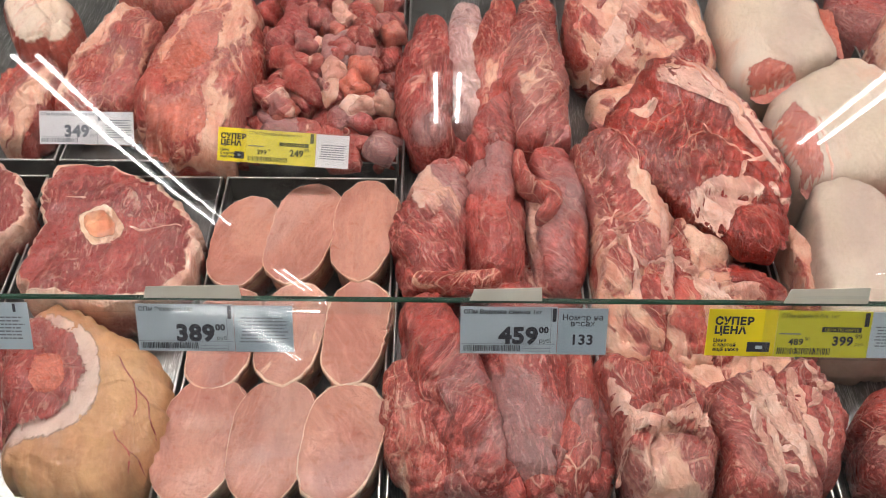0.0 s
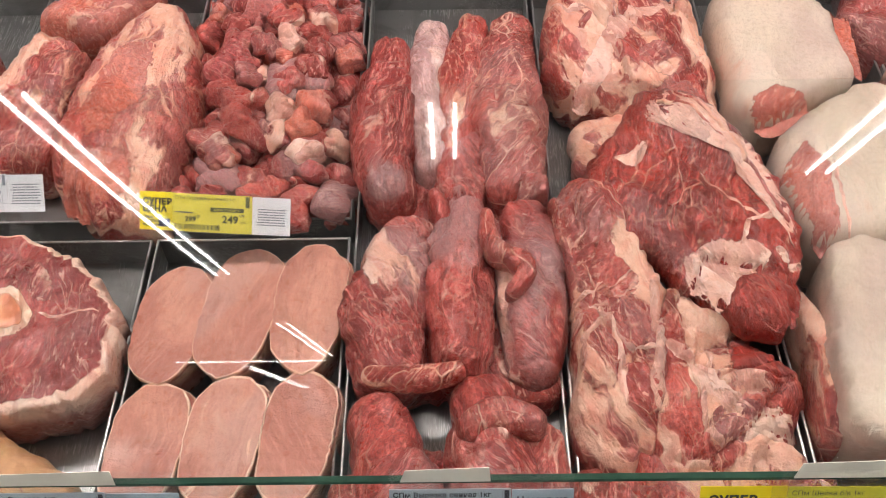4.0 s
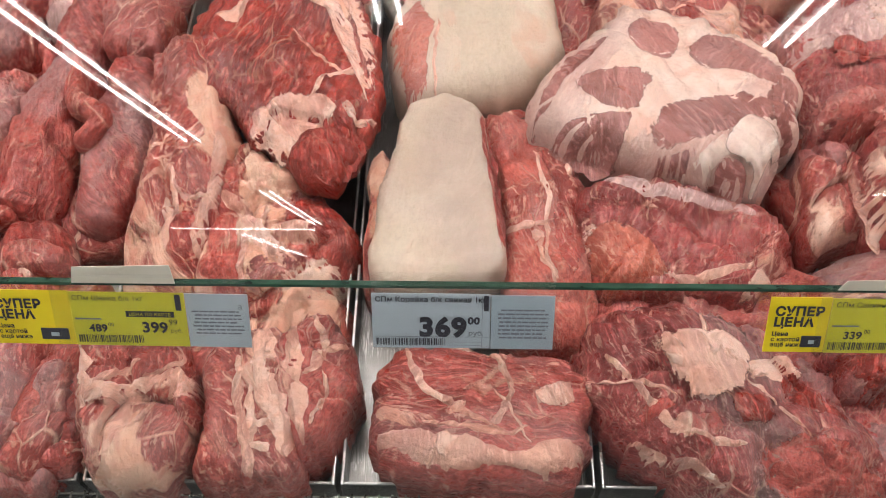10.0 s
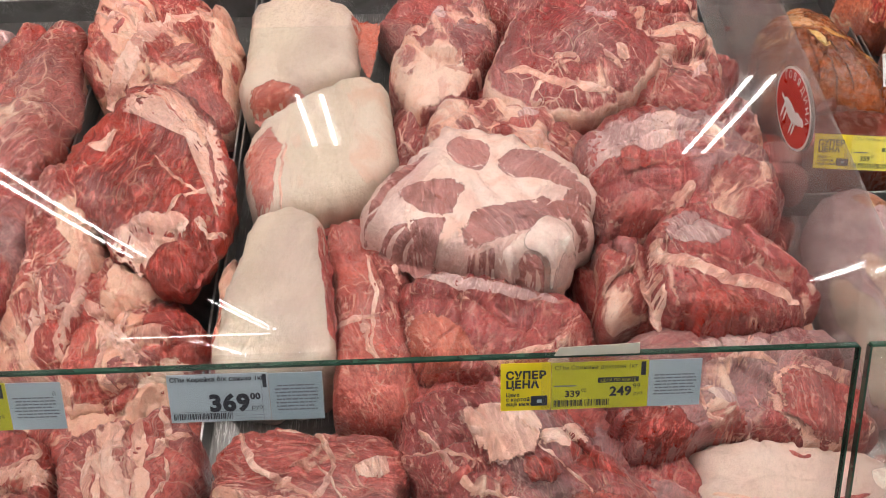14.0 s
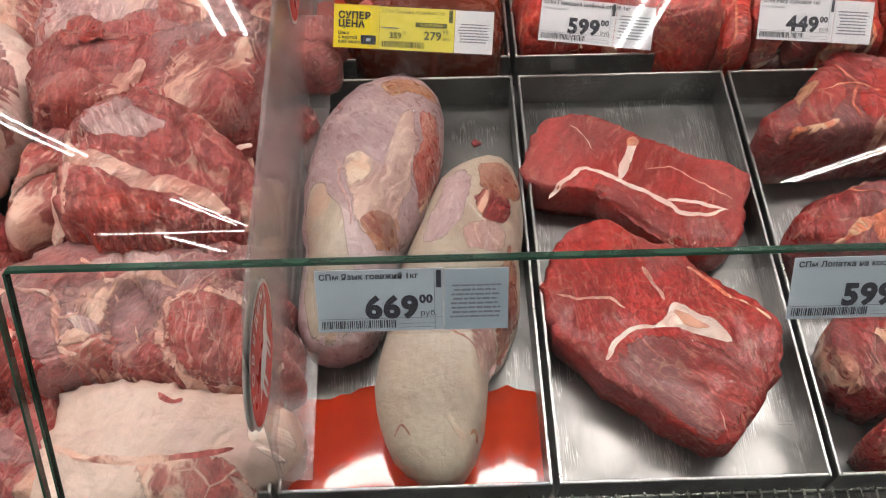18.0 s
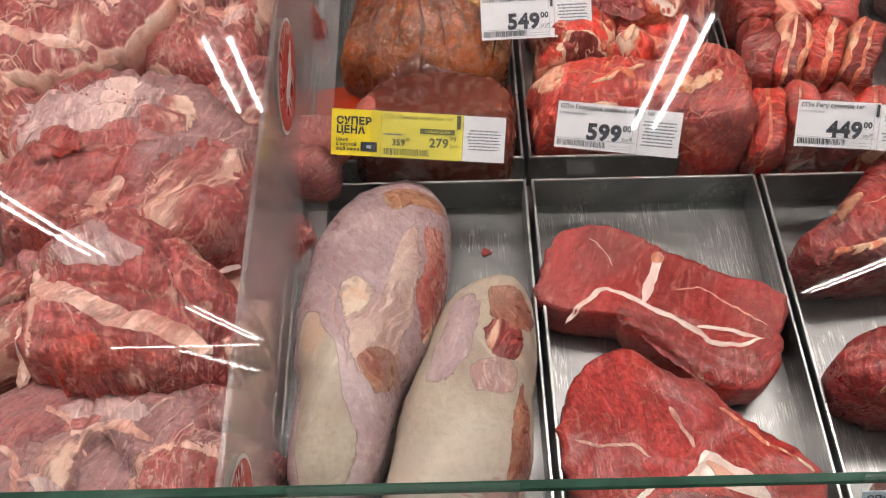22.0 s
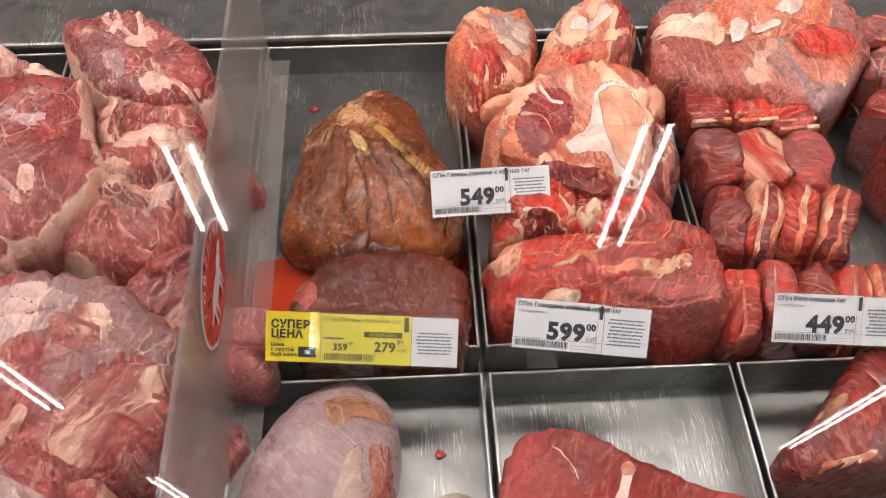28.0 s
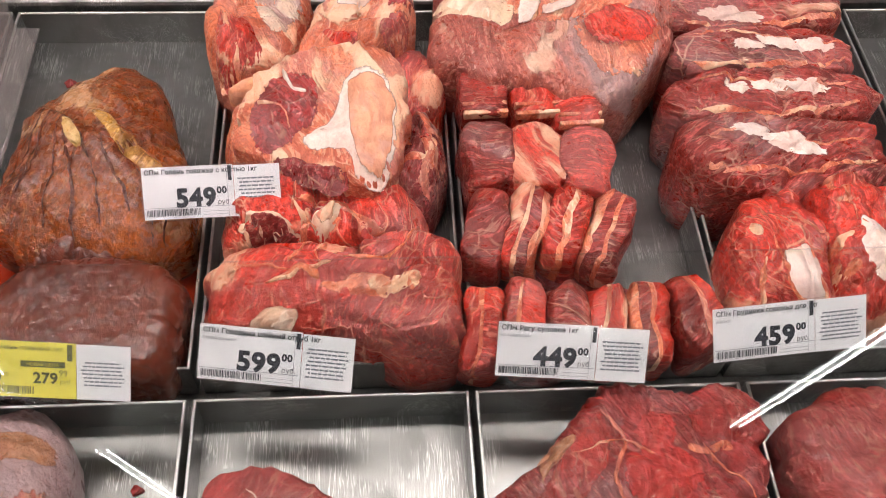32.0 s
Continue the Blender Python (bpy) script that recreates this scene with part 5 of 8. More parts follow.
ham.seam("fat_seam", ((-0.326, 0.626), (-0.306, 0.622), (-0.287, 0.630), (-0.269, 0.626)), 0.003, pork_fat, 0.0006, "", fray=0.5)
ham.seam("fat_seam", ((-0.402, 0.662), (-0.379, 0.666), (-0.357, 0.669), (-0.326, 0.661)), 0.0022, pork_fat, 0.0006, "", fray=0.5)
hock = cut("ham_joint", "raw ham joint with tan skin and a veined cut face", -0.332, 0.428, 0.785, (8.5, 8.0, 7.6, 8.9, 12.0, 9.5, 6.7, 6.5, 8.6, 9.9, 11.4, 9.7), pork_skin, None, 3.2, 0.4, 2)
hock.region("fat_rim", ((-0.449, 0.521), (-0.407, 0.529), (-0.361, 0.519), (-0.320, 0.488), (-0.300, 0.439), (-0.309, 0.393), (-0.349, 0.368), (-0.398, 0.370)), pork_rind, 0.003, "pale fat round the cut face")
hock.region("cut_face", ((-0.444, 0.508), (-0.404, 0.517), (-0.363, 0.506), (-0.333, 0.478), (-0.316, 0.439), (-0.327, 0.402), (-0.358, 0.382), (-0.403, 0.383)), pork, 0.005, "pink cut face")
hock.region("cut_muscle", ((-0.377, 0.462), (-0.352, 0.469), (-0.334, 0.438), (-0.349, 0.418), (-0.371, 0.432)), pork_pale, 0.006)
hock.seam("fat_seam", ((-0.418, 0.462), (-0.389, 0.468), (-0.370, 0.456), (-0.353, 0.415)), 0.005, pork_rind, 0.0065, "", fray=0.5)
hock.seam("vein", ((-0.296, 0.463), (-0.276, 0.433), (-0.272, 0.404)), 0.0012, pork, 0.0008, "", fray=0.5)
hock.seam("vein", ((-0.276, 0.433), (-0.261, 0.416), (-0.251, 0.388)), 0.0012, pork, 0.0008, "", fray=0.5)
hock.seam("vein", ((-0.287, 0.393), (-0.270, 0.371), (-0.266, 0.345)), 0.0012, pork, 0.0008, "", fray=0.5)
hock.seam("vein", ((-0.270, 0.371), (-0.254, 0.355)), 0.0012, pork, 0.0008, "", fray=0.5)
cut("ham_slice", "raw ham slice with pale rind, partly over a tray edge", -0.512, 0.66, 0.78, (7, 6.5, 6.5, 7.5, 8, 7, 6.5, 7, 8, 8, 7.5, 7), pork_ham, None, 8, 0.5, 3)
cut("ham_slice", "raw ham slice with pale rind in a steel tray", -0.53, 0.50, 0.77, (8, 7, 7, 8, 8, 7, 6.5, 7, 8, 8, 7.5, 8), pork_ham, None, 8, 0.5, 31)
# rear left
loin = cut("bone_in_loin", "bone-in pork loin with a smooth pink cut face,", -0.294, 0.896, 0.800, (6.8, 7.3, 8.0, 9.8, 14.5, 17.7, 12.4, 9.2, 7.8, 7.3, 7.1, 7.7, 9.3, 11.3, 13.7, 15.2, 15.1, 9.9, 7.7, 6.9), pork_neck, None, 2.6, 0.6, 4)
loin.patch("fat_face", -0.305, 0.905, 0.030, 0.09, -12, pork_pale, 0.004)
loin.patch("cut_face", -0.308, 0.785, 0.048, 0.036, 0, pork_pale, 0.004, "smooth round pink cut face", 0.06)
cut("pork_roast", "marbled pork roast with a fatty surface in a rear tray", -0.414, 0.909, 0.79, (4.4, 5.4, 9.2, 9.7, 6.1, 5.0, 5.5, 6.7, 9.7, 8.4, 9.6, 5.2), pork_neck, None, 2.8, 0.8, 5)
cut("pork_roast", "pork loin piece with a pale skin in a rear tray", -0.52, 0.976, 0.80, (4.5, 5.0, 4.2, 4.6, 4.7, 5.6, 4.5, 3.8, 4.4, 4.8, 4.7, 5.2), pork_cap, None, 3, 0.7, 6)
cut("pork_roast", "pork piece with a fat edge in a rear tray", -0.516, 0.864, 0.77, (3.8, 4.0, 5.9, 6.9, 6.9, 5.1, 5.0, 4.2, 4.8, 8.0, 6.9, 4.8), pork_neck, None, 3, 0.8, 7)
cut("pork_roast", "pale pork loin end at the back of a rear tray", -0.37, 1.075, 0.79, (5.6, 7.8, 5.0, 4.3, 4.9, 4.9, 5.3, 7.7, 5.1, 4.8, 4.6, 4.4), pork_pale, None, 3, 0.6, 8)

# escalopes: three rows of loin slices
ESC = ((-0.211, 0.629, 0.067, 0.129, -6, 0), (-0.149, 0.640, 0.070, 0.146, -10, 0), (-0.084, 0.644, 0.066, 0.146, -4, 0),
       (-0.212, 0.505, 0.066, 0.125, -4, 1), (-0.147, 0.511, 0.066, 0.125, -6, 1), (-0.084, 0.511, 0.062, 0.130, -6, 1),
       (-0.216, 0.395, 0.076, 0.128, -7, 0), (-0.152, 0.394, 0.074, 0.128, -5, 0), (-0.088, 0.392, 0.072, 0.124, -9, 1))
for i, (ex, ey, ew, el, er, ft) in enumerate(ESC):
    for layer in range(2):
        rad = []
        for k in range(12):
            a = radians(k * 30 - er + layer * 4)
            egg = 1.0 + 0.06 * math.sin(a)
            rad.append(100 / ((abs(math.cos(a)) / (ew / 2 * egg)) ** 2.5 + (abs(math.sin(a)) / (el / 2)) ** 2.5) ** 0.4)
        c = cut("pork_escalope", "pale pink pork loin escalope with a thin fat edge", ex + layer * 0.004, ey + layer * 0.007, 0.752 + (1 - layer) * 0.010 + 0.002 * (i % 3), [r * (1 - 0.07 * layer) for r in rad], pork_slice_fat if ft else pork_slice, 0.012 if layer == 0 else None, 10, 0.35, 40 + i + layer * 20, (0.0, -0.02 if i < 6 else 0.0), "pork escalopes", 44, 14, 0.55, 1)

# diced pork: chunk shapes used again and again
rng = random.Random(11)
shapes = []
for i in range(9):
    rr = [rng.uniform(0.9, 1.8) for _ in range(12)]
    st = rng.uniform(1.1, 2.5)
    rr = [r * (1 + (st - 1) * abs(math.cos(radians(k * 30)))) for k, r in enumerate(rr)]
    c = Cut("diced_pork", "small chunk of diced raw pork heaped in a tray", "meat", 0, 0, FLOOR_Z + 0.032, rr, (pork, pork_red, pork_dark, pork_shoulder_fat, pork_fat, pork, pork_pale, pork_web, pork)[i], 0.026, 2.2, 1.5, 70 + i, group="diced pork", segs=22, rings=8)
    for v in c.ob.data.vertices:
        v.co.z -= FLOOR_Z + 0.006 + 0.012
    shapes.append(c.ob)
chunks = 0
for layer in range(5):
    for gx in range(6):
        for gy in range(9):
            px = col(-1) + 0.022 + gx * 0.0315 + rng.uniform(-0.009, 0.009)
            py = BACK_Y[0] + 0.022 + gy * 0.041 + rng.uniform(-0.012, 0.012)
            if layer >= 3 and (abs(px - (col(-1) + 0.1)) > 0.06 or py < 0.82):
                continue
            if px > col(0) - 0.016:
                px = col(0) - 0.018
            pz = FLOOR_Z + 0.012 + layer * 0.0145 + rng.uniform(-0.004, 0.004) + 0.006 * math.sin(py * 20)
            k = rng.choice((0, 0, 1, 1, 2, 3, 4, 5, 5, 6, 7, 8)) if layer > 1 else rng.randrange(9)
            m = pose(px, py, pz, rng.uniform(-40, 40), rng.uniform(-40, 40), rng.uniform(0, 360))
            if chunks < 9:
                src = shapes[chunks]
                src.matrix_world = m
            else:
                copy_thing(shapes[k], m)
            chunks += 1

# tenderloins
TL = "long raw pork tenderloin with silvery skin heaped in a steel tray"
for i, (pts, w, top, mt) in enumerate((
        (((0.015, 0.745), (-0.010, 0.653), (-0.008, 0.552)), 0.088, 0.796, pork_red),
        (((0.066, 0.765), (0.054, 0.664), (0.058, 0.560)), 0.074, 0.802, pork_red),
        (((0.122, 0.765), (0.125, 0.668), (0.117, 0.560)), 0.070, 0.794, pork_red),
        (((-0.022, 0.548), (0.011, 0.438), (0.052, 0.335)), 0.078, 0.806, pork_red),
        (((-0.032, 0.482), (-0.020, 0.401), (0.000, 0.338)), 0.066, 0.788, pork_web),
        (((0.074, 0.570), (0.081, 0.443), (0.073, 0.345)), 0.080, 0.800, pork_red),
        (((0.121, 0.530), (0.119, 0.395), (0.100, 0.338)), 0.062, 0.786, pork_web),
        (((0.139, 0.450), (0.137, 0.397), (0.126, 0.344)), 0.050, 0.776, pork_red),
        (((-0.012, 1.010), (-0.024, 0.875), (-0.009, 0.758)), 0.072, 0.800, pork_red),
        (((0.030, 1.050), (0.028, 0.921), (0.031, 0.800)), 0.060, 0.790, fascia),
        (((0.078, 1.045), (0.064, 0.927), (0.057, 0.800)), 0.068, 0.794, pork_neck),
        (((0.121, 1.040), (0.110, 0.882), (0.117, 0.758)), 0.086, 0.804, pork_web),
        (((0.070, 0.860), (0.060, 0.800), (0.052, 0.745)), 0.060, 0.792, pork_red))):
    strip_of_meat("pork_tenderloin", TL, "meat", pts, w, top, mt, 20 + i, 0.85, group="pork tenderloins")
strip_of_meat("fat_curl", "curled strip of trimmed pork fat lying between tenderloins", "meat", ((0.082, 0.730), (0.087, 0.683), (0.117, 0.659), (0.098, 0.630)), 0.022, 0.812, pork_web, 40, base=0.78)
strip_of_meat("fat_curl", "pale fat end hanging from a tenderloin", "meat", ((0.052, 0.500), (0.085, 0.515), (0.125, 0.505)), 0.030, 0.808, pork_web, 41, base=0.77)
strip_of_meat("fat_curl", "thin fold of trimmed pork fat on tenderloins", "meat", ((-0.03, 0.555), (0.02, 0.552), (0.060, 0.560)), 0.022, 0.802, pork_neck, 42, base=0.775)
for i, (px, py, r) in enumerate(((0.030, 0.372, 2.2), (0.092, 0.360, 2.4), (0.108, 0.345, 2.0), (0.022, 0.352, 1.8), (0.060, 0.350, 2.0), (0.075, 0.392, 1.6), (0.045, 0.752, 1.8), (0.128, 0.766, 1.6))):
    cut("pork_trimming", "small ragged pork trimming lying on tenderloins", px, py, 0.778 if i < 5 else 0.792, [r * (1 + 0.3 * math.sin(k * 1.7 + i)) for k in range(12)], (pork_red, pork_shoulder_fat)[i % 2], 0.05, 2.5, 1.6, 90 + i, group="pork trimmings", segs=28, rings=10)
cut("pork_tenderloin_end", "ragged red end of a pork tenderloin by the tray front", 0.101, 0.382, 0.775, (5.1, 4.9, 5.9, 5.0, 5.7, 6.9, 5.0, 4.9, 5.1, 4.3, 4.6, 5.5), pork_red, None, 2.6, 1.4, 43)

# boneless neck
n1 = cut("pork_neck", "marbled boneless pork neck with pale fat", 0.256, 0.979, 0.805, (8.9, 8.8, 9.4, 9.1, 9.8, 11.8, 12.0, 13.0, 11.1, 10.2, 9.8, 10.2, 9.9, 8.9, 8.4, 8.6, 12.2, 14.6, 11.3, 10.0), pork_neck, None, 3.2, 1.2, 9)
n1.patch("muscle", 0.285, 0.945, 0.032, 0.03, 20, pork_web, 0.003)
n1.seam("fat_seam", ((0.19, 0.90), (0.22, 0.95), (0.25, 1.0), (0.30, 1.02)), 0.02, pork_fat, 0.003)
n3 = cut("pork_neck", "long boneless pork neck veined with fat in a steel tray", 0.192, 0.616, 0.800, (5.1, 5.6, 6.0, 6.8, 9.1, 15.0, 14.3, 6.5, 4.5, 3.8, 3.6, 3.8, 4.6, 6.3, 12.3, 14.3, 11.1, 7.2, 5.7, 5.1), pork_neck, None, 2.6, 0.9, 10)
n3.region("fat_cover", ((0.138, 0.759), (0.176, 0.764), (0.195, 0.713), (0.199, 0.661), (0.219, 0.633), (0.201, 0.613), (0.179, 0.613), (0.154, 0.669)), pork_web, 0.002, "pale fatty cover")
n3.seam("fat_seam", ((0.225, 0.641), (0.230, 0.593), (0.222, 0.555), (0.224, 0.525)), 0.012, pork_fat, 0.002, "", fray=0.5)
n3.seam("fat_seam", ((0.188, 0.607), (0.193, 0.568), (0.192, 0.531)), 0.008, pork_fat, 0.002, "", fray=0.5)
n3b = cut("pork_neck", "flat fatty piece of pork neck in a steel tray", 0.275, 0.555, 0.780, (8.1, 6.8, 6.4, 6.7, 7.0, 7.9, 10.1, 8.0, 6.4, 5.8, 5.7, 6.2, 7.4, 9.4, 8.4, 7.1, 6.8, 7.1, 7.7, 7.9), pork_neck, None, 3.0, 1.3, 11)
n3b.region("lean", ((0.288, 0.587), (0.319, 0.600), (0.347, 0.580), (0.348, 0.555), (0.319, 0.536), (0.289, 0.555)), pork_neck_dark, 0.002, "dark red lean")
n3b.seam("fat_seam", ((0.234, 0.587), (0.261, 0.561), (0.289, 0.524), (0.304, 0.501)), 0.01, pork_fat, 0.002, "", fray=0.5)
n3b.region("fat_patch", ((0.258, 0.525), (0.297, 0.536), (0.341, 0.530), (0.354, 0.512), (0.315, 0.498), (0.268, 0.501)), pork_shoulder_fat, 0.002)
n2 = cut("pork_neck_steak", "thick cut of pork neck, dark red with a fat edge", 0.283, 0.734, 0.822, (8.3, 8.1, 8.4, 9.5, 10.8, 13.1, 13.5, 10.9, 10.9, 10.7, 9.4, 8.7, 8.4, 7.9, 10.2, 11.8, 14.6, 12.7, 10.7, 9.1), meat("pork_neck_face", (0.36, 0.07, 0.06), (0.26, 0.035, 0.034), (0.80, 0.50, 0.37), 0.06, 0.5, 12, fibre=1.0), 0.055, 6, 0.8, 12, (0.03, 0.06))
n2.region("fat_cover", ((0.232, 0.820), (0.262, 0.867), (0.315, 0.831), (0.350, 0.788), (0.368, 0.718), (0.370, 0.666), (0.356, 0.673), (0.344, 0.726), (0.319, 0.772), (0.288, 0.809), (0.255, 0.819)), pork_fat, 0.002, "pale fat with red streaks")
n2.seam("lean_streak", ((0.272, 0.849), (0.312, 0.809), (0.343, 0.749), (0.357, 0.692)), 0.006, pork_neck, 0.0035, "", fray=0.5)
n2.seam("lean_streak", ((0.253, 0.834), (0.282, 0.825), (0.312, 0.790)), 0.005, pork_neck, 0.0035, "", fray=0.5)
n2.region("fat_patch", ((0.203, 0.773), (0.226, 0.784), (0.244, 0.791), (0.236, 0.769), (0.216, 0.764)), pork_fat, 0.002)
n2.region("fat_patch", ((0.248, 0.637), (0.260, 0.665), (0.298, 0.678), (0.339, 0.666), (0.331, 0.647), (0.305, 0.638), (0.289, 0.610), (0.267, 0.624)), pork_fat, 0.003)
n2.region("lean_end", ((0.292, 0.618), (0.324, 0.652), (0.360, 0.645), (0.351, 0.593), (0.318, 0.593)), pork_neck_dark, 0.002, "dark red lean end")
n2.seam("fat_seam", ((0.286, 0.749), (0.314, 0.718), (0.334, 0.703), (0.351, 0.703)), 0.004, pork_fat, 0.001, "", fray=0.5)
n2.seam("fat_seam", ((0.306, 0.666), (0.324, 0.695), (0.345, 0.707)), 0.004, pork_fat, 0.001, "", fray=0.5)
n2.seam("fat_seam", ((0.339, 0.666), (0.352, 0.652), (0.365, 0.659)), 0.008, pork_fat, 0.001, "", fray=0.5)
n4 = cut("pork_neck", "piece of pork neck with a white web of fat", 0.193, 0.398, 0.800, (5.0, 4.8, 5.0, 5.3, 5.5, 6.3, 7.3, 8.5, 5.8, 4.7, 4.3, 4.4, 4.6, 5.3, 6.7, 6.6, 7.2, 6.8, 5.8, 5.5), pork_web, None, 3.2, 0.9, 13)
n4.seam("fat_seam", ((0.150, 0.440), (0.165, 0.399), (0.193, 0.393), (0.225, 0.412)), 0.010, pork_fat, 0.002)
n4.seam("fat_seam", ((0.165, 0.399), (0.160, 0.375), (0.152, 0.355)), 0.008, pork_fat, 0.002)
n4.seam("fat_seam", ((0.193, 0.393), (0.190, 0.375), (0.184, 0.352)), 0.007, pork_fat, 0.002)
n4.patch("fat_patch", 0.235, 0.405, 0.016, 0.013, 0, pork_fat, 0.004)
n5 = cut("pork_neck", "striped slice of pork neck by the tray front", 0.284, 0.393, 0.790, (4.9, 4.5, 4.6, 5.2, 6.7, 6.8, 6.4, 6.6, 5.7, 4.3, 3.8, 4.0, 4.8, 6.7, 6.6, 6.0, 6.1, 6.9, 5.6, 5.1), pork_web, None, 3.4, 0.7, 14)
n5.seam("fat_seam", ((0.288, 0.450), (0.296, 0.413), (0.318, 0.352)), 0.019, pork_fat, 0.003)
n5.seam("fat_seam", ((0.270, 0.430), (0.277, 0.39), (0.290, 0.345)), 0.008, pork_fat, 0.002)
n6 = cut("pork_neck", "rounded piece of pork neck leaning at the tray front", 0.330, 0.414, 0.800, (3.6, 3.6, 4.4, 5.6, 4.5, 4.2, 3.2, 3.3, 4.2, 6.3, 4.4, 3.4), pork, None, 3, 0.8, 15)
n6.seam("fat_seam", ((0.312, 0.452), (0.318, 0.41), (0.330, 0.36)), 0.012, pork_fat, 0.003)

# boneless loin with fat cap
CL = "boneless pork loin with a smooth cream fat cap"
k1 = cut("pork_loin", CL, 0.417, 0.973, 0.802, (7.4, 7.8, 9.1, 9.9, 10.1, 11.4, 10.6, 10.1, 7.8, 6.6, 6.3, 6.6, 7.7, 11.1, 12.1, 9.8, 8.9, 8.7, 9.1, 7.8), pork_cream, None, 5, 0.16, 16, ragged=0.5)
k1.region("lean_side", ((0.368, 0.881), (0.406, 0.892), (0.459, 0.875), (0.416, 0.851), (0.373, 0.843)), pork_pale, 0.002, "pink lean side")
k1.region("lean_side", ((0.485, 1.039), (0.517, 1.039), (0.515, 0.979), (0.506, 0.919), (0.488, 0.979)), pork_pale, 0.002)
k2 = cut("pork_loin", CL, 0.459, 0.787, 0.812, (7.9, 8.1, 9.1, 11.8, 12.1, 9.8, 8.6, 8.0, 8.2, 8.4, 8.8, 9.3, 10.1, 11.5, 10.5, 9.9, 9.5, 9.0, 8.9, 8.6), pork_cream, None, 5, 0.16, 17, ragged=0.5)
k2.region("lean_side", ((0.374, 0.782), (0.400, 0.808), (0.416, 0.776), (0.413, 0.736), (0.411, 0.676), (0.396, 0.676), (0.380, 0.721), (0.373, 0.754)), pork_pale, 0.002, "pink lean side")
k2.region("lean_side", ((0.449, 0.678), (0.499, 0.696), (0.505, 0.685), (0.461, 0.671)), pork, 0.002)
k2.seam("fat_seam", ((0.418, 0.776), (0.417, 0.736), (0.418, 0.679)), 0.003, pork_fat, 0.001, "", fray=0.5)
k3 = cut("pork_loin", CL, 0.424, 0.579, 0.810, (5.0, 5.0, 5.6, 7.1, 10.4, 11.3, 10.0, 6.7, 5.5, 5.1, 5.2, 5.6, 6.7, 9.2, 9.8, 9.3, 9.5, 9.1, 6.7, 5.4), pork_cream, None, 8, 0.15, 18, ragged=0.5)
k3.region("lean_edge", ((0.458, 0.665), (0.468, 0.659), (0.476, 0.592), (0.483, 0.518), (0.477, 0.506), (0.469, 0.566), (0.461, 0.625)), pork, 0.0015, "pink lean edge")
cut("pork_loin_trim", "narrow loin strip with fat beside a fat-capped loin", 0.370, 0.575, 0.785, (1.3, 1.4, 2.2, 7.8, 1.7, 1.0, 0.9, 1.0, 1.7, 7.5, 2.4, 1.5), pork_neck, None, 2.5, 0.8, 19, segs=40, rings=12)
k4 = cut("pork_loin", "long pink boneless pork loin veined with fat in a steel tray", 0.511, 0.562, 0.795, (4.0, 4.3, 5.1, 6.8, 8.7, 11.5, 13.4, 7.0, 4.8, 4.0, 3.7, 3.8, 4.4, 5.8, 10.1, 11.8, 11.7, 8.0, 5.3, 4.2), meat("pork_loin_side", (0.54, 0.17, 0.14), (0.46, 0.115, 0.095), (0.80, 0.52, 0.40), 0.10, 0.8, 16, fibre=0.6), None, 2.6, 0.6, 20)
k4.region("rib_side", ((0.505, 0.648), (0.539, 0.615), (0.554, 0.576), (0.550, 0.527), (0.533, 0.492), (0.520, 0.539), (0.521, 0.589)), pork_web, 0.002, "side webbed with fat")
k4.seam("fat_seam", ((0.506, 0.629), (0.516, 0.576), (0.514, 0.527), (0.520, 0.492)), 0.004, pork_fat, 0.001, "", fray=0.5)
k5 = cut("pork_loin", "square-cut slab of pork loin with layered fat by the tray front", 0.460, 0.387, 0.795, (8.3, 8.7, 7.6, 5.8, 5.1, 5.0, 5.4, 6.5, 8.7, 8.5, 8.2, 8.7, 7.7, 6.1, 5.3, 5.1, 5.5, 6.6, 8.5, 8.4), meat("pork_loin_slab", (0.48, 0.12, 0.105), (0.38, 0.075, 0.065), (0.78, 0.48, 0.38), 0.12, 0.7, 14, grain=80, fibre=1.0), None, 7, 0.6, 21, (0, 0.12))
k5.seam("fat_layer", ((0.385, 0.366), (0.436, 0.356), (0.481, 0.349), (0.535, 0.354)), 0.020, pork_fat, 0.004, "layer of white fat")
k5.patch("fat_patch", 0.514, 0.400, 0.017, 0.009, 0, pork_fat, 0.003)
k5.seam("fat_seam", ((0.382, 0.384), (0.41, 0.378), (0.45, 0.380)), 0.010, pork_shoulder_fat, 0.002)

# shoulder heap
s4_face = meat("pork_shoulder_face", (0.37, 0.085, 0.085), (0.28, 0.05, 0.052), (0.78, 0.52, 0.42), 0.02, 0.4, 9, rind=0.06, fibre=0.7, crackle=0.6)
s1_muscle = meat("pork_shoulder_muscle", (0.48, 0.20, 0.175), (0.40, 0.14, 0.12), PORK_FAT, 0.0, 0.3, 15, fibre=0.7, cells=0.0)
s1 = cut("pork_shoulder", "rolled pork shoulder covered in a white web of fat", 0.627, 0.679, 0.836, (11.9, 11.1, 10.3, 9.7, 9.8, 10.0, 11.1, 10.3, 10.0, 10.8, 12.3, 12.5, 10.3, 9.2, 8.9, 9.0, 10.1, 11.7, 10.9, 11.7), meat("pork_shoulder_fat_web", (0.78, 0.56, 0.48), (0.72, 0.44, 0.38), (0.82, 0.64, 0.56), 0.3, 0.5, 13, fibre=0.3, cells=0.0), 0.085, 2.8, 0.45, 22)
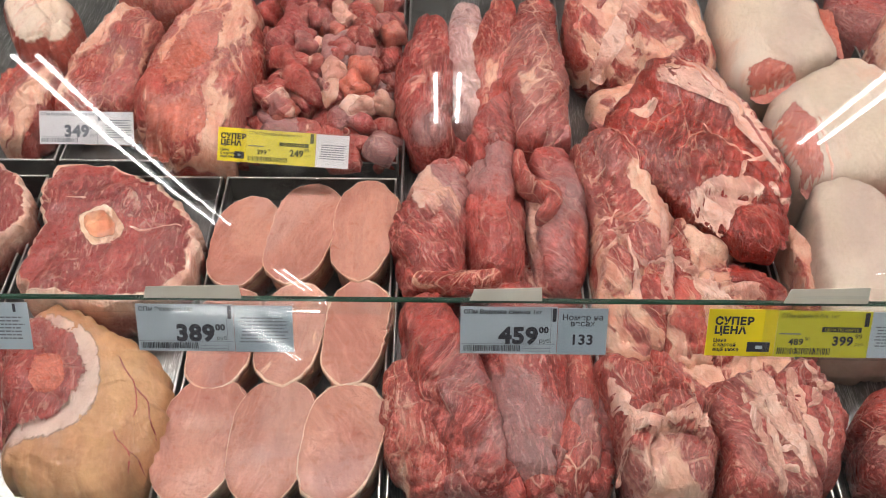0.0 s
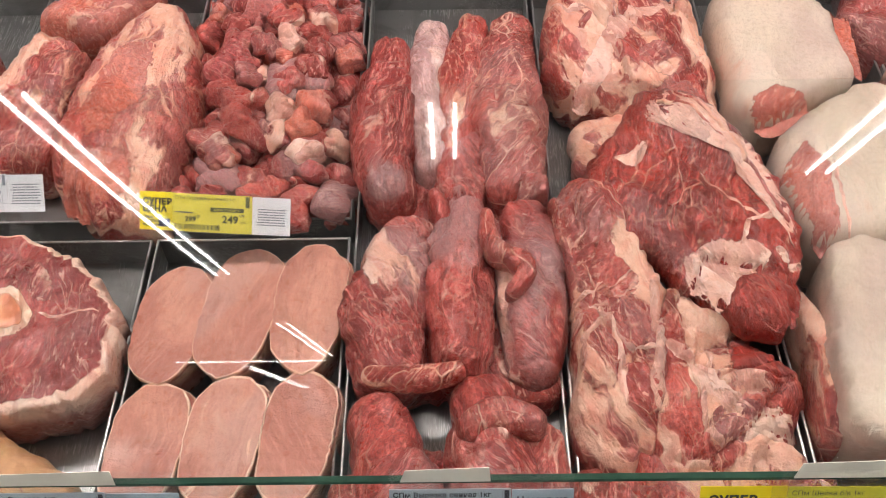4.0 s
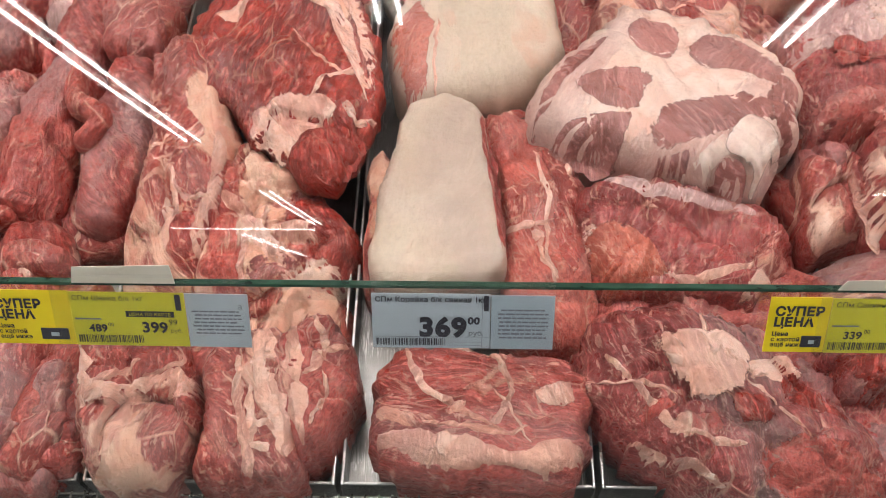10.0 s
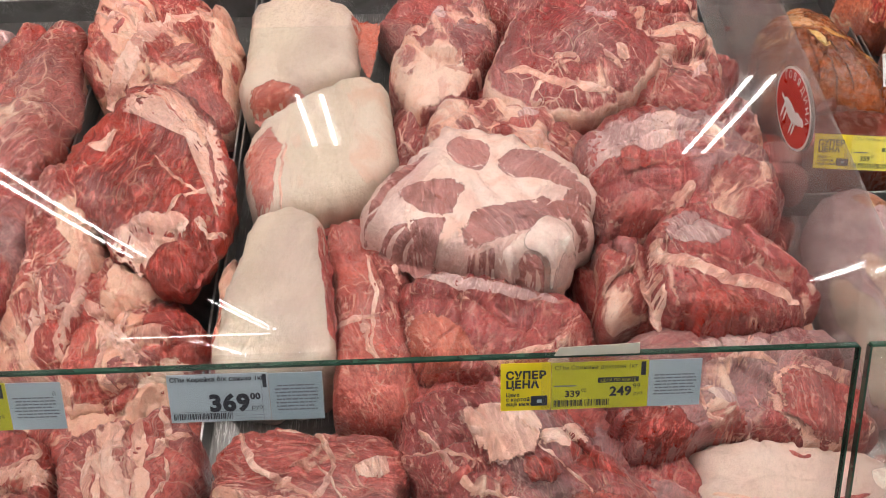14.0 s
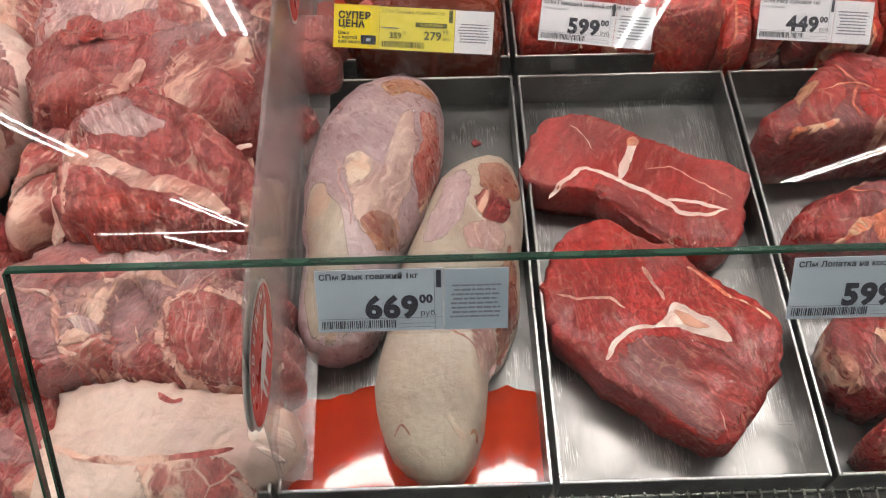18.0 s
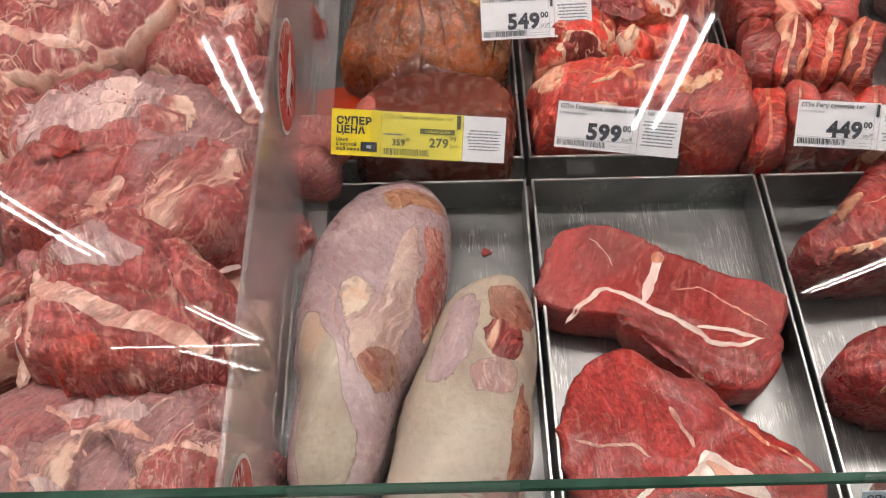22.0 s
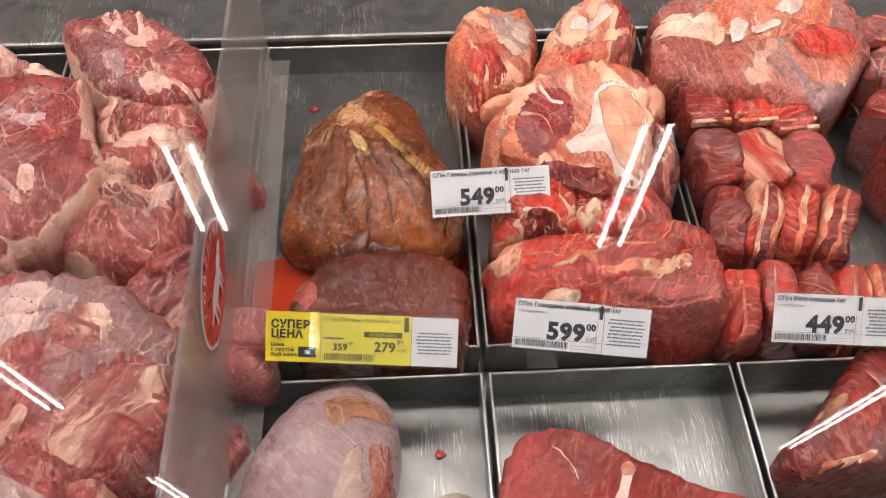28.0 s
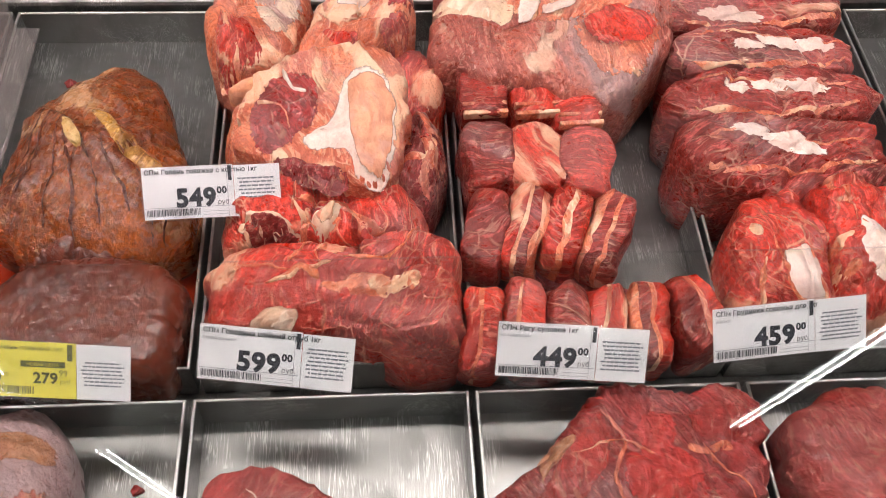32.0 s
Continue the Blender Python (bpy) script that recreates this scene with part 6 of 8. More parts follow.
s1.region("muscle", ((0.590, 0.740), (0.614, 0.753), (0.636, 0.741), (0.641, 0.718), (0.623, 0.699), (0.598, 0.711)), s1_muscle, 0.0015, "pink-red muscle between fat")
s1.region("muscle", ((0.637, 0.709), (0.664, 0.733), (0.698, 0.722), (0.724, 0.691), (0.728, 0.666), (0.704, 0.673), (0.672, 0.684), (0.645, 0.691)), s1_muscle, 0.0015)
s1.region("muscle", ((0.537, 0.674), (0.561, 0.689), (0.595, 0.692), (0.611, 0.674), (0.595, 0.646), (0.577, 0.639), (0.550, 0.656)), s1_muscle, 0.0015)
s1.region("muscle", ((0.501, 0.636), (0.517, 0.680), (0.550, 0.717), (0.578, 0.735), (0.557, 0.703), (0.529, 0.673), (0.514, 0.645)), s1_muscle, 0.0015)
s1.region("muscle", ((0.514, 0.629), (0.556, 0.642), (0.588, 0.639), (0.578, 0.606), (0.561, 0.593), (0.535, 0.611)), s1_muscle, 0.0015)
s1.region("muscle", ((0.596, 0.624), (0.626, 0.653), (0.670, 0.663), (0.708, 0.659), (0.716, 0.638), (0.689, 0.632), (0.661, 0.615), (0.624, 0.606), (0.603, 0.602)), s1_muscle, 0.0015)
s1.region("muscle", ((0.703, 0.665), (0.727, 0.681), (0.735, 0.659), (0.729, 0.625), (0.712, 0.621), (0.707, 0.645)), s1_muscle, 0.0015)
s1.region("muscle", ((0.602, 0.598), (0.640, 0.606), (0.629, 0.586), (0.607, 0.579)), s1_muscle, 0.0015)
s1.region("muscle", ((0.643, 0.579), (0.659, 0.593), (0.678, 0.589), (0.679, 0.566), (0.658, 0.566)), s1_muscle, 0.0015)
s1.region("fat_knob", ((0.667, 0.624), (0.690, 0.639), (0.715, 0.625), (0.716, 0.610), (0.696, 0.586), (0.687, 0.567), (0.679, 0.586), (0.657, 0.593)), gristle, 0.007, "white fat knob")
s1.seam("fat_band", ((0.607, 0.574), (0.628, 0.583), (0.660, 0.602), (0.682, 0.615)), 0.016, gristle, 0.005, "", fray=0.5)
SHL = "raw pork shoulder cut with seams of fat in a heap"
s2 = cut("pork_shoulder", SHL, 0.650, 0.790, 0.822, (7.8, 7.6, 7.9, 6.9, 6.1, 5.9, 5.9, 6.5, 7.9, 8.0, 8.6, 8.5, 7.5, 6.0, 5.4, 5.5, 6.1, 7.0, 8.8, 8.1), pork_shoulder_fat, None, 2.8, 0.8, 23)
s3 = cut("pork_shoulder", SHL, 0.601, 0.936, 0.815, (6.0, 6.9, 8.6, 9.6, 10.8, 8.4, 6.7, 6.1, 6.0, 6.0, 6.6, 7.4, 8.1, 9.0, 10.4, 9.6, 7.4, 6.1, 5.5, 5.4), pork_shoulder_fat, None, 3, 1.0, 24)
s3.patch("muscle", 0.631, 0.943, 0.028, 0.04, -20, pork_dark, 0.004)
s4 = cut("pork_shoulder", "thick pork shoulder cut with a dark veined face on the heap", 0.746, 0.897, 0.846, (9.7, 9.5, 10.0, 11.7, 10.9, 10.2, 9.9, 8.7, 8.5, 8.6, 9.1, 10.8, 11.6, 10.7, 9.9, 10.2, 9.5, 9.3, 9.1, 9.9), s4_face, 0.08, 5, 0.7, 25, (0.02, 0.08))
s4.seam("fat_seam", ((0.664, 0.86), (0.70, 0.845), (0.74, 0.83), (0.80, 0.822)), 0.010, pork_fat, 0.003)
s5 = cut("pork_shoulder", SHL, 0.868, 0.884, 0.822, (5.6, 6.1, 8.2, 7.8, 7.8, 5.6, 5.6, 7.6, 7.1, 7.1, 8.4, 5.8), pork_shoulder_fat, None, 3, 1.0, 26)
s6 = cut("pork_shoulder", "pork shoulder cut with silvery skin and a veined face", 0.832, 0.705, 0.838, (10.9, 10.3, 9.4, 8.7, 8.2, 8.4, 8.9, 9.8, 10.4, 10.6, 9.8, 10.0, 11.4, 9.2, 7.2, 7.1, 7.8, 9.8, 11.2, 10.9), pork_dark, 0.09, 3, 0.9, 27)
s6.region("silver_skin", ((0.731, 0.731), (0.753, 0.759), (0.795, 0.767), (0.837, 0.771), (0.868, 0.756), (0.847, 0.732), (0.799, 0.717), (0.758, 0.708), (0.729, 0.702)), fascia, 0.0015, "grey-white silver skin")
s6.region("muscle", ((0.767, 0.716), (0.796, 0.721), (0.798, 0.691), (0.767, 0.683)), pork_neck_dark, 0.005)
s6.region("cut_face", ((0.856, 0.698), (0.902, 0.724), (0.929, 0.700), (0.921, 0.631), (0.877, 0.615), (0.845, 0.636)), s4_face, 0.003, "dark veined cut face")
s6.region("fat_patch", ((0.841, 0.746), (0.874, 0.752), (0.889, 0.732), (0.866, 0.715), (0.844, 0.723)), pork_shoulder_fat, 0.003)
s6.region("muscle", ((0.739, 0.649), (0.780, 0.667), (0.819, 0.674), (0.826, 0.652), (0.783, 0.619), (0.744, 0.605)), pork, 0.003)
s6.seam("fat_seam", ((0.771, 0.625), (0.797, 0.641), (0.825, 0.662), (0.835, 0.673)), 0.012, pork_fat, 0.002, "", fray=0.5)
s6.seam("rind", ((0.873, 0.612), (0.899, 0.620), (0.921, 0.629)), 0.007, gristle, 0.001, "", fray=0.5)
s7 = cut("pork_shoulder", "pork shoulder cut crossed by a seam of fat on the heap", 0.853, 0.579, 0.834, (8.3, 7.1, 6.2, 6.1, 6.4, 7.5, 8.2, 8.4, 8.2, 7.5, 7.3, 7.7, 8.2, 7.2, 6.7, 6.4, 6.7, 7.8, 8.6, 9.0), pork_dark, 0.09, 3, 0.9, 28)
s7.region("silver_skin", ((0.787, 0.623), (0.824, 0.639), (0.842, 0.624), (0.866, 0.607), (0.836, 0.597), (0.805, 0.597)), fascia, 0.0015, "silvery skin")
s7.seam("fat_band", ((0.781, 0.602), (0.798, 0.582), (0.835, 0.567), (0.878, 0.554), (0.916, 0.543)), 0.016, pork_fat, 0.003, "", fray=0.5)
s7.region("muscle", ((0.788, 0.554), (0.827, 0.551), (0.874, 0.540), (0.900, 0.525), (0.861, 0.505), (0.804, 0.508)), pork_neck_dark, 0.003)
s7.seam("fat_seam", ((0.776, 0.586), (0.781, 0.558), (0.779, 0.520)), 0.012, pork_fat, 0.002, "", fray=0.5)
s8 = cut("pork_shoulder", "long piece of pork shoulder with a fatty end in a heap", 0.629, 0.542, 0.806, (9.7, 9.7, 7.4, 5.8, 5.2, 5.1, 5.5, 6.6, 8.9, 9.6, 8.8, 8.9, 8.7, 6.1, 5.0, 5.0, 5.6, 7.1, 8.0, 9.0), pork_dark, None, 2.8, 0.8, 29)
s8.seam("silver_skin", ((0.561, 0.582), (0.608, 0.575), (0.660, 0.571), (0.691, 0.566)), 0.012, fascia, 0.0015, "", fray=0.5)
s8.region("muscle", ((0.542, 0.539), (0.576, 0.546), (0.611, 0.518), (0.602, 0.485), (0.563, 0.481), (0.545, 0.501)), pork_pale, 0.005, "pale pink muscle end")
s8.region("fat_patch", ((0.541, 0.559), (0.556, 0.543), (0.582, 0.534), (0.575, 0.518), (0.553, 0.490), (0.541, 0.518)), pork_fat, 0.003)
s8.region("fat_patch", ((0.687, 0.540), (0.715, 0.558), (0.720, 0.529), (0.700, 0.495), (0.668, 0.484), (0.681, 0.512)), pork_shoulder_fat, 0.004)
s8.seam("fat_seam", ((0.600, 0.506), (0.630, 0.501), (0.660, 0.506), (0.681, 0.518)), 0.008, pork_fat, 0.002, "", fray=0.5)
cut("pork_shoulder", "pale round piece of pork in a heap", 0.581, 0.516, 0.792, (4.2, 3.0, 2.8, 3.5, 3.6, 4.7, 3.8, 4.0, 3.0, 3.0, 3.0, 5.2), pork, None, 2.6, 0.6, 30)
cut("pork_shoulder", "pale fatty piece of pork in a heap", 0.761, 0.583, 0.806, (2.9, 3.4, 5.1, 4.1, 4.4, 3.0, 2.7, 3.4, 5.3, 3.8, 3.8, 3.4), pork_shoulder_fat, None, 2.6, 0.8, 32)
cut("pork_shoulder", "flat piece of pork under the heap beside the glass", 0.834, 0.505, 0.796, (12.0, 4.4, 3.2, 3.0, 3.9, 6.8, 11.4, 5.7, 3.7, 3.4, 3.7, 5.8), pork_dark, None, 2.6, 0.9, 33)
cut("pork_shoulder", "small dark piece of pork between larger cuts", 0.725, 0.770, 0.812, (4.0, 3.6, 3.4, 4.0, 4.4, 3.6, 3.2, 3.0, 3.6, 4.6, 4.0, 3.6), pork_shoulder_fat, None, 2.6, 1.0, 34)
cut("pork_shoulder", "ragged piece of pork shoulder between larger cuts", 0.765, 0.655, 0.800, (4.0, 3.6, 5.4, 6.0, 4.4, 3.6, 3.2, 3.0, 5.6, 6.6, 4.0, 3.6), pork_dark, None, 2.6, 1.0, 35)
cut("pork_shoulder", "piece of pork shoulder against the divider plate", 0.915, 0.775, 0.812, (3.2, 3.6, 5.4, 6.0, 5.4, 5.6, 5.2, 5.0, 5.6, 5.6, 4.0, 3.2), pork_dark, None, 2.6, 1.0, 36)
s12 = cut("pork_shoulder", "pork ham piece with a fat rind", 0.852, 1.043, 0.830, (6.7, 5.0, 4.8, 6.1, 7.9, 9.4, 5.9, 5.4, 5.7, 5.6, 7.6, 8.3), meat("pork_ham_face", (0.40, 0.10, 0.095), (0.30, 0.06, 0.058), (0.80, 0.56, 0.46), 0.03, 0.5, 14, rind=0.08, fibre=0.9), None, 4, 0.7, 37)
s12.patch("fat_patch", 0.873, 1.000, 0.018, 0.014, 0, pork_fat, 0.004)
cut("pork_shoulder", SHL, 0.870, 0.960, 0.812, (4.8, 4.8, 3.9, 4.3, 4.6, 5.4, 5.0, 4.6, 3.9, 3.9, 4.8, 6.2), pork_shoulder_fat, None, 2.8, 1.0, 38)
cut("pork_shoulder", SHL, 0.700, 1.045, 0.800, (9, 6, 5, 5.5, 6, 9, 8, 6, 5, 5, 6, 8), pork_shoulder_fat, None, 3, 1.0, 39)
for py, r in ((0.765, 2.0), (0.732, 1.8)):
    cut("pork_trimming", "small pink pork end poking past the divider plate", 0.972, py, 0.792, (r * 1.1, r, r, r * 1.1, r * 1.5, r * 1.8, r * 1.8, r * 1.4, r, r, r, r), pork, 0.045, 2.2, 0.7, int(py * 1000), group="pork trimmings", segs=28, rings=10)
# flat cuts at the bottom of the heap
rng = random.Random(21)
for i, (px, py, r) in enumerate(((0.60, 0.60, 7), (0.70, 0.72, 8), (0.80, 0.62, 8), (0.90, 0.68, 6.5), (0.62, 0.74, 7), (0.70, 0.46, 8), (0.74, 0.40, 7), (0.60, 0.85, 8), (0.69, 0.83, 7.5), (0.79, 0.79, 8), (0.88, 0.58, 7), (0.90, 0.46, 6), (0.83, 0.97, 8), (0.72, 0.98, 8), (0.60, 1.05, 8), (0.89, 0.82, 6), (0.58, 0.46, 5), (0.66, 0.52, 7), (0.93, 0.93, 3.5))):
    cut("pork_shoulder", "flat raw pork cut at the bottom of a heap", px, py, 0.766 + rng.uniform(-0.008, 0.010), [r * rng.uniform(0.85, 1.15) for _ in range(12)], (pork_dark, pork_shoulder_fat, pork)[i % 3], None, 3.5, 1.3, 400 + i, group="bottom pork cuts", segs=48, rings=14)
for i, (px, py, r) in enumerate(((0.02, 0.62, 6), (0.09, 0.60, 6), (0.03, 0.46, 6), (0.10, 0.44, 5), (0.02, 0.80, 6), (0.09, 0.80, 6), (0.04, 0.95, 6), (0.10, 0.96, 5), (0.06, 0.37, 3.5), (0.06, 0.71, 6))):
    cut("pork_tenderloin_piece", "raw pork tenderloin piece at the bottom of a heap", px, py, 0.748 + rng.uniform(-0.006, 0.006), [r * rng.uniform(0.85, 1.15) for _ in range(12)], (pork_red, pork_web)[i % 2], None, 3.5, 1.3, 430 + i, group="bottom pork cuts", segs=48, rings=14)
for i, (px, py, rx) in enumerate(((0.23, 0.46, 6.5), (0.30, 0.47, 5.0), (0.25, 0.86, 6.5))):
    cut("pork_neck", "flat pork neck piece at the bottom of a tray", px, py, 0.752, [rx * rng.uniform(0.85, 1.15) for _ in range(12)], pork_neck, None, 3.5, 1.2, 450 + i, group="bottom pork cuts", segs=48, rings=14)
# front of the shoulder trays
f1 = cut("pork_shoulder", "ragged pork shoulder cut with clumps of fat by the tray front", 0.642, 0.396, 0.800, (8.7, 7.4, 7.0, 7.5, 7.5, 8.2, 8.9, 10.5, 12.1, 11.9, 9.9, 8.3, 7.4, 7.0, 7.2, 7.7, 8.7, 10.1, 12.7, 12.6), pork_dark, None, 2.8, 1.3, 44)
f1.region("fat_clump", ((0.587, 0.440), (0.618, 0.450), (0.655, 0.447), (0.667, 0.419), (0.647, 0.395), (0.622, 0.387), (0.597, 0.409)), pork_fat, 0.006, "clump of pale fat")
f1.region("muscle", ((0.637, 0.393), (0.664, 0.393), (0.669, 0.373), (0.644, 0.369)), pork_neck_dark, 0.007)
f1.region("muscle", ((0.672, 0.437), (0.712, 0.400), (0.732, 0.376), (0.704, 0.384), (0.681, 0.397)), pork_neck_dark, 0.003, "dark red muscle")
f1.region("muscle", ((0.650, 0.349), (0.692, 0.370), (0.749, 0.346), (0.761, 0.322), (0.724, 0.314), (0.674, 0.320)), pork, 0.004, "pink muscle")
f1.seam("fat_seam", ((0.557, 0.433), (0.581, 0.390), (0.613, 0.362), (0.646, 0.356)), 0.006, pork_fat, 0.002, "", fray=0.5)
f1.seam("fat_seam", ((0.568, 0.367), (0.600, 0.350), (0.632, 0.329)), 0.004, pork_fat, 0.002, "", fray=0.5)
f2 = cut("pork_shoulder", "large round pork muscle with silvery skin by the tray front", 0.838, 0.467, 0.806, (12.0, 10.8, 8.8, 7.3, 6.8, 6.7, 7.1, 8.6, 10.0, 11.5, 11.6, 11.1, 11.2, 6.4, 4.9, 4.9, 5.4, 6.8, 10.5, 13.1), pork_dark, None, 2.8, 0.8, 45)
f2.region("cut_face", ((0.725, 0.462), (0.757, 0.467), (0.789, 0.431), (0.804, 0.413), (0.783, 0.393), (0.759, 0.374), (0.736, 0.417)), pork_neck_dark, 0.003, "dark red cut face")
f2.region("muscle", ((0.801, 0.480), (0.846, 0.501), (0.874, 0.475), (0.863, 0.441), (0.823, 0.432), (0.801, 0.456)), pork_dark, 0.003)
f2.region("silver_skin", ((0.812, 0.510), (0.857, 0.516), (0.879, 0.498), (0.850, 0.488), (0.821, 0.491)), fascia, 0.002, "silvery skin")
f2.region("fat_ring", ((0.869, 0.478), (0.915, 0.484), (0.954, 0.460), (0.959, 0.420), (0.935, 0.397), (0.886, 0.406), (0.864, 0.438)), pork_fat, 0.003)
f2.region("muscle", ((0.875, 0.472), (0.914, 0.476), (0.948, 0.455), (0.953, 0.422), (0.932, 0.404), (0.889, 0.412), (0.871, 0.439)), pork, 0.006, "round pink muscle")
f2.seam("fat_seam", ((0.804, 0.432), (0.841, 0.418), (0.878, 0.407), (0.942, 0.395)), 0.006, pork_fat, 0.002, "", fray=0.5)
f2.seam("fat_seam", ((0.729, 0.475), (0.757, 0.478), (0.796, 0.469), (0.804, 0.434)), 0.005, pork_fat, 0.002, "", fray=0.5)
f3 = cut("pork_shank", "pork shank with pale skin and a bone end", 0.868, 0.366, 0.792, (9.6, 10.1, 7.4, 5.9, 5.3, 5.4, 5.9, 6.8, 8.6, 8.0, 8.2, 8.7, 8.8, 7.3, 6.1, 5.1, 4.9, 5.8, 7.7, 7.5), pork_rind, None, 2.6, 0.5, 46)
f3.region("fat_side", ((0.865, 0.349), (0.905, 0.357), (0.944, 0.343), (0.926, 0.308), (0.883, 0.316)), pork_shoulder_fat, 0.003, "fatty pink underside")
f3.region("bone_end", ((0.934, 0.381), (0.956, 0.389), (0.968, 0.368), (0.956, 0.354), (0.936, 0.363)), gristle, 0.004, "pale bone end")
f3.seam("fold", ((0.797, 0.367), (0.837, 0.354), (0.882, 0.352), (0.929, 0.358)), 0.005, pork_shoulder_fat, 0.001, "", fray=0.5)
f3.seam("blood_vein", ((0.870, 0.402), (0.884, 0.397), (0.891, 0.399)), 0.004, pork, 0.0008, "", fray=0.5)
cut("pork_shank", "dark red end of a pork cut by the tray front", 0.765, 0.355, 0.776, (4.5, 4.0, 3.4, 3.4, 3.8, 4.0, 4.0, 2.6, 1.9, 1.8, 2.2, 3.6), pork_dark, None, 2.6, 0.7, 47)

# ---- beef, front trays ----
t1 = cut("beef_tongue", "raw beef tongue, grey-violet with yellow fat, in a steel tray", 1.015, 0.599, 0.796, (5.4, 6.2, 7.8, 11.0, 13.4, 12.3, 9.7, 7.6, 6.2, 5.6, 5.5, 5.7, 6.8, 8.6, 15.0, 13.8, 7.5, 6.0, 5.6, 5.3), tongue_grey, None, 2.2, 0.10, 48, segs=80, rings=26, ragged=0.2)
t1.region("tongue_skin", ((0.962, 0.594), (0.975, 0.597), (0.987, 0.577), (0.997, 0.554), (1.006, 0.516), (1.016, 0.471), (0.997, 0.443), (0.971, 0.452), (0.967, 0.501), (0.964, 0.543)), tongue_m, 0.0012, "beige tongue skin")
t1.region("root_fat", ((0.992, 0.605), (1.009, 0.612), (1.032, 0.593), (1.040, 0.623), (1.048, 0.664), (1.060, 0.656), (1.056, 0.599), (1.051, 0.570), (1.035, 0.537), (1.018, 0.522), (1.004, 0.536), (0.997, 0.571)), tongue_fat, 0.0018, "yellowish root fat")
t1.region("root_muscle", ((1.061, 0.666), (1.076, 0.667), (1.077, 0.629), (1.069, 0.593), (1.058, 0.556), (1.053, 0.590), (1.058, 0.629)), tongue_red, 0.0018)
t1.region("root_muscle", ((1.009, 0.546), (1.028, 0.560), (1.044, 0.554), (1.037, 0.525), (1.022, 0.519)), tongue_brown, 0.003)
t1.region("root_muscle", ((1.024, 0.698), (1.052, 0.708), (1.074, 0.697), (1.075, 0.680), (1.052, 0.683), (1.032, 0.674)), tongue_brown, 0.002)
t1.seam("membrane_fold", ((0.986, 0.606), (0.992, 0.594), (0.996, 0.574), (1.007, 0.537)), 0.0035, fascia, 0.0012, "", fray=0.5)
t2 = cut("beef_tongue", "raw beef tongue, beige with a red root, lying in juice", 1.085, 0.495, 0.786, (5.1, 5.5, 6.6, 10.1, 14.7, 12.7, 8.0, 6.1, 5.3, 4.9, 4.9, 5.5, 7.1, 10.8, 14.0, 14.2, 7.0, 5.9, 5.3, 5.1), tongue_m, None, 2.2, 0.08, 49, segs=80, rings=26, ragged=0.2)
t2.region("root_skin", ((1.094, 0.615), (1.101, 0.600), (1.100, 0.571), (1.091, 0.544), (1.079, 0.527), (1.062, 0.522), (1.056, 0.533), (1.069, 0.576), (1.080, 0.602)), tongue_grey, 0.0012, "pinkish grey membrane")
t2.region("root_muscle", ((1.104, 0.611), (1.128, 0.617), (1.143, 0.598), (1.141, 0.575), (1.126, 0.571), (1.107, 0.581)), tongue_brown, 0.0014)
t2.region("root_muscle", ((1.103, 0.568), (1.117, 0.583), (1.133, 0.570), (1.127, 0.548), (1.110, 0.545)), beef_dark, 0.002)
t2.region("root_fat", ((1.092, 0.542), (1.116, 0.548), (1.127, 0.537), (1.119, 0.518), (1.092, 0.517)), tongue_fat, 0.0014)
t2.region("side_muscle", ((1.130, 0.537), (1.134, 0.495), (1.129, 0.460), (1.115, 0.433), (1.111, 0.437), (1.118, 0.475), (1.122, 0.516)), tongue_brown, 0.0014)
t2.region("root_fat", ((1.091, 0.457), (1.112, 0.461), (1.115, 0.439), (1.104, 0.419), (1.098, 0.422), (1.093, 0.437)), tongue_fat, 0.002)
t2.seam("crease", ((1.074, 0.445), (1.089, 0.441), (1.102, 0.431)), 0.0016, tongue_brown, 0.0002, "", fray=0.5)
t2.seam("crease", ((1.035, 0.375), (1.040, 0.381), (1.047, 0.375)), 0.0018, tongue_brown, 0.0002, "", fray=0.5)
t2.seam("crease", ((1.091, 0.373), (1.095, 0.377), (1.097, 0.370)), 0.0018, tongue_brown, 0.0002, "", fray=0.5)
b1 = cut("beef_shoulder_steak", "deep red beef shoulder steak with a white Y-shaped seam", 1.250, 0.613, 0.750, (9.6, 6.1, 4.9, 4.5, 4.5, 5.0, 6.8, 9.2, 10.4, 10.1, 10.0, 4.7, 4.1, 4.0, 4.3, 5.3, 7.8, 9.7, 9.7, 9.1), beef, None, 14, 0.20, 50, segs=100, rings=36, ragged=0.55)
b1.region("cut_side", ((1.198, 0.607), (1.219, 0.603), (1.249, 0.587), (1.274, 0.566), (1.292, 0.559), (1.314, 0.562), (1.320, 0.540), (1.293, 0.530), (1.265, 0.536), (1.240, 0.560), (1.215, 0.586)), beef_side, 0.0008, "darker sloping cut side")
b1.seam("gristle", ((1.168, 0.595), (1.183, 0.610), (1.199, 0.621), (1.212, 0.616), (1.233, 0.606)), 0.0045, gristle, 0.0006, "", fray=0.5)
b1.seam("bone", ((1.247, 0.653), (1.242, 0.631), (1.231, 0.607)), 0.0072, gristle, 0.001, "white forked bone", fray=0.4)
b1.region("bone_end", ((1.241, 0.647), (1.244, 0.655), (1.250, 0.655), (1.253, 0.648), (1.247, 0.640), (1.242, 0.641)), marrow_pale, 0.002)
b1.seam("gristle", ((1.227, 0.607), (1.249, 0.597), (1.267, 0.583), (1.277, 0.571), (1.293, 0.567), (1.313, 0.573)), 0.0045, gristle, 0.0008, "", fray=0.4)
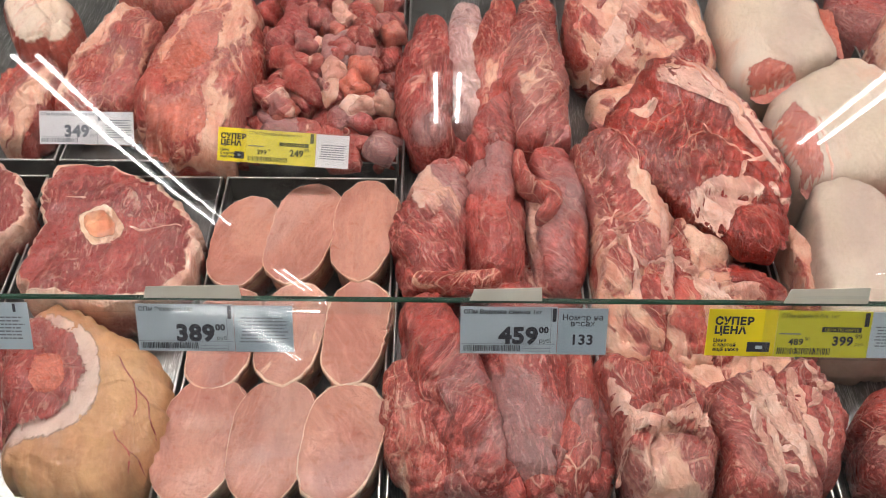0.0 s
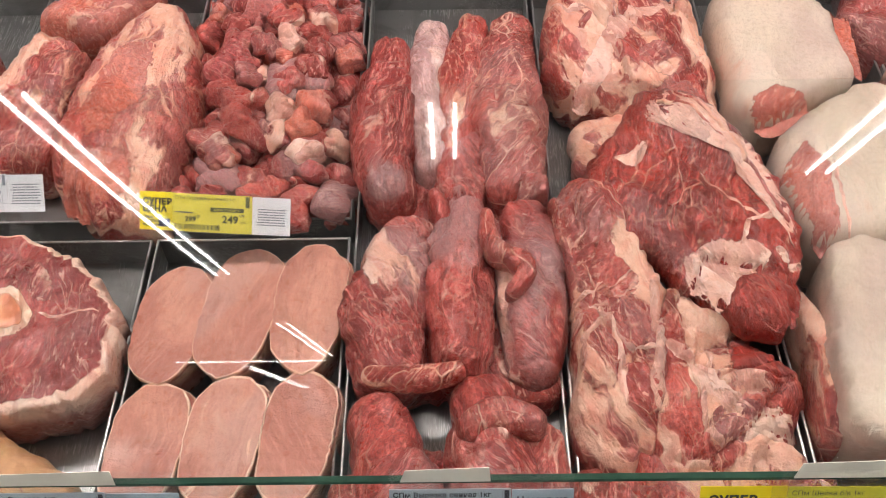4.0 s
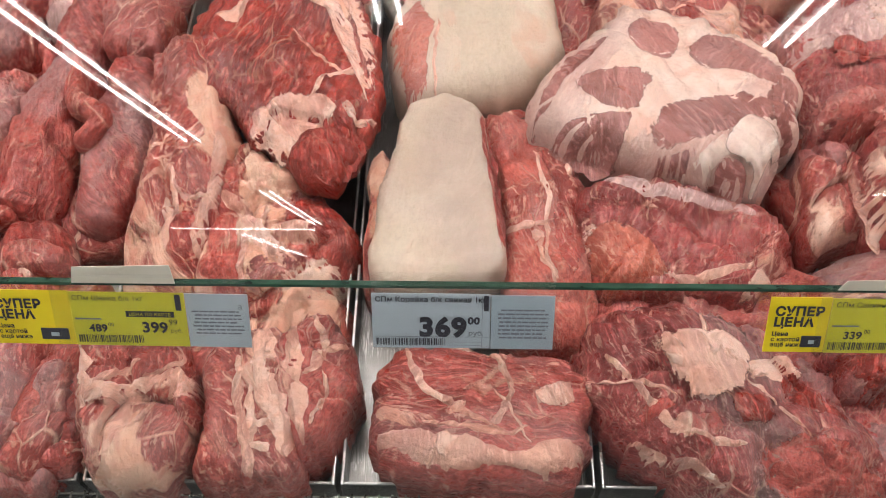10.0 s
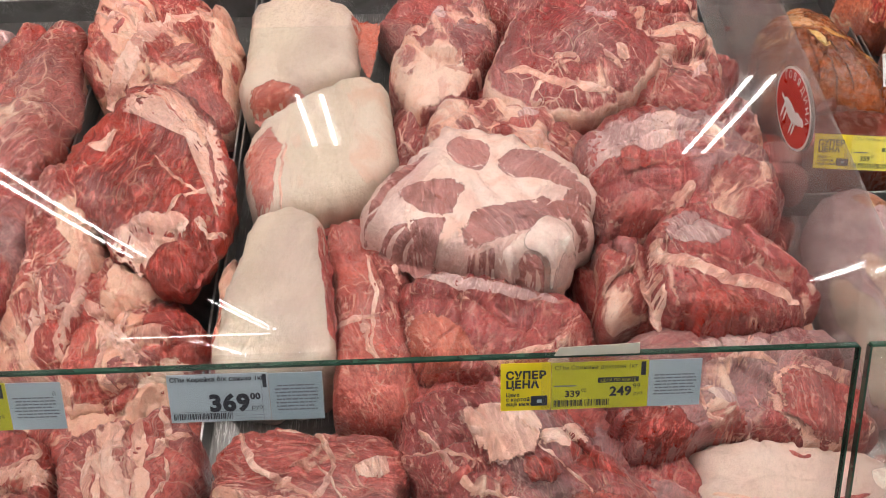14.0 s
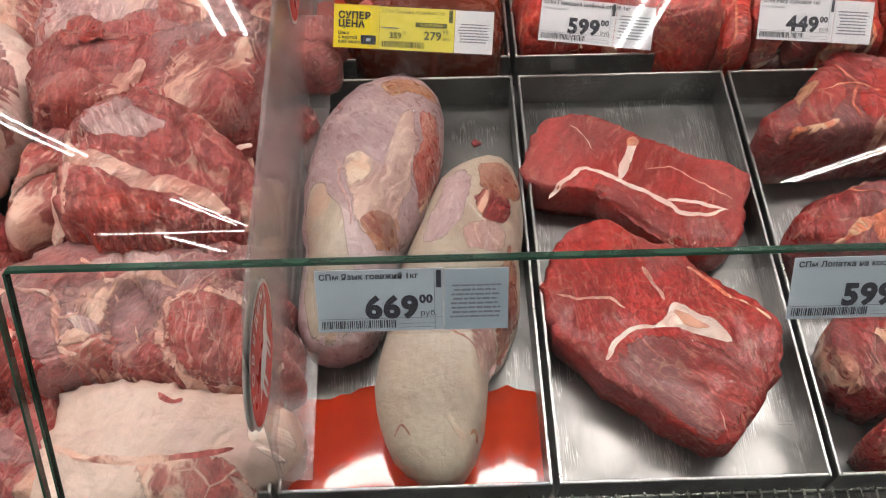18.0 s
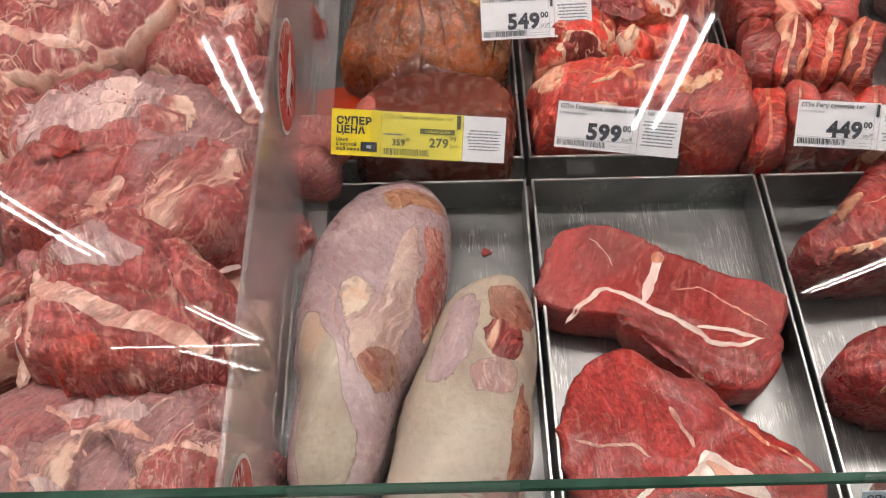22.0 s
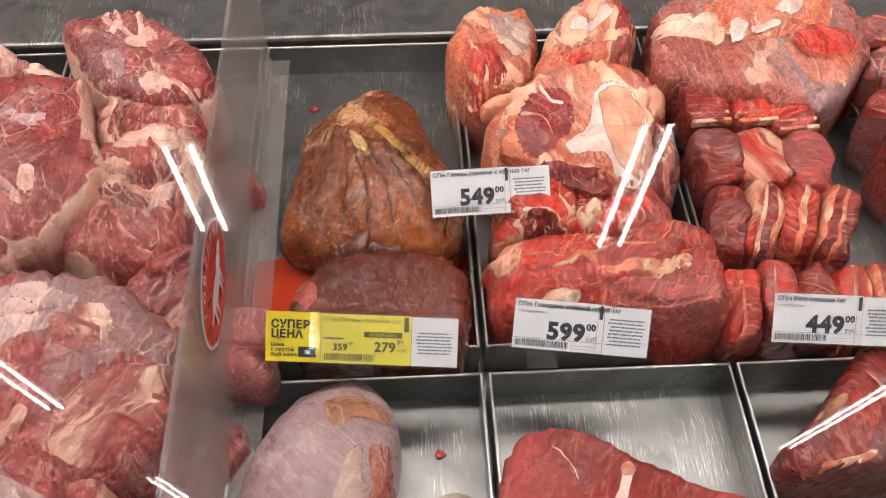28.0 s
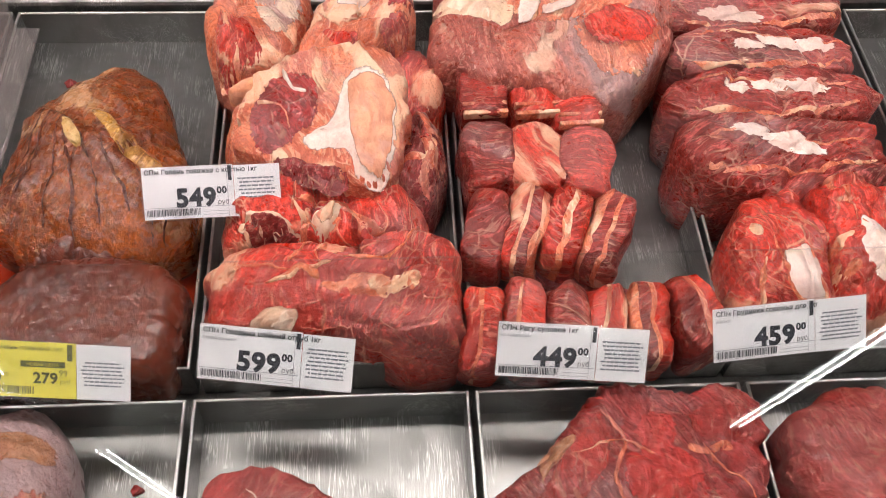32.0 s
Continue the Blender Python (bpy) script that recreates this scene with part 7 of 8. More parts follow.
b1.seam("gristle", ((1.268, 0.586), (1.291, 0.582), (1.315, 0.573)), 0.0034, gristle, 0.0008, "", fray=0.4)
b1.seam("fat_seam", ((1.258, 0.619), (1.285, 0.617), (1.304, 0.602), (1.323, 0.583)), 0.0018, pork_fat, 0.0004, "", fray=0.8)
b1.seam("fat_seam", ((1.195, 0.672), (1.203, 0.660), (1.212, 0.643)), 0.001, gristle, 0.0004, "", fray=0.5)
b2 = cut("beef_shoulder_steak", "deep red beef shoulder steak with a white blade bone", 1.242, 0.470, 0.752, (9.3, 7.4, 6.4, 6.4, 7.2, 7.8, 10.5, 10.6, 9.9, 9.2, 8.4, 7.4, 6.7, 6.7, 7.1, 8.5, 10.6, 9.8, 9.6, 9.5), beef, None, 14, 0.22, 51, segs=100, rings=36, ragged=0.55)
b2.region("cut_muscle", ((1.200, 0.438), (1.218, 0.458), (1.253, 0.457), (1.290, 0.444), (1.317, 0.421), (1.306, 0.397), (1.280, 0.369), (1.252, 0.374), (1.223, 0.401), (1.204, 0.419)), beef_side, 0.0008, "brownish red muscle")
b2.region("blade_bone", ((1.251, 0.483), (1.260, 0.486), (1.273, 0.476), (1.290, 0.466), (1.302, 0.447), (1.290, 0.446), (1.273, 0.450), (1.255, 0.460), (1.244, 0.461), (1.231, 0.462), (1.244, 0.471)), gristle, 0.0016, "white blade bone")
b2.region("marrow", ((1.252, 0.475), (1.262, 0.474), (1.270, 0.468), (1.283, 0.459), (1.272, 0.456), (1.257, 0.464)), marrow_pale, 0.0028)
b2.seam("gristle", ((1.197, 0.436), (1.206, 0.453), (1.218, 0.461), (1.238, 0.462)), 0.004, gristle, 0.0006, "", fray=0.5)
b2.seam("gristle", ((1.166, 0.495), (1.186, 0.491), (1.206, 0.489), (1.217, 0.481)), 0.0022, pork_fat, 0.0005, "", fray=0.5)
b2.seam("gristle", ((1.238, 0.518), (1.244, 0.501), (1.250, 0.485)), 0.0034, pork_fat, 0.0005, "", fray=0.5)
b2.seam("gristle", ((1.245, 0.440), (1.259, 0.418), (1.270, 0.404), (1.278, 0.377)), 0.0018, pork_fat, 0.0004, "", fray=0.5)
b2.seam("fat_seam", ((1.273, 0.515), (1.291, 0.499), (1.314, 0.481), (1.329, 0.468)), 0.004, beef_fat, 0.0006, "", fray=0.5)
BSH = "dark red beef shoulder on the bone in a steel tray"
b3 = cut("beef_shoulder", BSH, 1.462, 0.672, 0.786, (7.6, 8.7, 8.0, 5.7, 5.0, 5.0, 5.5, 5.6, 5.4, 6.2, 7.4, 11.4, 7.5, 5.0, 4.1, 3.9, 4.1, 4.8, 6.5, 8.0), beef_dark, None, 8, 0.62, 52, ragged=0.9)
b3.region("rib_side", ((1.414, 0.688), (1.433, 0.705), (1.437, 0.679), (1.429, 0.654), (1.391, 0.628), (1.354, 0.624), (1.385, 0.648)), beef_side, 0.001, "darker rib side")
b3.region("muscle", ((1.440, 0.670), (1.477, 0.677), (1.497, 0.659), (1.482, 0.639), (1.442, 0.637)), beef, 0.003, "bright red muscle")
b3.region("muscle", ((1.486, 0.700), (1.520, 0.705), (1.536, 0.693), (1.525, 0.676), (1.494, 0.681)), beef, 0.003)
b3.seam("gristle", ((1.428, 0.702), (1.444, 0.683), (1.435, 0.654), (1.439, 0.637)), 0.0028, beef_fat, 0.0008, "", fray=0.5)
b3.seam("gristle", ((1.485, 0.675), (1.500, 0.672), (1.516, 0.673)), 0.006, beef_fat, 0.0008, "", fray=0.5)
b3.seam("fat_seam", ((1.375, 0.628), (1.399, 0.635), (1.415, 0.638)), 0.004, beef_fat, 0.0008, "", fray=0.5)
b3.region("bone_end", ((1.386, 0.675), (1.410, 0.687), (1.411, 0.680), (1.390, 0.656), (1.385, 0.654)), tongue_brown, 0.002)
b3c = cut("beef_shoulder", BSH, 1.440, 0.545, 0.782, (7.0, 7.9, 5.0, 3.6, 3.8, 4.6, 8.0, 6.0, 3.9, 3.6, 4.4, 6.6), beef_dark, None, 8, 0.62, 53, ragged=0.9)
b3c.seam("gristle", ((1.38, 0.52), (1.42, 0.535), (1.46, 0.56), (1.49, 0.565)), 0.009, beef_fat, 0.002)
b4 = cut("beef_shoulder", BSH, 1.424, 0.429, 0.770, (7.1, 7.2, 3.7, 3.4, 3.8, 5.9, 5.6, 5.3, 4.1, 3.5, 4.1, 6.9), beef_dark, None, 8, 0.62, 54, ragged=0.9)
b4.patch("bone", 1.41, 0.44, 0.018, 0.012, 20, bone, 0.003)
cut("beef_shoulder", BSH, 1.423, 0.366, 0.764, (6.2, 5.4, 3.3, 2.8, 2.6, 3.3, 4.7, 3.0, 2.2, 2.0, 2.6, 4.6), beef_dark, None, 3.2, 1.1, 55)
cut("beef_shoulder", "deep red lean beef piece in a steel tray", 1.630, 0.660, 0.785, (8.5, 7.0, 5.7, 6.2, 6.6, 7.5, 7.2, 6.5, 6.1, 5.7, 6.3, 7.6), beef, None, 5, 0.4, 56)
cut("beef_shoulder", "deep red lean beef piece by the tray front", 1.640, 0.480, 0.775, (8.0, 7.0, 6.7, 7.2, 7.6, 7.5, 7.2, 6.5, 7.1, 7.7, 7.3, 7.6), beef, None, 5, 0.4, 57)
cut("beef_shoulder", "deep red lean beef piece in a steel tray", 1.845, 0.560, 0.775, (7.5, 7.0, 7.7, 9.2, 7.6, 7.5, 7.2, 7.5, 8.1, 9.7, 8.3, 7.6), beef, None, 5, 0.4, 58)
cut("meat_scrap", "tiny scrap of dried meat on a steel tray floor", 1.112, 0.687, 0.7085, (0.5, 0.4, 0.3, 0.4, 0.5, 0.4, 0.5, 0.4, 0.5, 0.4, 0.3, 0.4), beef_dark, None, 4, 0.5, 59, segs=12, rings=4)
cut("meat_scrap", "tiny scrap of dried meat on a steel tray floor", 1.000, 1.085, 0.709, (0.6, 0.5, 0.4, 0.5, 0.6, 0.5, 0.6, 0.5, 0.6, 0.5, 0.4, 0.5), beef_dark, None, 4, 0.5, 60, segs=12, rings=4)

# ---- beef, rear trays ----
# dark liver colour for the shade painted into the folds
liver_fold_shade = meat("liver_crease_shade", (0.14, 0.036, 0.010), (0.08, 0.018, 0.006), (0.26, 0.09, 0.02), 0.1, 0.2, 16, wet=0.2, skin=0.0, cells=0.0)
lv = cut("beef_liver", "orange-brown beef liver with a yellow streak in a steel tray", 1.063, 0.933, 0.806, (7.2, 6.7, 6.9, 8.0, 10.6, 11.1, 10.0, 9.0, 7.8, 7.1, 7.2, 8.0, 9.7, 9.4, 9.0, 8.8, 9.4, 10.3, 9.7, 8.3), liver, None, 1.7, 0.7, 63, segs=80, rings=26)
lv.region("yellow_streak", ((1.062, 0.960), (1.070, 0.965), (1.094, 0.942), (1.123, 0.916), (1.125, 0.908), (1.101, 0.912), (1.085, 0.925), (1.073, 0.942)), liver_yellow, 0.0012, "yellow streak")
lv.region("yellow_streak", ((1.042, 0.951), (1.051, 0.949), (1.065, 0.924), (1.063, 0.918), (1.053, 0.927)), liver_yellow, 0.0012)
# thin dark strips: crease shade of the folds, laid on as colour
lv.seam("fold", ((1.034, 0.965), (1.027, 0.929), (1.016, 0.888)), 0.0022, liver_fold_shade, 0.0012, "", fray=0.7)
lv.seam("fold", ((1.042, 0.949), (1.043, 0.906), (1.041, 0.862)), 0.0017, liver_fold_shade, 0.0012, "", fray=0.7)
lv.seam("fold", ((1.049, 0.939), (1.058, 0.899), (1.063, 0.856)), 0.0025, liver_fold_shade, 0.0012, "", fray=0.7)
lv.seam("fold", ((1.060, 0.934), (1.074, 0.899), (1.082, 0.861)), 0.0017, liver_fold_shade, 0.0012, "", fray=0.7)
lv.seam("fold", ((1.075, 0.928), (1.093, 0.897), (1.103, 0.866)), 0.0022, liver_fold_shade, 0.0012, "", fray=0.7)
lv.seam("fold", ((1.102, 0.910), (1.115, 0.880), (1.121, 0.852)), 0.0017, liver_fold_shade, 0.0012, "", fray=0.7)
lv.seam("fold", ((1.027, 0.955), (1.017, 0.934), (1.006, 0.905)), 0.0017, liver_fold_shade, 0.0012, "", fray=0.7)
lv.seam("fold", ((1.118, 0.908), (1.128, 0.880), (1.128, 0.850)), 0.0019, liver_fold_shade, 0.0012, "", fray=0.7)
lv.seam("fold", ((1.020, 0.918), (1.015, 0.889), (1.007, 0.866)), 0.0017, liver_fold_shade, 0.0012, "", fray=0.7)
cut("beef_liver", "dark glossy lobe of beef liver under a larger piece", 1.064, 0.855, 0.772, (4.4, 3.4, 2.4, 2.2, 2.3, 3.0, 5.0, 3.2, 2.2, 2.0, 2.2, 3.4), liver_smooth, None, 2.4, 0.8, 64)
lv2 = cut("beef_liver", "smooth glossy purple-brown beef liver in a steel tray", 1.070, 0.796, 0.776, (7.2, 7.7, 7.3, 6.3, 5.5, 5.4, 5.4, 6.0, 6.7, 7.2, 7.8, 8.1, 7.2, 5.7, 5.2, 5.1, 5.2, 5.9, 7.7, 7.5), liver_smooth, None, 4, 0.06, 65, ragged=0.5)
lv2.patch("cut_edge", 1.008, 0.80, 0.010, 0.018, 20, pork, 0.002)
sh1 = cut("beef_shank", "sawn beef shank slice with a large marrow bone", 1.248, 0.943, 0.822, (6.1, 6.4, 6.9, 6.9, 6.5, 5.6, 5.8, 6.0, 6.4, 6.7, 6.9, 7.3, 6.6, 5.6, 5.3, 5.4, 6.2, 7.4, 6.7, 6.1), beef_fat, 0.05, 8, 0.5, 66, (0.05, 0.25))
sh1.region("muscle", ((1.187, 0.922), (1.192, 0.955), (1.215, 0.978), (1.238, 0.975), (1.244, 0.949), (1.238, 0.930), (1.224, 0.915), (1.208, 0.907), (1.195, 0.903)), beef_dark, 0.003, "dark red muscle")
sh1.region("muscle", ((1.203, 0.905), (1.230, 0.904), (1.257, 0.895), (1.268, 0.880), (1.249, 0.877), (1.222, 0.887)), beef_dark, 0.003)
sh1.region("bone", ((1.262, 0.981), (1.282, 0.986), (1.299, 0.971), (1.307, 0.944), (1.303, 0.908), (1.297, 0.876), (1.284, 0.871), (1.268, 0.881), (1.261, 0.900), (1.235, 0.908), (1.225, 0.916), (1.248, 0.936), (1.257, 0.961)), gristle, 0.004, "thick white sawn bone")
sh1.region("marrow", ((1.265, 0.974), (1.281, 0.979), (1.296, 0.967), (1.303, 0.941), (1.299, 0.909), (1.292, 0.880), (1.282, 0.879), (1.269, 0.891), (1.265, 0.914), (1.263, 0.948)), marrow_pale, 0.0055, "orange-pink marrow")
sh1.seam("fat_seam", ((1.195, 0.947), (1.211, 0.942), (1.221, 0.924)), 0.003, beef_fat, 0.005, "", fray=0.5)
sh1.seam("fat_seam", ((1.213, 0.974), (1.220, 0.962), (1.232, 0.956)), 0.004, gristle, 0.005, "", fray=0.5)
sh5 = cut("beef_shank", "beef shank slice with an orange marrow bone under another", 1.198, 0.960, 0.795, (3.0, 3.0, 4.2, 3.9, 3.4, 3.4, 3.2, 4.0, 4.3, 3.4, 3.5, 4.1), beef_fat, None, 6, 0.5, 67, (0, 0.2))
sh5.patch("marrow", 1.190, 0.965, 0.016, 0.024, -20, marrow, 0.004)
sh2 = cut("beef_shank", "sawn beef shank with creamy fat at the back of a tray", 1.185, 1.074, 0.805, (4.1, 4.6, 5.6, 7.0, 6.2, 5.8, 5.4, 5.1, 4.7, 4.4, 4.7, 4.8, 5.1, 6.1, 6.6, 6.2, 6.0, 4.9, 4.4, 4.0), beef_fat, None, 5, 0.8, 68)
sh2.region("muscle", ((1.151, 1.069), (1.170, 1.072), (1.189, 1.039), (1.192, 1.023), (1.168, 1.003), (1.154, 1.009)), beef_marbled, 0.003, "red muscle")
sh2.region("membrane", ((1.177, 1.109), (1.222, 1.111), (1.219, 1.065), (1.200, 1.045), (1.179, 1.079)), tongue_fat, 0.002, "beige membrane")
sh2.seam("fat_seam", ((1.158, 1.063), (1.170, 1.035), (1.172, 1.008)), 0.005, beef_fat, 0.004, "", fray=0.5)
sh3 = cut("beef_shank", "sawn beef shank with fat round dark muscle", 1.273, 1.067, 0.820, (4.7, 5.0, 5.6, 6.1, 6.7, 5.6, 4.5, 3.8, 3.6, 3.7, 4.4, 5.1, 6.8, 6.6, 5.2, 4.6, 4.6, 4.4, 4.5, 4.4), beef_fat, None, 5, 0.8, 69)
sh3.region("bone", ((1.250, 1.068), (1.267, 1.096), (1.294, 1.125), (1.296, 1.102), (1.303, 1.084), (1.285, 1.070), (1.260, 1.062)), gristle, 0.004, "white sawn bone")
sh3.region("marrow", ((1.261, 1.077), (1.276, 1.102), (1.292, 1.113), (1.285, 1.079), (1.267, 1.072)), beef_fat, 0.0055)
sh3.region("muscle", ((1.301, 1.119), (1.319, 1.094), (1.319, 1.065), (1.297, 1.060), (1.305, 1.084), (1.296, 1.102)), beef_dark, 0.003, "dark red muscle")
sh3.region("blood_spot", ((1.242, 1.039), (1.262, 1.042), (1.273, 1.033), (1.254, 1.024)), beef_marbled, 0.003, "bright red spot")
sh3.region("muscle", ((1.298, 1.056), (1.315, 1.058), (1.305, 1.033), (1.289, 1.028)), beef_marbled, 0.003)
strip_of_meat("shank_bone", "red-stained bone end poking over a tray edge", "meat", ((1.165, 0.990), (1.18, 0.998), (1.205, 1.010)), 0.014, 0.795, marrow, 43, base=0.772)
sh4 = cut("beef_shank", "dark rounded beef shank muscle beside a tray edge", 1.320, 0.936, 0.792, (2.4, 2.5, 3.7, 5.2, 3.1, 2.1, 2.3, 2.6, 4.8, 5.0, 3.2, 2.5), beef_dark, None, 2.4, 0.9, 70)
sh4.seam("fat_seam", ((1.322, 0.975), (1.328, 0.945), (1.325, 0.915)), 0.008, beef_fat, 0.002)
cut("beef_shank", "bright red beef muscle behind sawn shanks", 1.315, 1.005, 0.79, (3.0, 3.5, 4.7, 5.2, 4.1, 4.1, 4.3, 4.6, 4.8, 4.0, 3.2, 3.0), beef_marbled, None, 2.6, 0.9, 71)
nb1 = cut("beef_neck", "thick slice of beef neck with fat and bone edges", 1.258, 0.807, 0.796, (8.9, 9.1, 7.1, 5.2, 4.4, 4.2, 4.5, 5.3, 7.0, 9.9, 10.2, 9.3, 5.9, 4.6, 4.1, 4.1, 4.6, 5.9, 9.5, 8.9), beef_marbled, None, 4, 1.1, 72)
nb1.region("fat_layer", ((1.239, 0.799), (1.260, 0.803), (1.291, 0.805), (1.314, 0.799), (1.312, 0.787), (1.282, 0.788), (1.256, 0.790)), beef_fat, 0.003, "creamy fat")
nb1.region("bone", ((1.185, 0.777), (1.197, 0.784), (1.214, 0.787), (1.231, 0.782), (1.223, 0.773), (1.198, 0.773)), bone, 0.003, "pale sawn bone")
nb1.seam("fat_seam", ((1.213, 0.808), (1.230, 0.813), (1.243, 0.802)), 0.006, beef_fat, 0.002, "", fray=0.5)
nb1.seam("fat_seam", ((1.170, 0.815), (1.195, 0.822), (1.221, 0.818)), 0.003, beef_fat, 0.001, "", fray=0.5)
nb2 = cut("beef_neck", "slice of beef neck with sawn bones behind another slice", 1.244, 0.878, 0.790, (7.7, 6.5, 5.8, 4.3, 3.7, 3.5, 3.7, 4.4, 6.2, 6.7, 7.8, 7.9, 5.1, 3.7, 3.2, 3.1, 3.3, 3.9, 5.4, 8.2), beef_marbled, None, 4, 1.0, 73)
nb2.region("bone", ((1.177, 0.856), (1.194, 0.862), (1.220, 0.859), (1.234, 0.848), (1.221, 0.841), (1.194, 0.845)), bone, 0.003, "sawn bone plate")
nb2.region("bone_core", ((1.185, 0.854), (1.198, 0.858), (1.221, 0.855), (1.227, 0.849), (1.216, 0.846), (1.194, 0.848)), beef_side, 0.0045)
nb2.region("bone", ((1.233, 0.861), (1.243, 0.876), (1.256, 0.880), (1.262, 0.871), (1.250, 0.851), (1.239, 0.847)), bone, 0.004)
nb2.region("bone_core", ((1.239, 0.861), (1.245, 0.871), (1.254, 0.874), (1.256, 0.869), (1.246, 0.856)), beef_fat, 0.0055)
nb2.seam("fat_seam", ((1.265, 0.870), (1.279, 0.858), (1.292, 0.849)), 0.006, beef_fat, 0.002, "", fray=0.5)

# soup ribs: blocks of meat with a bone strip
rib_i = 0


def rib_block(x, y, w, d, h, turn, z, tilt=0.0, slices=1):
    """A sawn block of short rib: lean body, fat layers, a bone plate on its face."""
    global rib_i
    rib_i += 1
    rng = random.Random(rib_i * 7)
    ob = empty("rib_block", pose(x, y, z, tilt, 0, turn), "sawn block of beef short rib with layered fat and bone", "meat", "soup rib blocks")
    lean = (beef_rib, rib_strip_m, beef_marbled)[rib_i % 3]
    way = rng.random()
    if w > 0.038 or way < 0.30:
        layers = [("lean", w, lean)]
    elif way < 0.82:
        a, f = rng.uniform(0.25, 0.62), rng.uniform(0.08, 0.20)
        layers = [("lean", w * a, lean), ("fat_layer", w * f, beef_fat), ("lean", w * (1 - a - f), beef_rib)]
    else:
        layers = [("lean", w * 0.40, lean), ("fat_layer", w * 0.12, beef_fat), ("lean", w * 0.26, rib_strip_m), ("fat_layer", w * 0.22, gristle if rib_i % 4 == 1 else beef_fat)]
    if rng.random() < 0.5:
        layers.reverse()
    x0 = -w / 2
    for k, (nm, lw, mt) in enumerate(layers):
        hk, dk = h, d
        bm = boxed((x0, -dk / 2, 0), (x0 + lw, dk / 2, hk))
        bmesh.ops.subdivide_edges(bm, edges=bm.edges, cuts=9, use_grid_fill=True)
        for v in bm.verts:
            q = v.co + Vector((rib_i, 0, 0))
            c = Vector((v.co.x / (w / 2), v.co.y / (dk / 2), (v.co.z - hk / 2) / (hk / 2)))
            rnd = 1 - 0.085 * (c.x ** 4 * c.y ** 4 + c.y ** 4 * c.z ** 4 + c.x ** 4 * c.z ** 4)
            v.co = Vector((v.co.x * rnd, v.co.y * rnd, hk / 2 + (v.co.z - hk / 2) * rnd))
            v.co += Vector((noise.noise(q * 45), noise.noise(q * 45 + Vector((9, 0, 0))), noise.noise(q * 45 + Vector((0, 9, 0))))) * 0.0052
            v.co += Vector((noise.noise(q * 120), noise.noise(q * 120 + Vector((9, 0, 0))), noise.noise(q * 120 + Vector((0, 9, 0))))) * 0.0012
        part(nm, bm, mt, ob, "", True)
        x0 += lw
    return ob


for x, y in ((1.374, 0.998), (1.417, 0.997), (1.452, 0.985)):
    rb = rib_block(x, y, 0.040, 0.052, 0.052, 3, 0.742, 8)
    for lo, hi in ((-0.0265, -0.0225), (-0.0175, -0.0140)):
        part("bone", boxed((-0.0185, lo, 0.044), (0.0185, hi, 0.0528), 0.001), beef_fat, rb, "pale sawn bone strip")
for x, y, t in ((1.376, 0.935, 6), (1.414, 0.930, -4), (1.456, 0.928, -10)):
    rib_block(x, y, 0.044, 0.060, 0.056, t, 0.732, 6)
for i, (x, y) in enumerate(((1.370, 0.868), (1.401, 0.871), (1.433, 0.870), (1.467, 0.864))):
    rib_block(x, y, 0.033, 0.070, 0.060, -14 - i * 4, 0.724, 10)
for i, (x, y) in enumerate(((1.360, 0.785), (1.390, 0.791), (1.421, 0.788), (1.451, 0.787), (1.480, 0.786), (1.513, 0.792))):
    rib_block(x, y, 0.030 if i < 5 else 0.036, 0.062, 0.072, -8 + (i % 3) * 7 + (10 if i > 4 else 0), 0.714, 12)
for x, y in ((1.39, 0.93), (1.43, 0.86), (1.40, 0.79), (1.46, 0.80), (1.44, 0.98)):
    cut("beef_trim", "beef pieces under the soup ribs in a steel tray", x, y, 0.738, (4.0, 3.6, 3.4, 3.6, 4.0, 3.6, 3.8, 3.6, 3.4, 3.6, 3.8, 3.6), beef_dark, None, 3, 0.8, int(x * 100), segs=32, rings=8)
rb = cut("beef_brisket_bone", "thick sawn beef brisket with white bones", 1.444, 1.058, 0.815, (10.4, 10.9, 10.7, 9.4, 8.3, 7.2, 7.0, 7.5, 9.0, 10.8, 10.9, 11.4, 9.7, 8.0, 7.5, 7.8, 8.7, 8.8, 9.0, 9.7), meat("brisket_side", (0.46, 0.17, 0.13), (0.36, 0.10, 0.08), (0.68, 0.40, 0.29), 0.16, 0.4, 14, fibre=0.7, skin=0.6), None, 9, 0.6, 74, (0, 0.15))
rb.region("fat_layer", ((1.373, 1.095), (1.459, 1.115), (1.520, 1.097), (1.521, 1.073), (1.467, 1.046), (1.415, 1.047)), beef_fat, 0.002, "orange-pink fat layer")
rb.region("bone", ((1.337, 1.081), (1.363, 1.086), (1.410, 1.089), (1.412, 1.067), (1.399, 1.045), (1.364, 1.052), (1.335, 1.062)), bone, 0.004, "sawn breast bone")
rb.region("bone", ((1.418, 1.084), (1.432, 1.074), (1.419, 1.050), (1.405, 1.046)), gristle, 0.005, "white sawn bone")
rb.region("bone", ((1.431, 1.068), (1.455, 1.070), (1.458, 1.062), (1.431, 1.051)), gristle, 0.005)
rb.region("bone", ((1.458, 1.088), (1.476, 1.096), (1.487, 1.086), (1.475, 1.074), (1.460, 1.076)), gristle, 0.005)
rb.region("fat_rim", ((1.456, 1.048), (1.492, 1.073), (1.531, 1.065), (1.534, 1.032), (1.510, 0.996), (1.480, 0.992), (1.454, 1.015)), beef_fat, 0.003)
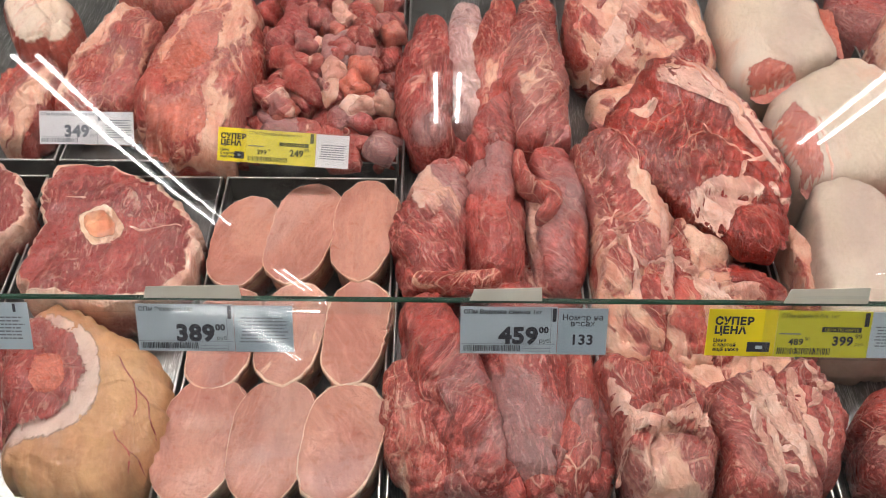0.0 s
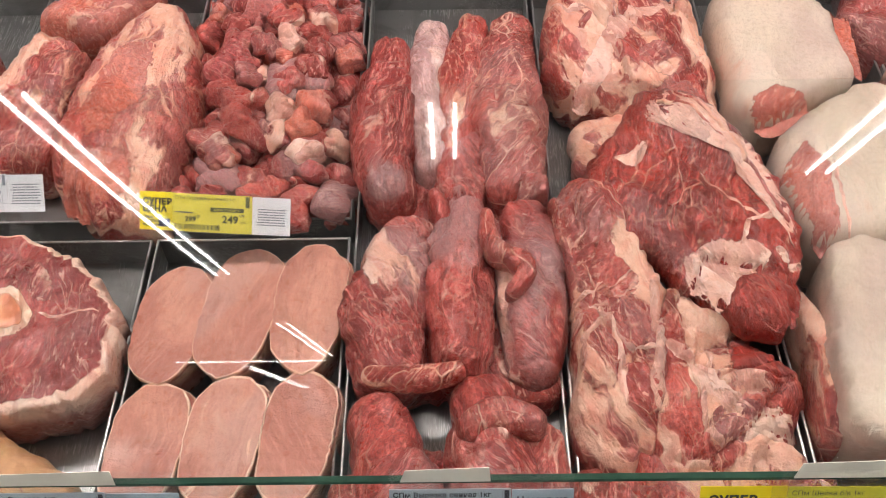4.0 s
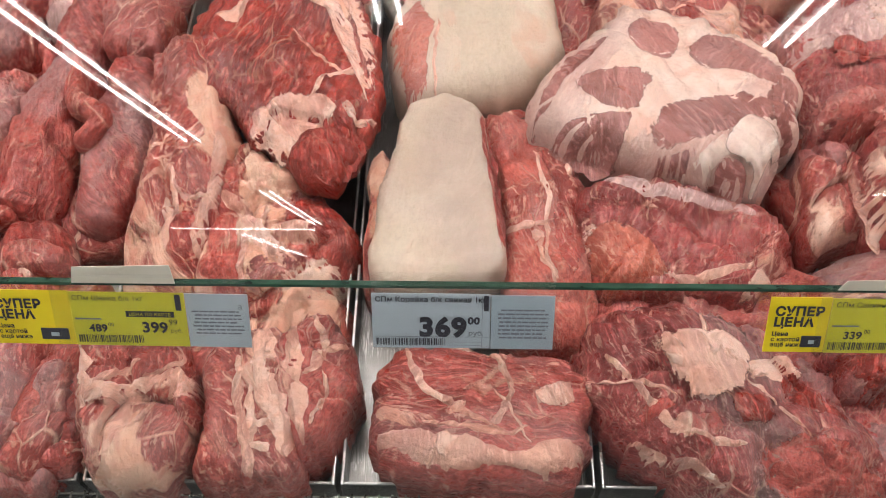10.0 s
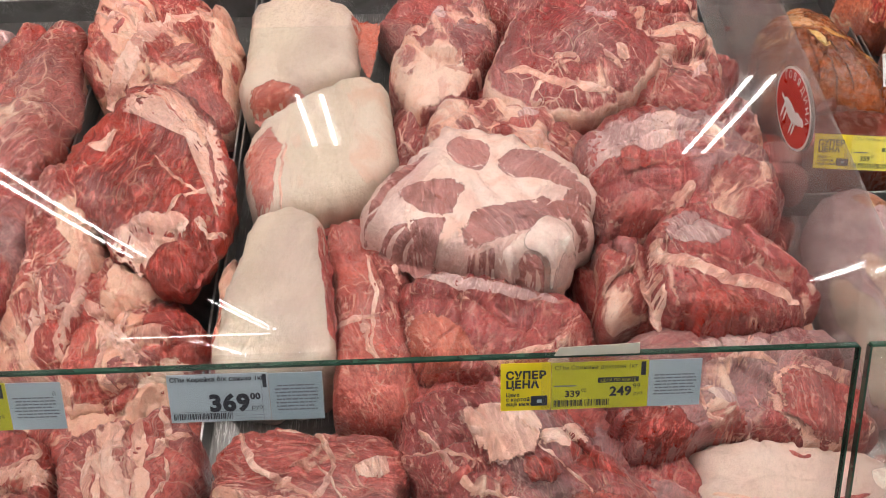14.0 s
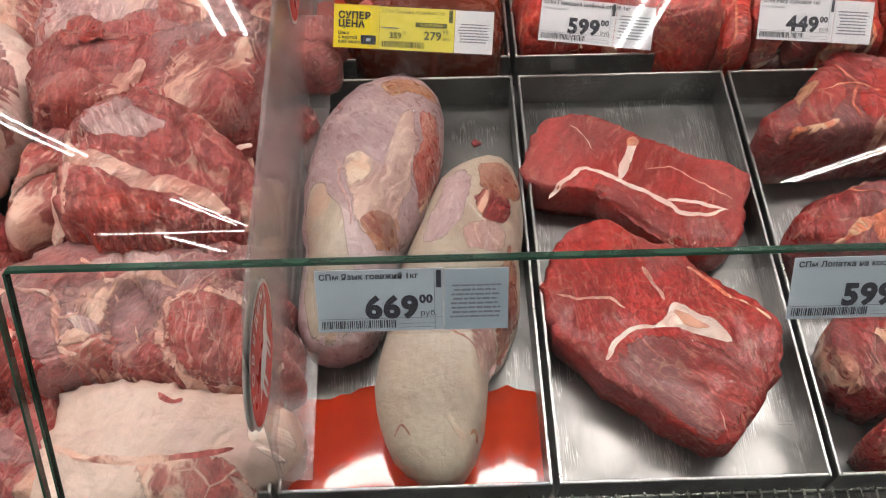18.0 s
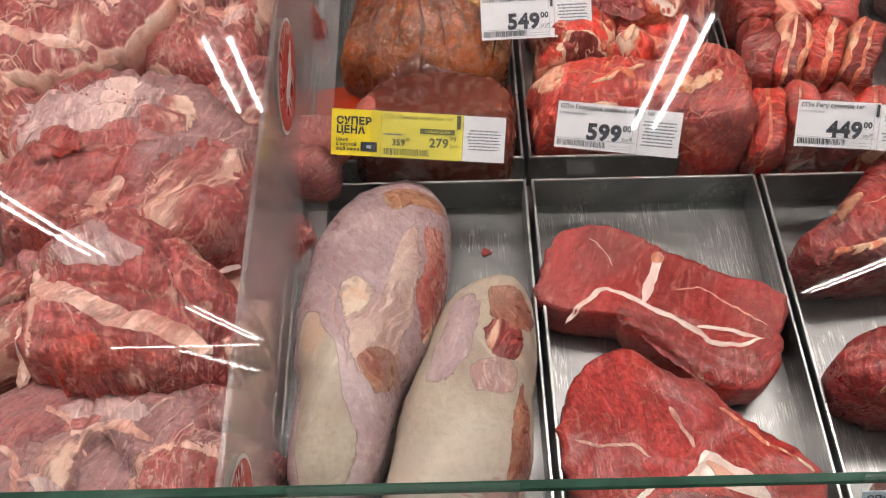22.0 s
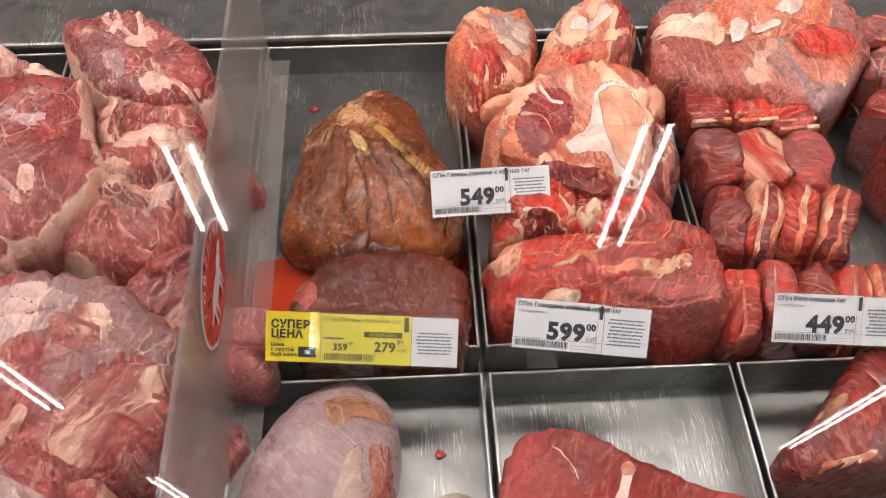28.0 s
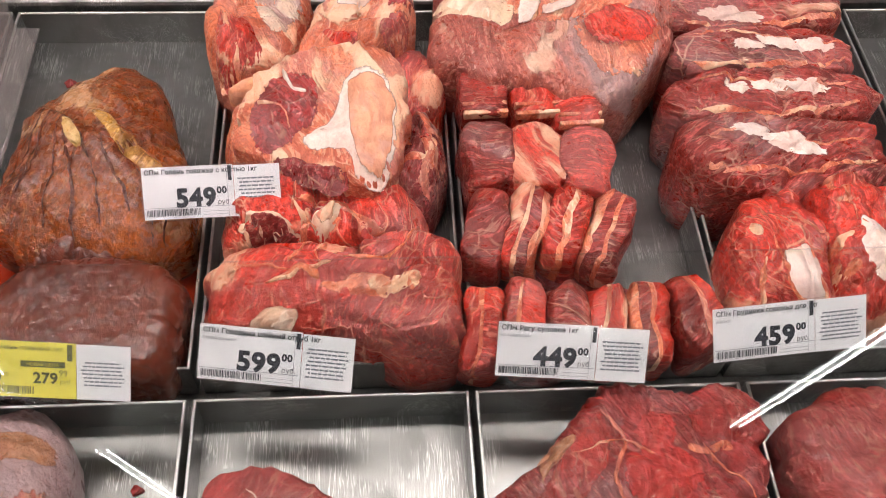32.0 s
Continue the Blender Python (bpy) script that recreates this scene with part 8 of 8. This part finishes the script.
rb.region("muscle", ((1.462, 1.047), (1.492, 1.066), (1.527, 1.059), (1.527, 1.033), (1.495, 1.018), (1.462, 1.024)), beef_marbled, 0.006, "round red muscle")
BRL = "sawn strip of beef brisket ribs with white bones"
for i, (px, py, top, rad, bones) in enumerate((
        (1.633, 1.084, 0.80, (8.0, 5.0, 2.9, 2.5, 2.9, 4.2, 8.8, 4.7, 3.0, 2.7, 2.9, 4.5), ((1.606, 1.075, 0.03, 0.008),)),
        (1.633, 1.035, 0.797, (8.0, 5.1, 3.0, 2.7, 3.2, 4.8, 8.9, 4.6, 3.0, 2.7, 3.3, 5.3), ((1.642, 1.038, 0.024, 0.009), (1.672, 1.040, 0.018, 0.009), (1.612, 1.034, 0.014, 0.006))),
        (1.624, 0.982, 0.797, (9.2, 5.0, 2.9, 2.5, 2.8, 4.4, 9.5, 5.1, 3.1, 2.6, 2.8, 4.5), ((1.590, 0.986, 0.012, 0.006), (1.618, 0.988, 0.018, 0.008), (1.650, 0.986, 0.02, 0.008))),
        (1.617, 0.918, 0.797, (8.5, 8.3, 5.1, 3.9, 3.5, 3.4, 3.7, 4.3, 5.8, 8.9, 8.4, 7.2, 5.2, 4.4, 4.2, 4.1, 4.0, 4.5, 5.6, 8.6), ((1.590, 0.930, 0.022, 0.008), (1.622, 0.922, 0.026, 0.011))))):
    c = cut("beef_rib_strip", BRL, px, py, top, rad, rib_strip_m, None, 9, 0.7, 75 + i, (0, 0.25), "brisket rib strips")
    for bx, by, rx, ry in bones:
        c.patch("bone", bx, by, rx * 1.1, ry * 0.95, -8, gristle, 0.003, "white sawn bone", 0.2)
    for dy, wd in ((-0.019, 0.004), (0.012, 0.003)):
        c.seam("fat_layer", ((px - 0.072, py + dy * 0.7), (px - 0.03, py + dy), (px + 0.03, py + dy * 0.9 - 0.002), (px + 0.068, py + dy * 0.6)), wd, beef_fat, 0.001)
br1 = cut("beef_brisket", "cut of beef brisket with a white fat core", 1.586, 0.821, 0.802, (3.9, 4.3, 5.0, 5.3, 6.1, 5.4, 5.3, 4.5, 4.1, 4.0, 3.9, 4.2, 5.1, 6.3, 5.1, 4.7, 4.8, 5.5, 4.4, 4.0), beef_marbled, None, 5, 0.7, 80, (0, 0.2))
br1.patch("fat_core", 1.597, 0.800, 0.015, 0.026, 10, gristle, 0.005)
br2 = cut("beef_brisket", "cut of beef brisket with a white fat core", 1.652, 0.832, 0.802, (3.1, 3.6, 4.8, 5.1, 5.6, 6.0, 5.4, 5.2, 3.7, 3.2, 3.0, 3.1, 3.7, 5.0, 6.0, 6.2, 5.7, 3.9, 3.3, 3.0), beef_marbled, None, 5, 0.7, 81, (0, 0.2))
br2.patch("fat_core", 1.655, 0.815, 0.014, 0.028, 10, gristle, 0.005)
cut("beef_brisket", "cut of beef brisket at the back of a rear tray", 1.83, 0.95, 0.79, (7.5, 8, 10, 12, 10, 8, 7.5, 8, 10, 12, 10, 8), beef_marbled, None, 4, 0.8, 82)

# seams, membranes and muscle faces that run over the larger cuts
PORK_KINDS = (pork_fat, fascia, pork, pork_shoulder_fat)
for i, c in enumerate((s2, s3, s4, s5, f1, f2, s12)):
    c.dress(4, 4, PORK_KINDS, 300 + i)
for i, c in enumerate((n1, n3, n3b, n4, n5, n6)):
    c.dress(3, 2, (pork_fat, pork_web, pork), 320 + i, 0.005, 0.25)
for i, c in enumerate((k4, k5)):
    c.dress(4, 1, (pork_fat, fascia), 330 + i, 0.004, 0.2)
for i, c in enumerate((nb1, nb2, sh4, br1, br2)):
    c.dress(4, 3, (beef_fat, beef_rib, beef_marbled), 340 + i, 0.004, 0.22)
for i, c in enumerate((b3, b3c, b4)):
    c.dress(2, 2, (beef_fat, beef, beef_rib), 350 + i, 0.002, 0.25)
s4.patch("cut_face", 0.752, 0.905, 0.072, 0.048, -12, s4_face, 0.006, "dark veined cut face", 0.08)

# ---- pale floor tiles of the shop ----
tile_mesh = bpy.data.meshes.new("floor_tile")
bm = boxed((-0.298, -0.298, -0.004), (0.298, 0.298, 0.0), 0.0015)
bm.to_mesh(tile_mesh)
bm.free()
tile_mesh.materials.append(floor_tile)
tiles_ob = tagged(new("floor_tiles"), "pale square floor tiles in front of the counter", "floor", kind="structure")
for i in range(14):
    for j in range(8):
        t = new("tile", tile_mesh)
        t.parent = tiles_ob
        t.location = (-3.4 + i * 0.6, -4.6 + j * 0.6, 0)
